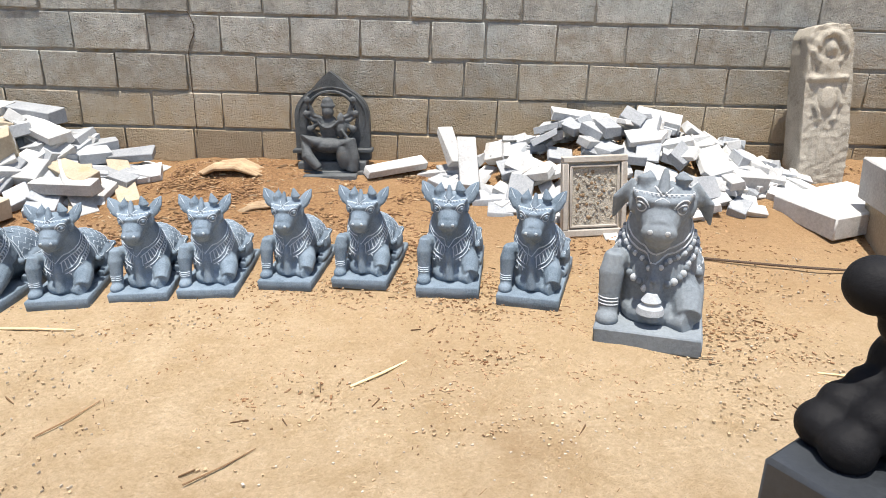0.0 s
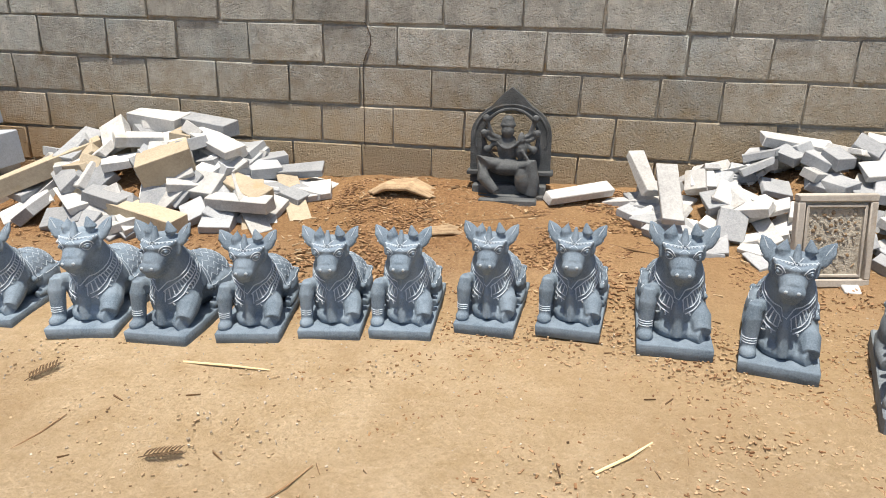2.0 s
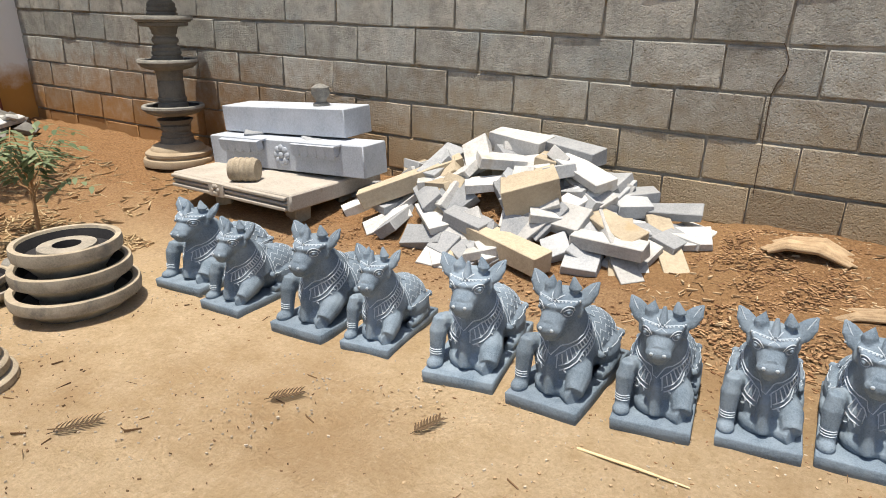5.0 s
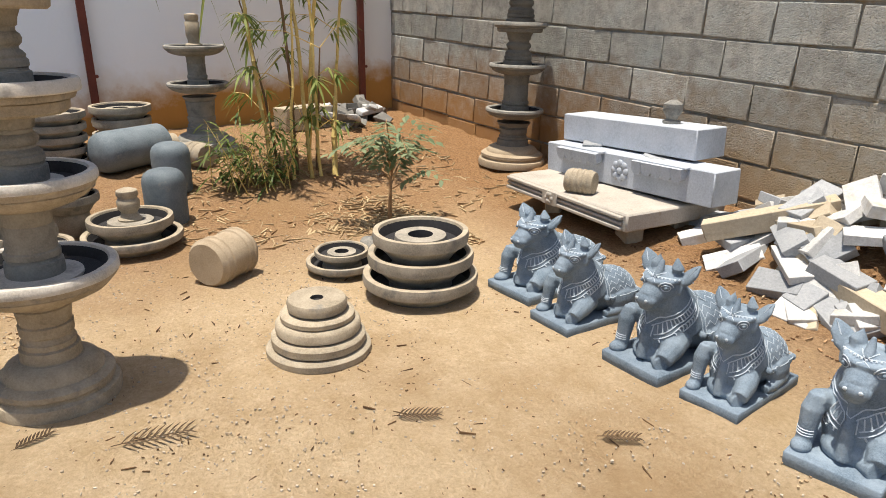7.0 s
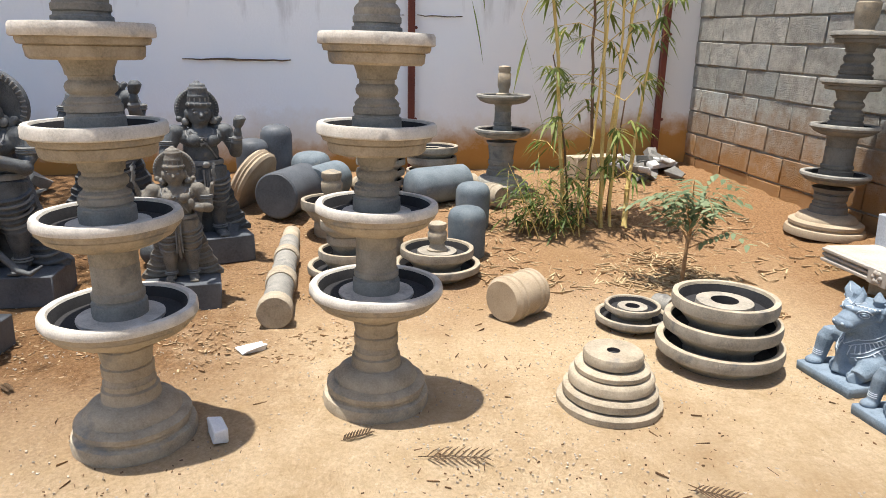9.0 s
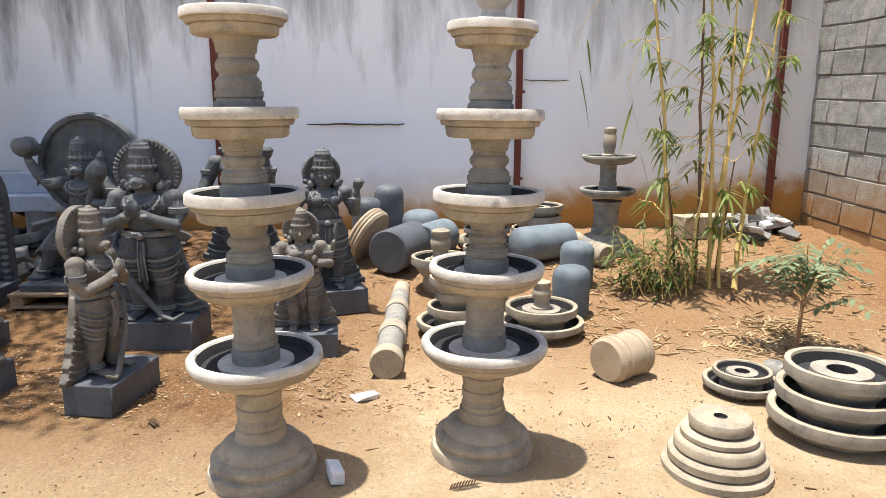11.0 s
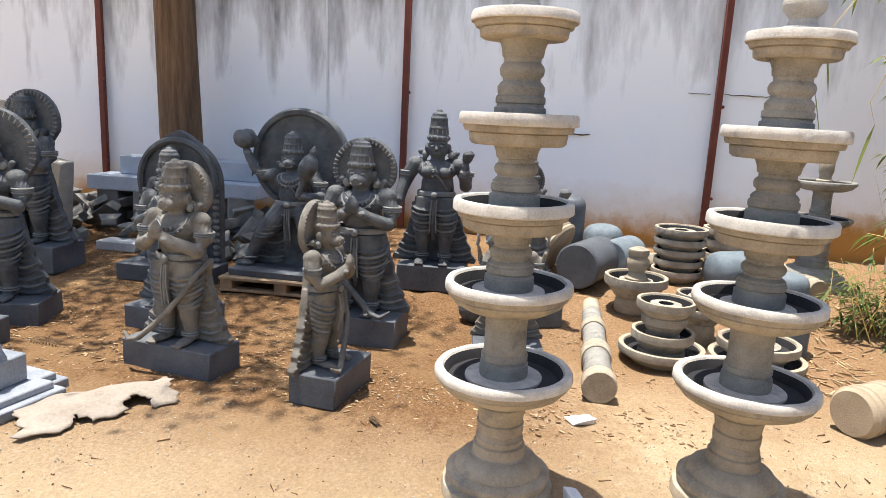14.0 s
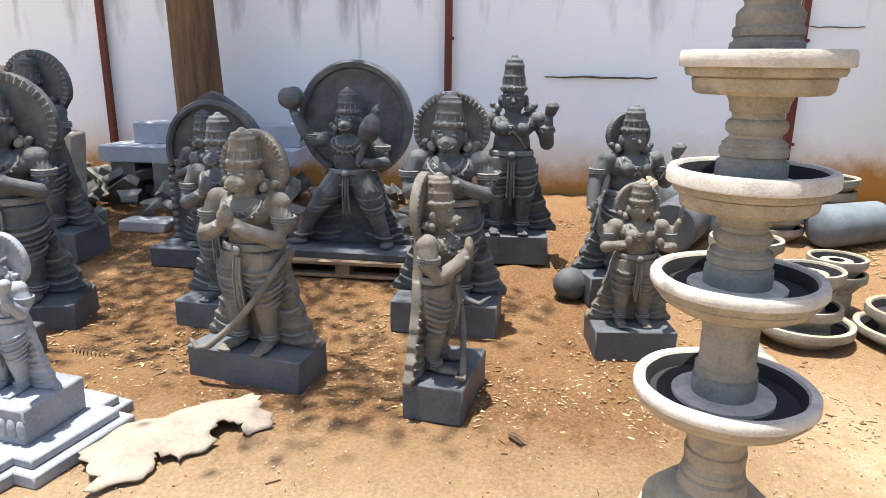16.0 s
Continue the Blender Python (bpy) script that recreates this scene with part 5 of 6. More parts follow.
def idol(h, plinth, arms="joined", face="muzzle", disc=0.15, stance=0.07, drape=True, tail=0, hips=1.0, item="", arch=None, crown_h=0.145, lunge=False, back=0.0):
    """A standing carved idol facing -y, h high, on a plinth (width, depth, height); one mesh."""
    s = Shape()
    w, d, ph = plinth
    s.box((0, 0, ph / 2), (w, d, ph), bev=0.006, rough=0.004, mat=2, seed=int(h * 100))
    f = Shape()
    k = stance
    for q in (-1, 1):
        x = q * k
        if lunge:
            o = -0.31 if q < 0 else 0.22
            f.ball((o * 1.05, -0.06, 0.022), (0.075, 0.045, 0.026) if q < 0 else (0.04, 0.075, 0.026), 0, 10, 7)
            leg = [Vector((o, -0.03, 0.03)), Vector((o * 0.9, -0.03, 0.12)), Vector((o * 0.72, -0.04, 0.24)), Vector((q * 0.12, -0.03, 0.38)), Vector((q * 0.05, 0, 0.5))]
            f.tube(leg, [0.036, 0.042, 0.055, 0.082, 0.085], 0, 14)
            for i in range(7):
                c = leg[3].lerp(leg[4], i / 6) if i > 3 else leg[2].lerp(leg[3], 0.25 + i / 4)
                f.arc((0, 0, 0), 0.064 + 0.004 * i, 0.064 + 0.004 * i, 0, 180, 0.0085, Matrix.Translation(c) @ Matrix.Rotation(radians(112), 4, "X") @ Matrix.Rotation(radians(q * 30), 4, "Y"), 1 if i % 2 else 0, 14, 5)
            f.arc((0, 0, 0), 0.05, 0.05, 0, 360, 0.008, Matrix.Translation((o * 0.95, -0.03, 0.075)) @ Matrix.Rotation(radians(90), 4, "X"), 1, 12, 5)
            continue
        f.ball((x * 1.1, -0.065, 0.02), (0.036, 0.068, 0.022), 0, 10, 7, (0, 0, q * 12))
        for i in range(4):
            f.ball((x * 1.1 - 0.022 + 0.015 * i, -0.128, 0.014), (0.009, 0.015, 0.012), 0, 6, 5)
        f.tube([(x * 1.05, -0.015, 0.02), (x * 1.03, -0.01, 0.1), (x * 1.05, -0.02, 0.19), (x, -0.025, 0.26), (x * 0.9, -0.015, 0.38), (x * 0.75, 0, 0.5)], [0.035, 0.036, 0.05, 0.05, 0.077 * hips, 0.085 * hips], 0, 14)
        for z, r in ((0.055, 0.042), (0.07, 0.041)):
            f.arc((x * 1.04, 0, 0), r, r, 0, 360, 0.006, Matrix.Translation((0, -0.012, z)) @ Matrix.Rotation(radians(90), 4, "X"), 1, 12, 4)
        # cloth folds round each thigh
        for i in range(7):
            z = 0.245 + 0.034 * i
            r = float(np.interp(z, (0.19, 0.26, 0.38, 0.5), (0.054, 0.056, 0.08 * hips, 0.088 * hips))) + 0.004
            f.arc((x * (1.02 - 0.03 * i), 0, 0), r, r, -5, 185, 0.009, Matrix.Translation((0, -0.022, z)) @ Matrix.Rotation(radians(116), 4, "X") @ Matrix.Rotation(radians(q * 8), 4, "Y"), 1 if i % 2 else 0, 14, 5)
    f.ball((0, 0.0, 0.485), (0.125 * hips, 0.09, 0.075), 0, 16, 10)
    f.tube([(0, -0.085, 0.5), (0.004, -0.1, 0.4), (-0.004, -0.085, 0.28), (0.003, -0.07, 0.19)], [0.028, 0.026, 0.03, 0.016], 0, 8, 0.5)
    for i in range(3):
        f.tube([(0.014 * (i - 1), -0.103, 0.5), (0.016 * (i - 1), -0.116, 0.4), (0.02 * (i - 1), -0.1, 0.25)], 0.0055, 1, 5)
    f.lathe([(0.118 * hips, 0.0), (0.124 * hips, 0.008, 1), (0.124 * hips, 0.03, 1), (0.115 * hips, 0.04)], n=24, M=Matrix.Translation((0, 0, 0.515)) @ Matrix.Diagonal((1, 0.76, 1, 1)))
    f.ball((0, -0.108, 0.532), (0.024, 0.014, 0.022), 1, 8, 6)
    # trunk, chest and jewels
    f.ball((0, -0.005, 0.60), (0.098, 0.076, 0.10), 0, 16, 12)
    f.ball((0, -0.008, 0.695), (0.128, 0.082, 0.075), 0, 16, 10)
    if face == "fair":
        for q in (-1, 1):
            f.ball((q * 0.05, -0.075, 0.685), (0.042, 0.036, 0.04), 0, 10, 8)
    for r, low in ((0.06, 0.70), (0.082, 0.665)):
        pts = [(r * 1.1 * math.sin(radians(a)), -0.03 - 0.062 * math.cos(radians(a * 0.8)), 0.755 - (0.755 - low) * math.cos(radians(a * 0.75)) ** 1.4) for a in range(-110, 111, 20)]
        f.tube(pts, 0.006, 1, 5)
        for p in pts[1:-1]:
            f.ball((p[0], p[1] - 0.003, p[2] - 0.009), 0.0075, 1, 6, 4)
    f.tube([(-0.07, -0.06, 0.75), (0.02, -0.09, 0.66), (0.075, -0.06, 0.57)], 0.0055, 1, 5)
    f.tube([(0, 0, 0.74), (0, -0.01, 0.80)], [0.05, 0.042], 0, 10)
    paths = {"joined": [[(0.14, 0, 0.735), (0.175, -0.02, 0.64), (0.165, -0.065, 0.585), (0.07, -0.125, 0.63), (0.014, -0.15, 0.675)], [(-0.14, 0, 0.735), (-0.175, -0.02, 0.64), (-0.165, -0.065, 0.585), (-0.07, -0.125, 0.63), (-0.014, -0.15, 0.675)]],
             "hold": [[(0.14, 0, 0.735), (0.185, -0.01, 0.65), (0.19, -0.05, 0.60), (0.185, -0.12, 0.68), (0.19, -0.13, 0.72)], [(-0.14, 0, 0.735), (-0.19, 0.0, 0.64), (-0.215, -0.03, 0.56), (-0.23, -0.06, 0.47), (-0.235, -0.08, 0.44)]],
             "bless": [[(0.14, 0, 0.735), (0.19, -0.01, 0.65), (0.2, -0.05, 0.60), (0.15, -0.12, 0.62), (0.1, -0.14, 0.64)], [(-0.14, 0, 0.735), (-0.19, -0.01, 0.65), (-0.2, -0.05, 0.60), (-0.14, -0.12, 0.63), (-0.09, -0.14, 0.65)]],
             "lift": [[(0.14, 0, 0.735), (0.2, -0.02, 0.66), (0.22, -0.06, 0.60), (0.15, -0.12, 0.6), (0.1, -0.13, 0.62)], [(-0.14, 0, 0.735), (-0.22, 0.0, 0.72), (-0.3, -0.01, 0.74), (-0.33, -0.02, 0.8), (-0.36, -0.02, 0.86)]]}[arms]
    for path in paths:
        f.tube(path, [0.048, 0.046, 0.04, 0.034, 0.024], 0, 12)
        f.ball(path[0], (0.054, 0.05, 0.05), 0, 12, 8)
        f.ball(path[2], 0.04, 0, 10, 7)
        m = Vector(path[1])
        for o in (-0.012, 0.0, 0.012):
            f.arc((m.x, 0, 0), 0.048, 0.048, 0, 360, 0.0055, Matrix.Translation((0, m.y, m.z + o + 0.03)) @ Matrix.Rotation(radians(90), 4, "X"), 1, 12, 4)
        e = Vector(path[-2]) * 0.5 + Vector(path[-1]) * 0.5
        f.ball(e, (0.034, 0.034, 0.024), 1, 8, 6)
        f.ball(Vector(path[-1]) + Vector((0, -0.008, 0.02)), (0.024, 0.022, 0.036), 0, 8, 6)
    if arms == "joined":
        f.ball((0, -0.155, 0.70), (0.026, 0.022, 0.052), 0, 10, 8)
    if arms == "bless":
        for q in (-1, 1):
            f.tube([(q * 0.12, 0.03, 0.73), (q * 0.23, 0.01, 0.70), (q * 0.25, -0.02, 0.78)], [0.04, 0.034, 0.024], 0, 10)
            f.lathe([(0.012, 0), (0.02, 0.02), (0.012, 0.05), (0.03, 0.08), (0.028, 0.11), (0.006, 0.14)], (q * 0.255, -0.02, 0.76), 10, 1)
    if arms == "hold":
        f.lathe([(0.014, 0), (0.02, 0.05), (0.014, 0.08), (0.03, 0.1), (0.036, 0.14), (0.02, 0.16)], (0.195, -0.13, 0.68), 12)
        f.tube([(-0.235, -0.08, 0.46), (-0.22, -0.1, 0.5), (-0.25, -0.1, 0.36)], [0.018, 0.022, 0.012], 0, 8)
    if arms == "lift":
        for i in range(14):
            a = 2.4 * i
            f.ball((-0.37 + 0.05 * math.cos(a) * (i % 3) / 2, -0.02 + 0.04 * math.sin(a), 0.93 + 0.06 * math.sin(a * 1.3)), 0.056, 0, 8, 6)
        f.lathe([(0.016, 0), (0.016, 0.12), (0.03, 0.14), (0.055, 0.18), (0.06, 0.23), (0.045, 0.28), (0.02, 0.31), (0.024, 0.33), (0.004, 0.37)], n=14, M=pose(0.09, -0.15, 0.6, 0, 18, 0))
    # head
    f.ball((0, -0.012, 0.84), (0.062, 0.066, 0.072), 0, 16, 12)
    if face == "muzzle":
        f.ball((0, -0.066, 0.818), (0.046, 0.042, 0.034), 0, 14, 10)
        f.arc((0, -0.1, 0.815), 0.03, 0.012, 190, 350, 0.0045, None, 1, 8, 4)
        f.ball((0, -0.104, 0.832), (0.012, 0.008, 0.009), 0, 6, 5)
    else:
        f.tube([(0, -0.07, 0.86), (0, -0.088, 0.83)], [0.008, 0.013], 0, 6)
        f.ball((0, -0.07, 0.808), (0.02, 0.012, 0.008), 0, 8, 6)
    for q in (-1, 1):
        f.ball((q * 0.026, -0.068, 0.855), (0.013, 0.008, 0.007), 1, 8, 6)
        f.arc((q * 0.027, -0.066, 0.863), 0.02, 0.01, 20, 160, 0.005, None, 0, 6, 4)
        f.ball((q * 0.068, -0.005, 0.84), (0.012, 0.02, 0.03), 0, 8, 6)
        f.ball((q * 0.078, -0.005, 0.80), (0.02, 0.016, 0.022), 1, 8, 6)
        curls(f, (q * 0.09, 0.015, 0.81), 0.045, 5)
    crown(f, (0, -0.012, 0.882), 0.058, crown_h)
    if disc:
        halo(f, (0, 0.055, 0.865), disc)
    if drape:
        for q in (-1, 1):
            wide = 1.3 if lunge else 1.0
            edge = [(0.27, 0.0), (0.275, 0.03), (0.235, 0.085), (0.24, 0.115), (0.205, 0.17), (0.208, 0.2), (0.178, 0.26), (0.18, 0.29), (0.155, 0.36), (0.14, 0.45), (0.12, 0.53)]
            out = [(0.05, 0.0)] + edge + [(0.05, 0.53)]
            f.slab([(q * x * wide, z) for x, z in (out if q > 0 else out[::-1])], 0.045, pose(0, 0.05, 0))
            for i in range(11):
                z = 0.03 + 0.042 * i
                x1 = np.interp(z + 0.015, [e[1] for e in edge], [e[0] for e in edge]) * wide
                x0 = 0.06 * wide
                f.tube([(q * (x0 + (x1 - x0) * t), 0.024, z + 0.035 - 0.05 * math.sin(math.pi * (0.15 + 0.75 * t))) for t in (0, 0.25, 0.5, 0.75, 1.0)], [0.008, 0.009, 0.0095, 0.009, 0.006], 1 if i % 3 == 1 else 0, 6)
        f.slab([(-0.13, 0), (0.13, 0), (0.12, 0.45), (0.08, 0.75), (-0.08, 0.75), (-0.12, 0.45)], 0.05, pose(0, 0.055, 0))
    if tail:
        q = tail
        f.tube([(q * 0.12, 0.06, 0.4), (q * 0.18, 0.02, 0.52), (q * 0.16, -0.05, 0.46), (q * 0.10, -0.1, 0.33), (q * 0.03, -0.13, 0.22), (-q * 0.05, -0.15, 0.12), (-q * 0.12, -0.17, 0.045), (-q * 0.17, -0.18, 0.03), (-q * 0.22, -0.16, 0.07)], [0.017, 0.017, 0.016, 0.016, 0.016, 0.017, 0.017, 0.016, 0.007], 0, 9)
    # stocky carving: short legs, broad body, large head
    for i, (x, y, z) in enumerate(f.v):
        if abs(x) < 0.26 or z < 0.7:
            w = smooth((z - 0.77) / 0.05)
            z2 = z * 0.9 if z < 0.5 else 0.45 + (z - 0.5) * 0.983 if z < 0.79 else 0.735 + (z - 0.79) * 1.13
            f.v[i] = (x * (1.08 + 0.06 * w), y * (1.08 + 0.08 * w), z2)
    f = fused(f, 0.0052 / h ** 0.5, 1)
    M = Matrix.Translation((0, back, ph - 0.003)) @ Matrix.Scale(h, 4)
    s.add([M @ Vector(p) for p in f.v], f.f, f.m)
    if arch:
        aw, ah, point = arch
        s.slab(arch_outline(aw, ah, point), 0.07, pose(0, 0.13, ph - 0.01))
        s.arc((0, 0.085, ph + ah - aw / 2), aw / 2 - 0.03, aw / 2 - 0.03, -20, 200, 0.026, None, 0, 30, 7)
        for i in range(24):
            z = ph + 0.02 + (ah - aw / 2) * (i % 12) / 12
            q = -1 if i < 12 else 1
            s.ball((q * (aw / 2 - 0.03), 0.09, z), (0.03, 0.02, 0.02), 1, 6, 4)
    return s


def place_idol(x, y, rz, shape, label, mats=None, lift=0.0, lean=0.0):
    return thing("idol_statue", shape, mats or [IDOL, IDOL_LINE, PLINTH], pose(x, y, height(x, y) - 0.008 + lift, lean, 0, rz), label, "statue", "stone idols in the yard")


place_idol(-4.645, -2.04, 78, idol(0.94, (0.55, 0.25, 0.155), tail=1), "standing brown-grey stone idol with joined palms and a halo", [WARM_IDOL, IDOL_LINE, PLINTH])
place_idol(-4.545, -1.19, 171.7, idol(0.80, (0.42, 0.24, 0.152), tail=1, disc=0.16, back=0.05), "brown-grey stone idol with joined palms turned sideways, on a grey plinth", [WARM_IDOL, IDOL_LINE, PLINTH])
place_idol(-5.34, -1.28, 88, idol(1.03, (0.55, 0.32, 0.175), tail=-1, disc=0.165, hips=1.1), "dark stone idol with joined palms and a round halo")
place_idol(-5.24, -2.42, 84, idol(0.96, (0.5, 0.3, 0.14), disc=0), "dark stone idol with joined palms behind another statue")
place_idol(-6.05, -2.9, 88, idol(0.86, (0.72, 0.32, 0.13), "joined", disc=0, arch=(0.66, 0.92, 0.16)), "dark stone idol before a pointed arched back slab")
place_idol(-6.36, -1.0, 92, idol(1.06, (0.5, 0.32, 0.19), "hold", "fair", disc=0, hips=1.0, crown_h=0.19), "slender dark stone idol with a tall crown, on a plinth")
place_idol(-5.84, -0.33, 108, idol(0.93, (0.5, 0.3, 0.17), "hold", "fair", disc=0.12), "dark stone idol with a plain halo, on a moulded plinth")
place_idol(-5.17, -0.37, 97, idol(0.70, (0.38, 0.28, 0.15), "bless", "fair", disc=0.13), "small four-armed dark stone idol with a halo", [WARM_IDOL, IDOL_LINE, PLINTH])
place_idol(-5.07, -3.5, 105, idol(1.08, (0.62, 0.34, 0.14), disc=0.22, hips=1.15), "large blue-black stone idol with joined palms and a broad halo")
place_idol(-6.05, -4.05, 88, idol(1.10, (0.62, 0.34, 0.2), disc=0.19), "dark stone idol with a ribbed halo near the rubble")
place_idol(-4.62, -3.26, 90, idol(0.34, (0.26, 0.24, 0.15), disc=0.16), "small dark stone idol on a plinth")

# warrior before a great disc, on a wooden pallet
pal = base_of("wooden_pallet", pose(-6.08, -1.99, height(-6.08, -1.99) - 0.01, 0, 0, 90), "grey weathered wooden pallet on the soil", "pallet")
for i in range(5):
    part("top_board", Shape().box((0, -0.2 + 0.1 * i, 0.095), (0.9, 0.085, 0.022), bev=0.003), WOODY, pal)
for x in (-0.4, 0, 0.4):
    part("bearer", Shape().box((x, 0, 0.05), (0.09, 0.46, 0.07), bev=0.004), WOODY, pal)
for y in (-0.19, 0.19):
    part("bottom_board", Shape().box((0, y, 0.012), (0.9, 0.085, 0.02), bev=0.003), WOODY, pal)
war = idol(0.98, (0.8, 0.42, 0.05), "lift", disc=0, lunge=True)
war.lathe([(0.1, 0.03), (0.315, 0.03), (0.325, 0.06), (0.355, 0.065), (0.37, 0.03), (0.365, -0.03), (0.1, -0.03)], n=64, M=pose(0.0, 0.16, 0.82, 90, 0, 0))
place_idol(-6.1, -1.99, 88, war, "dark stone warrior idol before a great disc, on a pallet", lift=0.1)

# pale idol on a stepped cross-shaped plinth
pl = base_of("stepped_plinth", pose(-4.0, -2.68, -0.004, 0, 0, 78), "pale marble cross-shaped stepped plinth", "plinth")
part("lower_step", Shape().box((0, 0, 0.025), (0.62, 0.44, 0.05), bev=0.006).box((0, 0, 0.0252), (0.44, 0.62, 0.0495), bev=0.006), MARBLE, pl)
part("upper_step", Shape().box((0, 0, 0.066), (0.54, 0.38, 0.035), bev=0.006).box((0, 0, 0.0662), (0.38, 0.54, 0.0345), bev=0.006), MARBLE, pl)
pale = idol(0.56, (0.34, 0.28, 0.13), "hold", "fair", disc=0.17)
for i in range(9):
    pale.ball((-0.16 + 0.04 * i, -0.142, 0.06), (0.02, 0.01, 0.035), 1, 8, 6)
thing("pale_idol_statue", pale, [MARBLE, MARBLE, MARBLE], pose(-4.0, -2.68, 0.078, 0, 0, 82), "pale grey marble idol with a carved halo on a stepped plinth", "statue")


# ---- crumpled board on the soil ----
def crumpled_board():
    n, m = 26, 18
    vs, fs = [], []
    rnd = random.Random(3)
    for j in range(m + 1):
        for i in range(n + 1):
            u, v = i / n, j / m
            edge = 0.03 * noise.noise(Vector((u * 9, v * 9, 2))) * (1 if 0 < i < n else 2)
            x, y = (u - 0.5) * 0.62 + edge, (v - 0.5) * 0.40 * (1 - 0.25 * u) + 0.035 * noise.noise(Vector((u * 7, 3, v * 3))) * (2 if j in (0, m) else 1)
            z = 0.015 + 0.055 * math.sin(math.pi * v) * (0.4 + 0.6 * u) + 0.012 * noise.noise(Vector((u * 5, v * 5, 1)))
            vs.append((x, y, z))
    for j in range(m):
        for i in range(n):
            bite = math.hypot((i / n - 0.72) * 2.2, j / m - 0.02) < 0.22 or math.hypot((i / n - 0.35) * 2.5, j / m) < 0.14
            if not bite:
                a = j * (n + 1) + i
                fs.append((a, a + 1, a + n + 2, a + n + 1))
    me = bpy.data.meshes.new("crumpled_board")
    me.from_pydata(vs, [], fs)
    me.materials.append(SHEET)
    bm = bmesh.new()
    bm.from_mesh(me)
    bmesh.ops.solidify(bm, geom=bm.faces[:], thickness=0.008)
    bm.to_mesh(me)
    bm.free()
    me.polygons.foreach_set("use_smooth", [True] * len(me.polygons))
    ob = new("crumpled_board", me)
    ob.matrix_world = pose(-4.08, -2.13, 0.004, 0, 0, 134)
    return tagged(ob, "torn pale cement board sheet curled on the soil", "board")


crumpled_board()

# ---- by the white wall behind the idols ----
for c, s, label in (((-7.35, -3.55, 0.6), (0.42, 1.65, 0.13), "long pale sawn granite slab on dark rubble"), ((-7.5, -3.45, 0.752), (0.3, 1.45, 0.17), "pale sawn granite block stacked by the wall")):
    box_thing("granite_slab", c, s, 0, SLAB_WHITE, label, "stone slab")
rnd = random.Random(12)
for i in range(4):
    box_thing("support_stone", (-7.3 + 0.06 * (i % 2), -4.2 + 0.42 * i, 0.335), (0.3, 0.22, 0.41), 10 * i, OFFCUT_DARK, "dark rough stone under the pale slabs", "stone", rough=0.02, seed=i)
shards = [Shape().box((0, 0, 0), (0.2 * rnd.uniform(0.6, 1.3), 0.12 * rnd.uniform(0.6, 1.3), 0.06 * rnd.uniform(0.6, 1.5)), bev=0.004, rough=0.022, seed=60 + i).mesh("rubble_stone", [OFFCUT_DARK]) for i in range(9)]
for i in range(110):
    u = rnd.random()
    x, y = rnd.uniform(-7.6, -6.5), rnd.uniform(-4.9, -1.7)
    q = smooth((-6.45 - x) / 0.7)
    ob = new("rubble_stone", rnd.choice(shards))
    ob.matrix_world = pose(x, y, height(x, y) + 0.02 + 0.26 * q * rnd.random() * (1 if y < -2.6 else 0.4), rnd.uniform(-40, 40), rnd.uniform(-40, 40), rnd.uniform(0, 180))
    tagged(ob, "dark broken stone in a rubble heap by the wall", "rubble", "dark rubble by the white wall")
box_thing("stone_slab", (-6.62, -3.68, height(-6.6, -3.7) + 0.03), (0.22, 0.34, 0.07), 5, OFFCUT, "pale stone slab pieces on the soil", "stone slab", rough=0.01)
box_thing("stone_slab", (-6.7, -4.35, 0.56), (0.12, 0.22, 0.55), -10, CARVED, "grey carved stone baluster leaning by the rubble", "carved stone", rough=0.03, tilt=(-8, 6))
box_thing("stone_block", (-6.95, -5.0, 0.72), (0.35, 0.42, 1.15), 8, CARVED, "rough pale stone block behind the idols", "stone block", rough=0.04)
for i in range(26):
    x, y = -7.62 + rnd.uniform(-0.32, 0.3), 3.45 + rnd.uniform(-0.35, 0.36)
    ob = new("rubble_stone", rnd.choice(shards))
    ob.matrix_world = pose(x, y, height(x, y) + 0.02 + 0.09 * rnd.random(), rnd.uniform(-40, 40), rnd.uniform(-40, 40), rnd.uniform(0, 180))
    tagged(ob, "broken stone in a small corner heap", "rubble", "corner rubble")
for i in range(7):
    x, y = -7.55 + rnd.uniform(-0.25, 0.25), 3.35 + rnd.uniform(-0.4, 0.35)
    box_thing("stone_offcut", (x, y, height(x, y) + 0.1), (0.26, 0.1, 0.05), rnd.uniform(0, 180), OFFCUT, "pale stone offcut in the corner heap", "stone offcut", rough=0.008, tilt=(rnd.uniform(-25, 25), rnd.uniform(-25, 25)), seed=i, group="corner offcuts")
box_thing("stone_slab", (-7.6, 2.95, height(-7.6, 2.95) + 0.1), (0.22, 0.5, 0.2), 12, OFFCUT_TAN, "tan stone block against the white wall", "stone block", rough=0.01)
thing("conduit_pipe", Shape().tube([(0, 0, 0), (0, 0.02, 1.2), (0, 0.0, 2.6)], 0.011, n=8), PVC, pose(WALL_X + 0.014, -2.43, 0.2), "thin white plastic conduit pipe up the wall", "pipe")
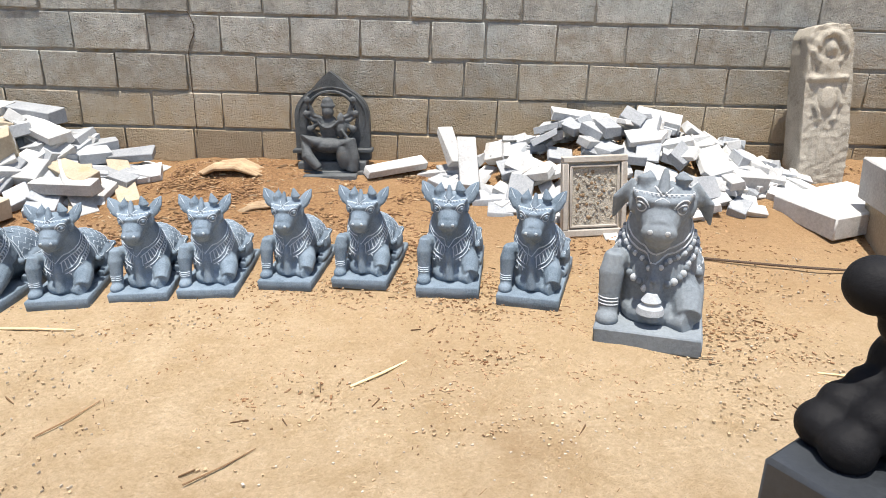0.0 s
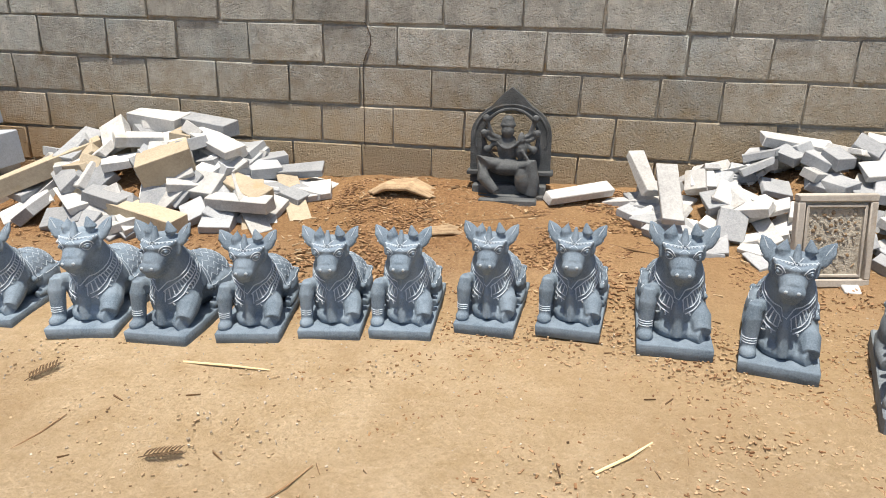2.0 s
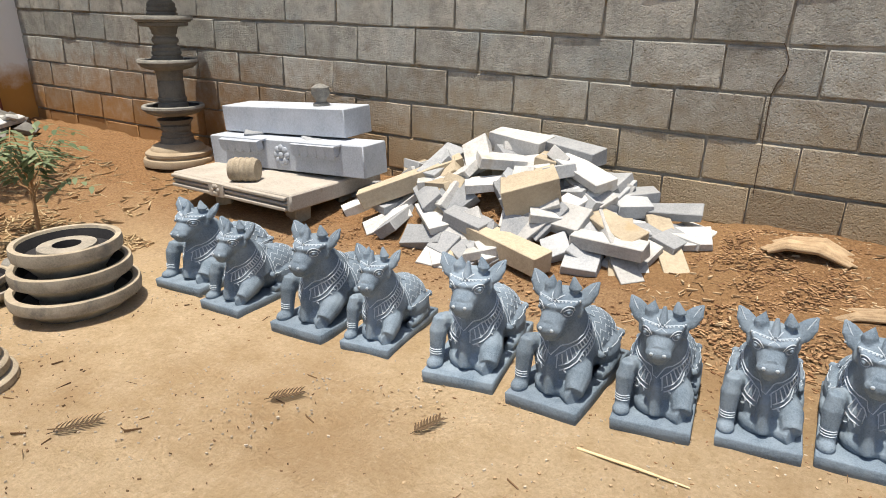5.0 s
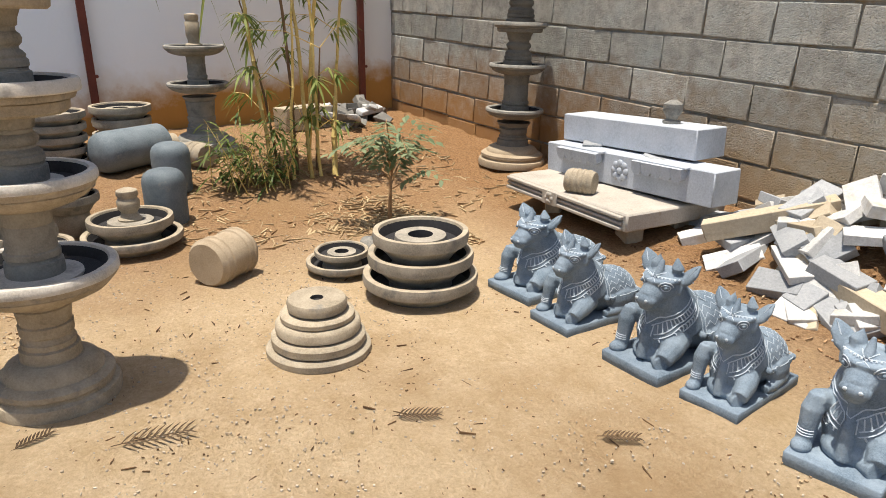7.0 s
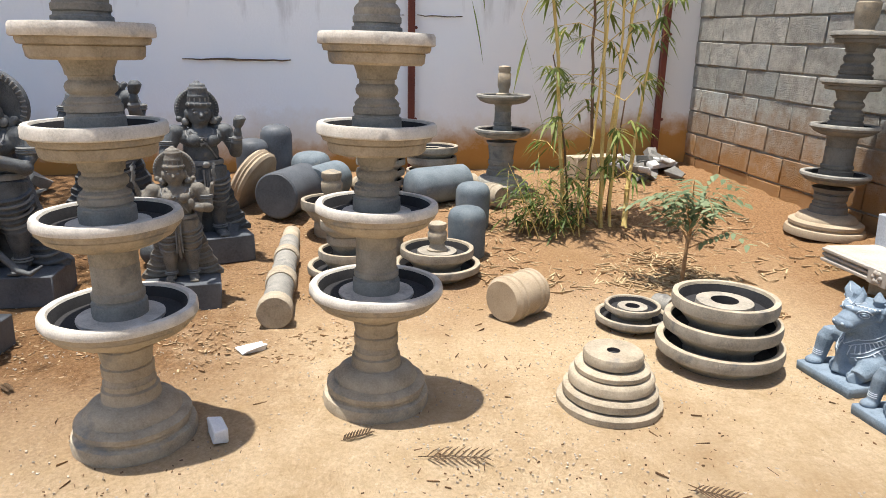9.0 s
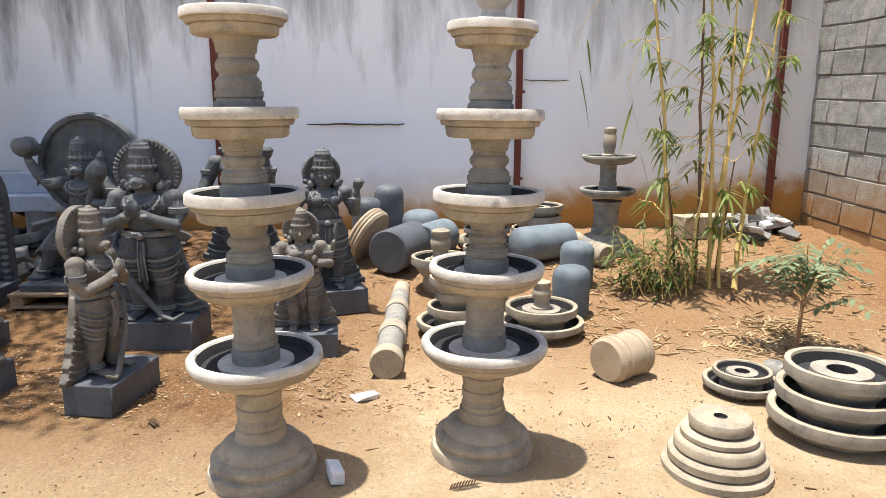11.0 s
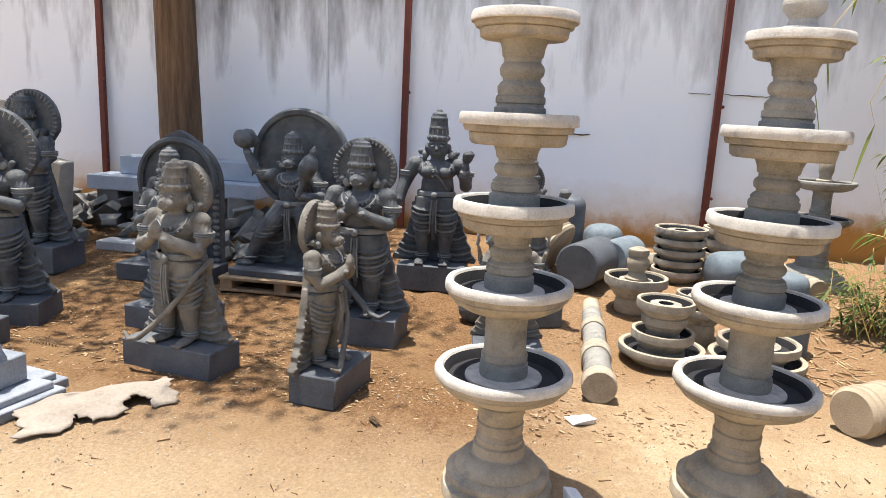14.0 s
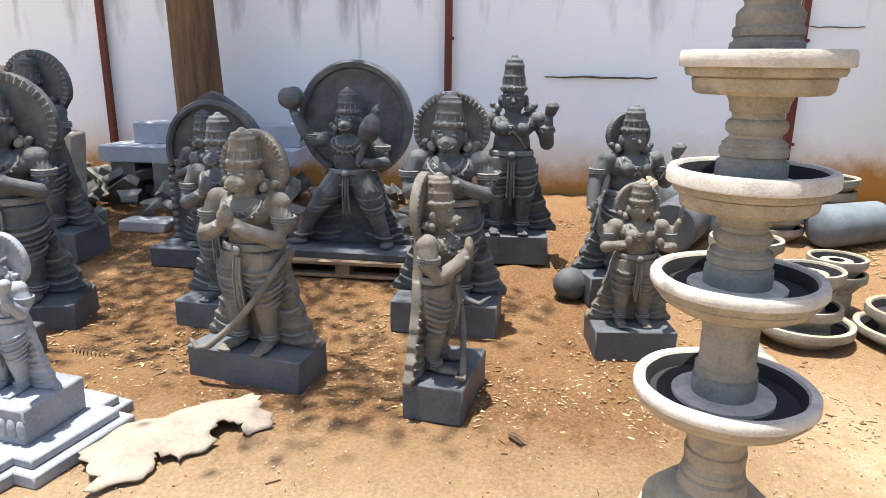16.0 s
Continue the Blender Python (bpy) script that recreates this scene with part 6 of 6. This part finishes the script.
for y0, y1, z, t in ((-0.78, 0.16, 1.24, 0.034), (1.32, 1.75, 1.66, 0.016), (1.0, 1.2, 1.66, 0.012)):
    pts = [(WALL_X + 0.002, y0 + (y1 - y0) * i / 12, z + 0.012 * noise.noise(Vector((i * 0.7, y0, 0)))) for i in range(13)]
    thing("wall_crack", Shape().tube(pts, [t * (0.35 + 0.4 * math.sin(math.pi * i / 12) + 0.45 * abs(noise.noise(Vector((i * 1.3, z, 3))))) + 0.003 for i in range(13)], n=6, flat=0.3), CABLE, Matrix(), "dark mould-lined crack in the white plaster", "crack", kind="structure")


# ---- plants ----
def blade(s, p, d, length, width, droop, mat=0, up=(0, 0, 1)):
    """A lance leaf of four faces that bends down along its length."""
    d = Vector(d).normalized()
    side = d.cross(Vector(up))
    if side.length < 0.1:
        side = d.cross(Vector((1, 0, 0)))
    side.normalize()
    p = Vector(p)
    a, b, c = p + d * length * 0.3 - Vector((0, 0, droop * 0.12)), p + d * length * 0.65 - Vector((0, 0, droop * 0.45)), p + d * length - Vector((0, 0, droop))
    s.add([p, a + side * width / 2, a - side * width / 2, b + side * width * 0.4, b - side * width * 0.4, c], [(0, 1, 2), (1, 3, 4, 2), (3, 5, 4)], mat)


def leaf_part(name, s, mat, parent, label=""):
    me = bpy.data.meshes.new(name)
    me.from_pydata(s.v, [], s.f)
    me.materials.append(mat)
    ob = new(name, me)
    ob.parent = parent
    return tagged(ob, label, kind="stuff") if label else tagged(ob, kind="stuff")


def bamboo():
    rnd = random.Random(17)
    x0, y0 = -6.15, 2.35
    b = base_of("bamboo_clump", pose(x0, y0, height(x0, y0) - 0.02), "clump of thin yellow bamboo with sparse leaves", "bamboo")
    leaves = Shape()
    culms = [((0.02, -0.24), (-0.1, -0.55), 2.8, 0.016, 0), ((0.05, -0.06), (-0.15, -0.12), 2.9, 0.013, 1), ((0.1, 0.02), (-0.12, -0.08), 2.7, 0.016, 0), ((0.0, 0.05), (-0.1, 0.4), 2.8, 0.017, 0), ((-0.05, 0.28), (-0.2, 0.52), 2.0, 0.014, 0),
             ((0.12, -0.12), (0.0, 0.02), 1.6, 0.012, 0), ((0.12, 0.2), (0.02, 0.26), 0.55, 0.022, 0), ((-0.02, 0.12), (0.05, 0.16), 0.9, 0.011, 1), ((-0.1, -0.15), (-0.2, -0.3), 1.2, 0.011, 1), ((0.08, 0.1), (-0.05, 0.12), 2.2, 0.013, 0)]
    for (ax, ay), (bx, by), h, r, dark in culms:
        s = Shape()
        pts, rad = [], []
        n = max(4, int(h / 0.16))
        for i in range(n + 1):
            t = i / n
            p = (ax + (bx - ax) * t ** 1.3 + 0.008 * rnd.uniform(-1, 1), ay + (by - ay) * t ** 1.3 + 0.008 * rnd.uniform(-1, 1), h * t)
            q = r * (1 - 0.55 * t)
            pts += [(p[0], p[1], p[2] - 0.006), p, (p[0], p[1], p[2] + 0.006)]
            rad += [q, q * 1.3, q]
        s.tube(pts, rad, n=8)
        culm = part("culm", s, CULM_DARK if dark else CULM, b)
        for i in range(2, n + 1):
            if h < 0.7 or rnd.random() < (0.8 if i / n < 0.5 else 0.2):
                continue
            p = Vector(pts[3 * i + 1])
            for j in range(rnd.choice((1, 1, 2))):
                a = rnd.uniform(0, 6.28)
                L = rnd.uniform(0.15, 0.5)
                e = p + Vector((L * math.cos(a), L * math.sin(a), rnd.uniform(0.0, 0.22)))
                m = (p + e) / 2 + Vector((0, 0, 0.05))
                tw = Shape().tube([p, m, e], [0.004, 0.003, 0.0015], n=5)
                part("twig", tw, CULM, culm)
                for k in range(rnd.randint(9, 16)):
                    t = rnd.uniform(0.35, 1.0)
                    o = p.lerp(m, t * 2) if t < 0.5 else m.lerp(e, t * 2 - 1)
                    c = a + rnd.uniform(-1.2, 1.2)
                    L2 = rnd.uniform(0.09, 0.19)
                    blade(leaves, o, (math.cos(c), math.sin(c), rnd.uniform(-0.6, 0.2)), L2, 0.019, L2 * rnd.uniform(0.2, 0.7))
    # long hanging leaves on the camera side
    for yy, zz, L in ((-0.95, 1.55, 0.3), (-0.62, 1.42, 0.3), (-0.55, 1.32, 0.28), (-0.5, 1.0, 0.28), (-0.9, 1.75, 0.2), (-0.3, 1.0, 0.2), (-0.25, 0.85, 0.25)):
        blade(leaves, (-0.05, yy, zz), (0.1, rnd.uniform(-0.3, 0.3), -0.5), L, 0.026, L * 0.5)
    arch = Shape().tube([(-0.1, -0.5, 2.2), (-0.05, -0.75, 2.1), (-0.05, -0.95, 1.8), (-0.05, -0.98, 1.55)], [0.004, 0.003, 0.002, 0.001], n=5)
    part("twig", arch, CULM, b)
    arch = Shape().tube([(-0.1, -0.3, 1.75), (-0.05, -0.5, 1.72), (-0.05, -0.6, 1.45), (-0.05, -0.55, 1.3)], [0.004, 0.003, 0.002, 0.001], n=5)
    part("twig", arch, CULM, b)
    leaf_part("foliage", leaves, BAMBOO_LEAF, b, "narrow yellow-green bamboo leaves")
    return b


bamboo()


def leafy_bush():
    rnd = random.Random(4)
    x0, y0 = -6.0, 1.92
    b = base_of("low_bamboo_bush", pose(x0, y0, height(x0, y0) - 0.01), "low dark green bushy shoots at the bamboo's foot", "bush")
    s, leaves = Shape(), Shape()
    for i in range(26):
        a, L = rnd.uniform(0, 6.28), rnd.uniform(0.2, 0.6)
        o = Vector((rnd.uniform(-0.18, 0.18), rnd.uniform(-0.24, 0.24), 0))
        e = o + Vector((0.3 * L * math.cos(a), 0.5 * L * math.sin(a), L))
        s.tube([o, (o + e) / 2 + Vector((0, 0, 0.02)), e], [0.004, 0.003, 0.0015], n=5)
        for k in range(15):
            t = rnd.uniform(0.2, 1)
            c = rnd.uniform(0, 6.28)
            L2 = rnd.uniform(0.1, 0.19)
            blade(leaves, o.lerp(e, t), (math.cos(c), math.sin(c), rnd.uniform(-0.1, 0.5)), L2, 0.017, L2 * 0.5)
    tagged(part("undergrowth", s, CULM, b), kind="stuff")
    leaf_part("foliage", leaves, BUSH_LEAF, b, "narrow dark green leaves")


leafy_bush()


def pinnate_shrub():
    rnd = random.Random(9)
    x0, y0 = -5.0, 2.44
    b = base_of("young_shrub", pose(x0, y0, height(x0, y0) - 0.01) @ Matrix.Scale(1.08, 4), "young green shrub with feathery leaves on a thin stem", "shrub")
    st, leaves = Shape(), Shape()
    st.tube([(0, 0, 0), (0.01, 0.0, 0.15), (-0.01, 0.015, 0.3), (0.0, 0.02, 0.42)], [0.013, 0.011, 0.009, 0.005], n=7)
    for i in range(22):
        a, z = 2.4 * i + rnd.uniform(-0.3, 0.3), 0.24 + 0.2 * rnd.random()
        L = rnd.uniform(0.1, 0.26)
        o = Vector((0, 0.015, z))
        e = o + Vector((L * math.cos(a), L * math.sin(a), 0.10 + 0.16 * rnd.random()))
        tip = e + Vector((0.1 * math.cos(a), 0.1 * math.sin(a), -0.05))
        st.tube([o, e, tip], [0.004, 0.0025, 0.001], n=4)
        for k in range(9):
            t = k / 8
            q = o.lerp(e, 0.35 + 0.65 * t * 1.4) if t < 0.7 else e.lerp(tip, (t - 0.7) / 0.3)
            for m in (-1, 1):
                c = a + m * rnd.uniform(0.8, 1.2)
                blade(leaves, q, (math.cos(c), math.sin(c), rnd.uniform(-0.25, 0.15)), rnd.uniform(0.055, 0.09), 0.026, 0.02)
    part("stem", st, TWIG, b)
    leaf_part("foliage", leaves, SHRUB_LEAF, b, "small paired green leaflets")


pinnate_shrub()


def shade_tree():
    rnd = random.Random(31)
    x0, y0 = -7.55, -3.66
    b = base_of("tree", pose(x0, y0, height(x0, y0) - 0.05), "tall tree with a straight brown trunk before the white wall", "tree")
    trunk = Shape()
    trunk.tube([(0, 0, 0), (0.0, 0.0, 0.8), (-0.01, -0.03, 1.6), (0.0, -0.05, 2.6), (0.05, -0.02, 4.4), (0.1, 0.05, 6.6)], [0.21, 0.195, 0.185, 0.18, 0.15, 0.1], n=20)
    part("trunk", trunk, BARK, b)
    leaves = Shape()
    for i in range(20):
        a = 2.4 * i
        L = rnd.uniform(0.8, 2.6)
        o = Vector((0.06, 0, rnd.uniform(4.6, 6.5)))
        e = o + Vector((L * math.cos(a) + 0.85, L * math.sin(a) - 0.5, rnd.uniform(0.3, 1.2)))
        part("limb", Shape().tube([o, (o + e) / 2 + Vector((0, 0, 0.25)), e], [0.03, 0.018, 0.006], n=7), BARK, b)
        for j in range(15):
            c = o.lerp(e, rnd.uniform(0.35, 1.08)) + Vector((rnd.gauss(0, 0.34), rnd.gauss(0, 0.34), rnd.gauss(0.1, 0.3)))
            for k in range(34):
                p = c + Vector((rnd.gauss(0, 0.2), rnd.gauss(0, 0.2), rnd.gauss(0, 0.12)))
                t = rnd.uniform(0, 6.28)
                blade(leaves, p, (math.cos(t), math.sin(t), rnd.uniform(-0.4, 0.2)), rnd.uniform(0.05, 0.1), 0.04, 0.02)
    leaf_part("crown", leaves, CROWN_LEAF, b, "open leafy crown that casts dappled shade")


shade_tree()


# ---- litter on the soil ----
def scatter(name, count, seed, spots, mat, sizes, label, category, flat=True):
    """Countless small bits lying on the soil, as one piece of stuff."""
    rnd = random.Random(seed)
    s = Shape()
    n = 0
    while n < count:
        x0, x1, y0, y1 = rnd.choice(spots)
        x, y = rnd.uniform(x0, x1), rnd.uniform(y0, y1)
        if noise.noise(Vector((x * 1.6, y * 1.6, seed))) < rnd.uniform(-0.5, 0.3):
            continue
        L, W, T = (q * rnd.uniform(0.5, 1.4) for q in sizes)
        a = rnd.uniform(0, 6.28)
        ca, sa = math.cos(a), math.sin(a)
        z = height(x, y) + 0.001
        t1, t2 = rnd.uniform(-0.3, 0.3) * L, rnd.uniform(-0.2, 0.2) * W
        c = [(-L / 2, -W / 2 * rnd.uniform(0.3, 1)), (L / 2, -W / 2 * rnd.uniform(0.2, 1)), (L / 2 * rnd.uniform(0.6, 1), W / 2), (-L / 2, W / 2 * rnd.uniform(0.3, 1))]
        lo = [(x + u * ca - v * sa, y + u * sa + v * ca, z - 0.002) for u, v in c]
        hi = [(p[0], p[1], z + T + 0.45 * abs(t1) * (0.5 + q[0] / L) + 0.5 * abs(t2)) for p, q in zip(lo, c)]
        s.add(lo + hi, [(4, 5, 6, 7), (0, 1, 5, 4), (1, 2, 6, 5), (2, 3, 7, 6), (3, 0, 4, 7)], 0)
        n += 1
    me = bpy.data.meshes.new(name)
    me.from_pydata(s.v, [], s.f)
    me.materials.append(mat)
    return tagged(new(name, me), label, category, kind="stuff")


def islands(name, c1, c2, rough=0.9):
    m, n, l, b = nodes_of(name, rough)
    g = n.new("ShaderNodeNewGeometry")
    v = tex(n, l, "ShaderNodeTexNoise", g.outputs["Position"], 60)
    l.new(mixed(n, l, mul(n, l, v.outputs[0], 0.5), mixed(n, l, g.outputs["Random Per Island"], c1, c2), (0.12, 0.08, 0.05)), b.inputs["Base Color"])
    return m


WALLSIDE = [(-3.9, 2.6, 3.0, 4.1), (-1.8, 0.6, 2.9, 4.1), (-1.9, -0.4, 3.1, 4.1)]
OPEN = [(-4.2, 2.2, 0.6, 3.0), (-5.2, -2.6, -2.6, 2.2)]
IDOLS = [(-7.2, -4.3, -4.6, 0.6)]
BED = [(-7.4, -5.0, 1.3, 3.6), (-5.6, -4.5, 2.1, 2.8)]
scatter("leaf_litter", 9000, 1, WALLSIDE, islands("brown_litter", (0.17, 0.08, 0.036), (0.47, 0.29, 0.15)), (0.019, 0.011, 0.001), "brown dry leaf and bark litter along the wall", "leaf litter")
scatter("wood_shavings", 420, 2, WALLSIDE, islands("pale_shaving", (0.42, 0.27, 0.14), (0.60, 0.46, 0.29)), (0.035, 0.009, 0.004), "pale wood shavings among the leaf litter", "wood shavings")
scatter("stone_chips", 4200, 3, OPEN, islands("pale_chip", (0.46, 0.38, 0.28), (0.66, 0.58, 0.47)), (0.0075, 0.006, 0.0025), "small pale stone chips on the soil", "stone chips")
scatter("dark_crumbs", 1600, 4, OPEN, islands("dark_crumb", (0.10, 0.06, 0.03), (0.28, 0.17, 0.09)), (0.008, 0.004, 0.002), "dark crumbs of bark and twig on the soil", "litter")
scatter("leaf_litter", 5200, 5, IDOLS, islands("tan_litter", (0.20, 0.11, 0.05), (0.58, 0.42, 0.24)), (0.021, 0.010, 0.002), "tan dry leaf bits among the idols", "leaf litter")
scatter("bamboo_litter", 1900, 6, BED, islands("straw_litter", (0.26, 0.15, 0.07), (0.62, 0.48, 0.28)), (0.075, 0.009, 0.003), "straw-coloured bamboo leaf litter round the clump", "leaf litter")
scatter("twig_litter", 700, 7, OPEN + WALLSIDE, islands("twig_bit", (0.09, 0.05, 0.025), (0.26, 0.16, 0.08)), (0.04, 0.003, 0.002), "thin dry twigs strewn on the soil", "twigs")


scatter("bark_crumbs", 1300, 8, [(-1.0, 0.6, 1.9, 2.7), (-4.0, 1.0, 2.2, 3.0), (0.6, 1.6, 2.2, 3.2)], islands("red_crumb", (0.20, 0.09, 0.04), (0.44, 0.26, 0.12)), (0.011, 0.005, 0.0015), "red-brown bark crumbs in front of the wall", "litter")


scatter("bark_litter", 1700, 15, [(-0.7, 0.6, 1.75, 2.6), (-0.3, 1.3, 2.0, 3.0), (-1.6, -0.2, 2.6, 3.3)], islands("brown_bark_bit", (0.22, 0.11, 0.05), (0.52, 0.35, 0.2)), (0.014, 0.007, 0.001), "brown bark bits strewn before the statues", "litter")
scatter("soil_clods", 3200, 12, [(-2.4, 1.6, 0.9, 2.9), (-0.8, 1.4, 1.6, 2.9)], islands("soil_clod", (0.40, 0.275, 0.155), (0.56, 0.42, 0.26)), (0.009, 0.007, 0.002), "small sandy clods of soil on the ground", "soil clods")


def sprig(x, y, rz, L=0.16, n=9):
    s = Shape()
    s.tube([(-L / 2, 0, 0.006), (0, 0.004, 0.009), (L / 2, 0, 0.004)], [0.0015, 0.0015, 0.001], n=5)
    for i in range(n):
        t = -0.35 + 0.85 * i / (n - 1)
        for k in (-1, 1):
            p = Vector((t * L, 0, 0.01))
            e = p + Vector((0.2 * L, k * 0.24 * L * (1 - 0.5 * abs(t)), 0.006))
            s.tube([p, (p + e) / 2 + Vector((0, 0, 0.003)), e], [0.002, 0.004, 0.001], n=4, flat=0.5)
    thing("dry_palm_sprig", s, LEAF_DRY, pose(x, y, height(x, y) + 0.002, 0, 0, rz), "dry dark feathery palm sprig on the sand", "dry leaf", "dry sprigs on the sand")


for x, y, rz, L in ((-3.17, 1.52, 62, 0.2), (-2.72, 2.0, 50, 0.17), (-3.67, 0.44, 110, 0.16), (-2.2, 2.1, 70, 0.16), (-1.55, 1.75, 20, 0.15), (-3.5, 0.75, 80, 0.3), (-4.25, -0.9, 40, 0.12), (-4.5, -1.42, 100, 0.16), (-4.75, -2.95, 80, 0.3)):
    sprig(x, y, rz, L * 0.7)
for (ax, ay), (bx, by), r, m in (((-1.75, 2.25), (-1.42, 2.24), 0.005, STRAW), ((-0.33, 1.86), (-0.16, 2.02), 0.005, STRAW), ((1.2, 1.9), (1.55, 1.75), 0.004, STRAW), ((1.2, 1.95), (1.5, 1.88), 0.004, STRAW), ((-1.2, 1.6), (-1.1, 1.78), 0.004, TWIG), ((-0.7, 1.4), (-0.55, 1.55), 0.004, TWIG),
                             ((-2.0, 1.7), (-1.95, 1.9), 0.004, TWIG), ((-0.9, 3.6), (-0.4, 3.75), 0.006, TWIG), ((-0.2, 3.45), (0.15, 3.3), 0.006, TWIG), ((-5.0, 1.45), (-4.65, 1.35), 0.004, STRAW), ((-2.9, 0.55), (-2.6, 0.9), 0.004, TWIG)):
    r *= 0.6 if m == TWIG else 0.85
    mx, my = (ax + bx) / 2 + 0.012, (ay + by) / 2
    thing("dry_stick", Shape().tube([(ax, ay, height(ax, ay) + r), (mx, my, height(mx, my) + r * 1.6), (bx, by, height(bx, by) + r)], [r, r * 1.1, r * 0.6], n=6), m, Matrix(), "thin dry stick lying on the soil", "stick", "dry sticks")


def stump():
    rnd = random.Random(2)
    s = Shape()
    for i in range(9):
        y = -0.08 + 0.02 * i
        L = 0.22 + 0.03 * math.sin(i * 1.7)
        pts = [(-L + 0.03 * rnd.uniform(-1, 1), y, 0.02), (-0.1, y, 0.075 + 0.02 * math.sin(i * 0.8)), (0.06, y, 0.085 + 0.015 * math.sin(i)), (L, y + 0.01, 0.015)]
        s.tube(pts, [0.012, 0.024, 0.026, 0.01], n=6)
    return fused(s, 0.006, 1)


thing("split_log", stump(), WOODY, pose(-1.3, 3.86, height(-1.3, 3.86) - 0.02, 0, 0, -6) @ Matrix.Diagonal((0.8, 0.8, 0.7, 1)), "split weathered tan log half buried in litter", "log")
thing("split_log", stump(), WOODY, pose(-1.02, 3.5, height(-1.02, 3.5) - 0.03, 0, 0, 14) @ Matrix.Diagonal((0.7, 0.5, 0.45, 1)), "long flat piece of split dry wood", "log")
crack = []
for i in range(25):
    z = 1.6 - 1.3 * i / 24
    crack.append((-1.61 + (0.05 * math.sin((z - 0.82) * 14) if z > 0.82 and z < 1.08 else 0.012 * noise.noise(Vector((0, 0, z * 9)))), -0.016, z))
cr = part("settlement_crack", Shape().tube([(x, y, z) for x, y, z in crack], [0.004 + 0.003 * abs(noise.noise(Vector((i, 0, 0)))) for i in range(25)], n=5, flat=0.6), CABLE, wall_north, "dark settlement crack")


# ---- the wall's blocks, last: each a piece of its own ----
def build_blocks():
    rnd = random.Random(5)
    meshes = {}
    for key in ("a", "b", "c", "d", "e"):
        meshes[key] = Shape().box((0, 0, 0), (BLOCK_L - 0.008, 0.03, COURSE - 0.017), bev=0.005, rough=0.0035, seed=ord(key)).mesh("block", [BLOCK])
    half = Shape().box((0, 0, 0), (BLOCK_L / 2 - 0.013, 0.03, COURSE - 0.017), bev=0.005, rough=0.0035, seed=9).mesh("block", [BLOCK])
    quarter = Shape().box((0, 0, 0), (0.10, 0.03, COURSE - 0.017), bev=0.005, rough=0.003, seed=3).mesh("block", [BLOCK])
    # per course: a joint by the crack, the pitch east of it, blocks from there to a short closer, the closer's length
    bond = {0: (-1.63, 0.424, 4, 0.3), 1: (-1.44, 0.424, 5, 0.42), 2: (-1.63, 0.418, 4, 0.33), 3: (-1.412, 0.416, 3, 0.33), 4: (-1.58, 0.432, 4, 0.22), 5: (-1.40, 0.424, 4, 0.3), 6: (-1.60, 0.424, 5, 0.3)}
    west = 0.451

    def lay(x0, x1, z):
        L = x1 - x0
        ob = new("block", meshes[rnd.choice("abcde")] if L > 0.36 else half if L > 0.25 else quarter)
        base = BLOCK_L - 0.008 if L > 0.36 else BLOCK_L / 2 - 0.013 if L > 0.25 else 0.10
        ob.parent = wall_north
        ob.matrix_local = pose((x0 + x1) / 2, -0.002 + rnd.uniform(-0.004, 0.004), z + rnd.uniform(-0.004, 0.004), 0, rnd.uniform(-0.6, 0.6), rnd.uniform(-0.5, 0.5)) @ Matrix.Diagonal(((L - rnd.uniform(0.007, 0.014)) / base, 1, rnd.uniform(0.985, 1.015), 1))

    for c in range(-2, 11):
        z = BED3 + (c - 3 + 0.5) * COURSE
        a, pitch, n, closer = bond[c if c in bond else 5 + c % 2]
        edges = [a]
        while edges[0] > WALL_X - 0.45:
            edges.insert(0, edges[0] - (0.43 if len(edges) == 1 else west))
        while edges[-1] < 3.1:
            edges.append(edges[-1] + (closer if edges[-1] > a + (n - 0.5) * pitch and edges[-1] < a + (n + 0.5) * pitch else pitch))
        for x0, x1 in zip(edges, edges[1:]):
            lay(x0, x1, z)


build_blocks()
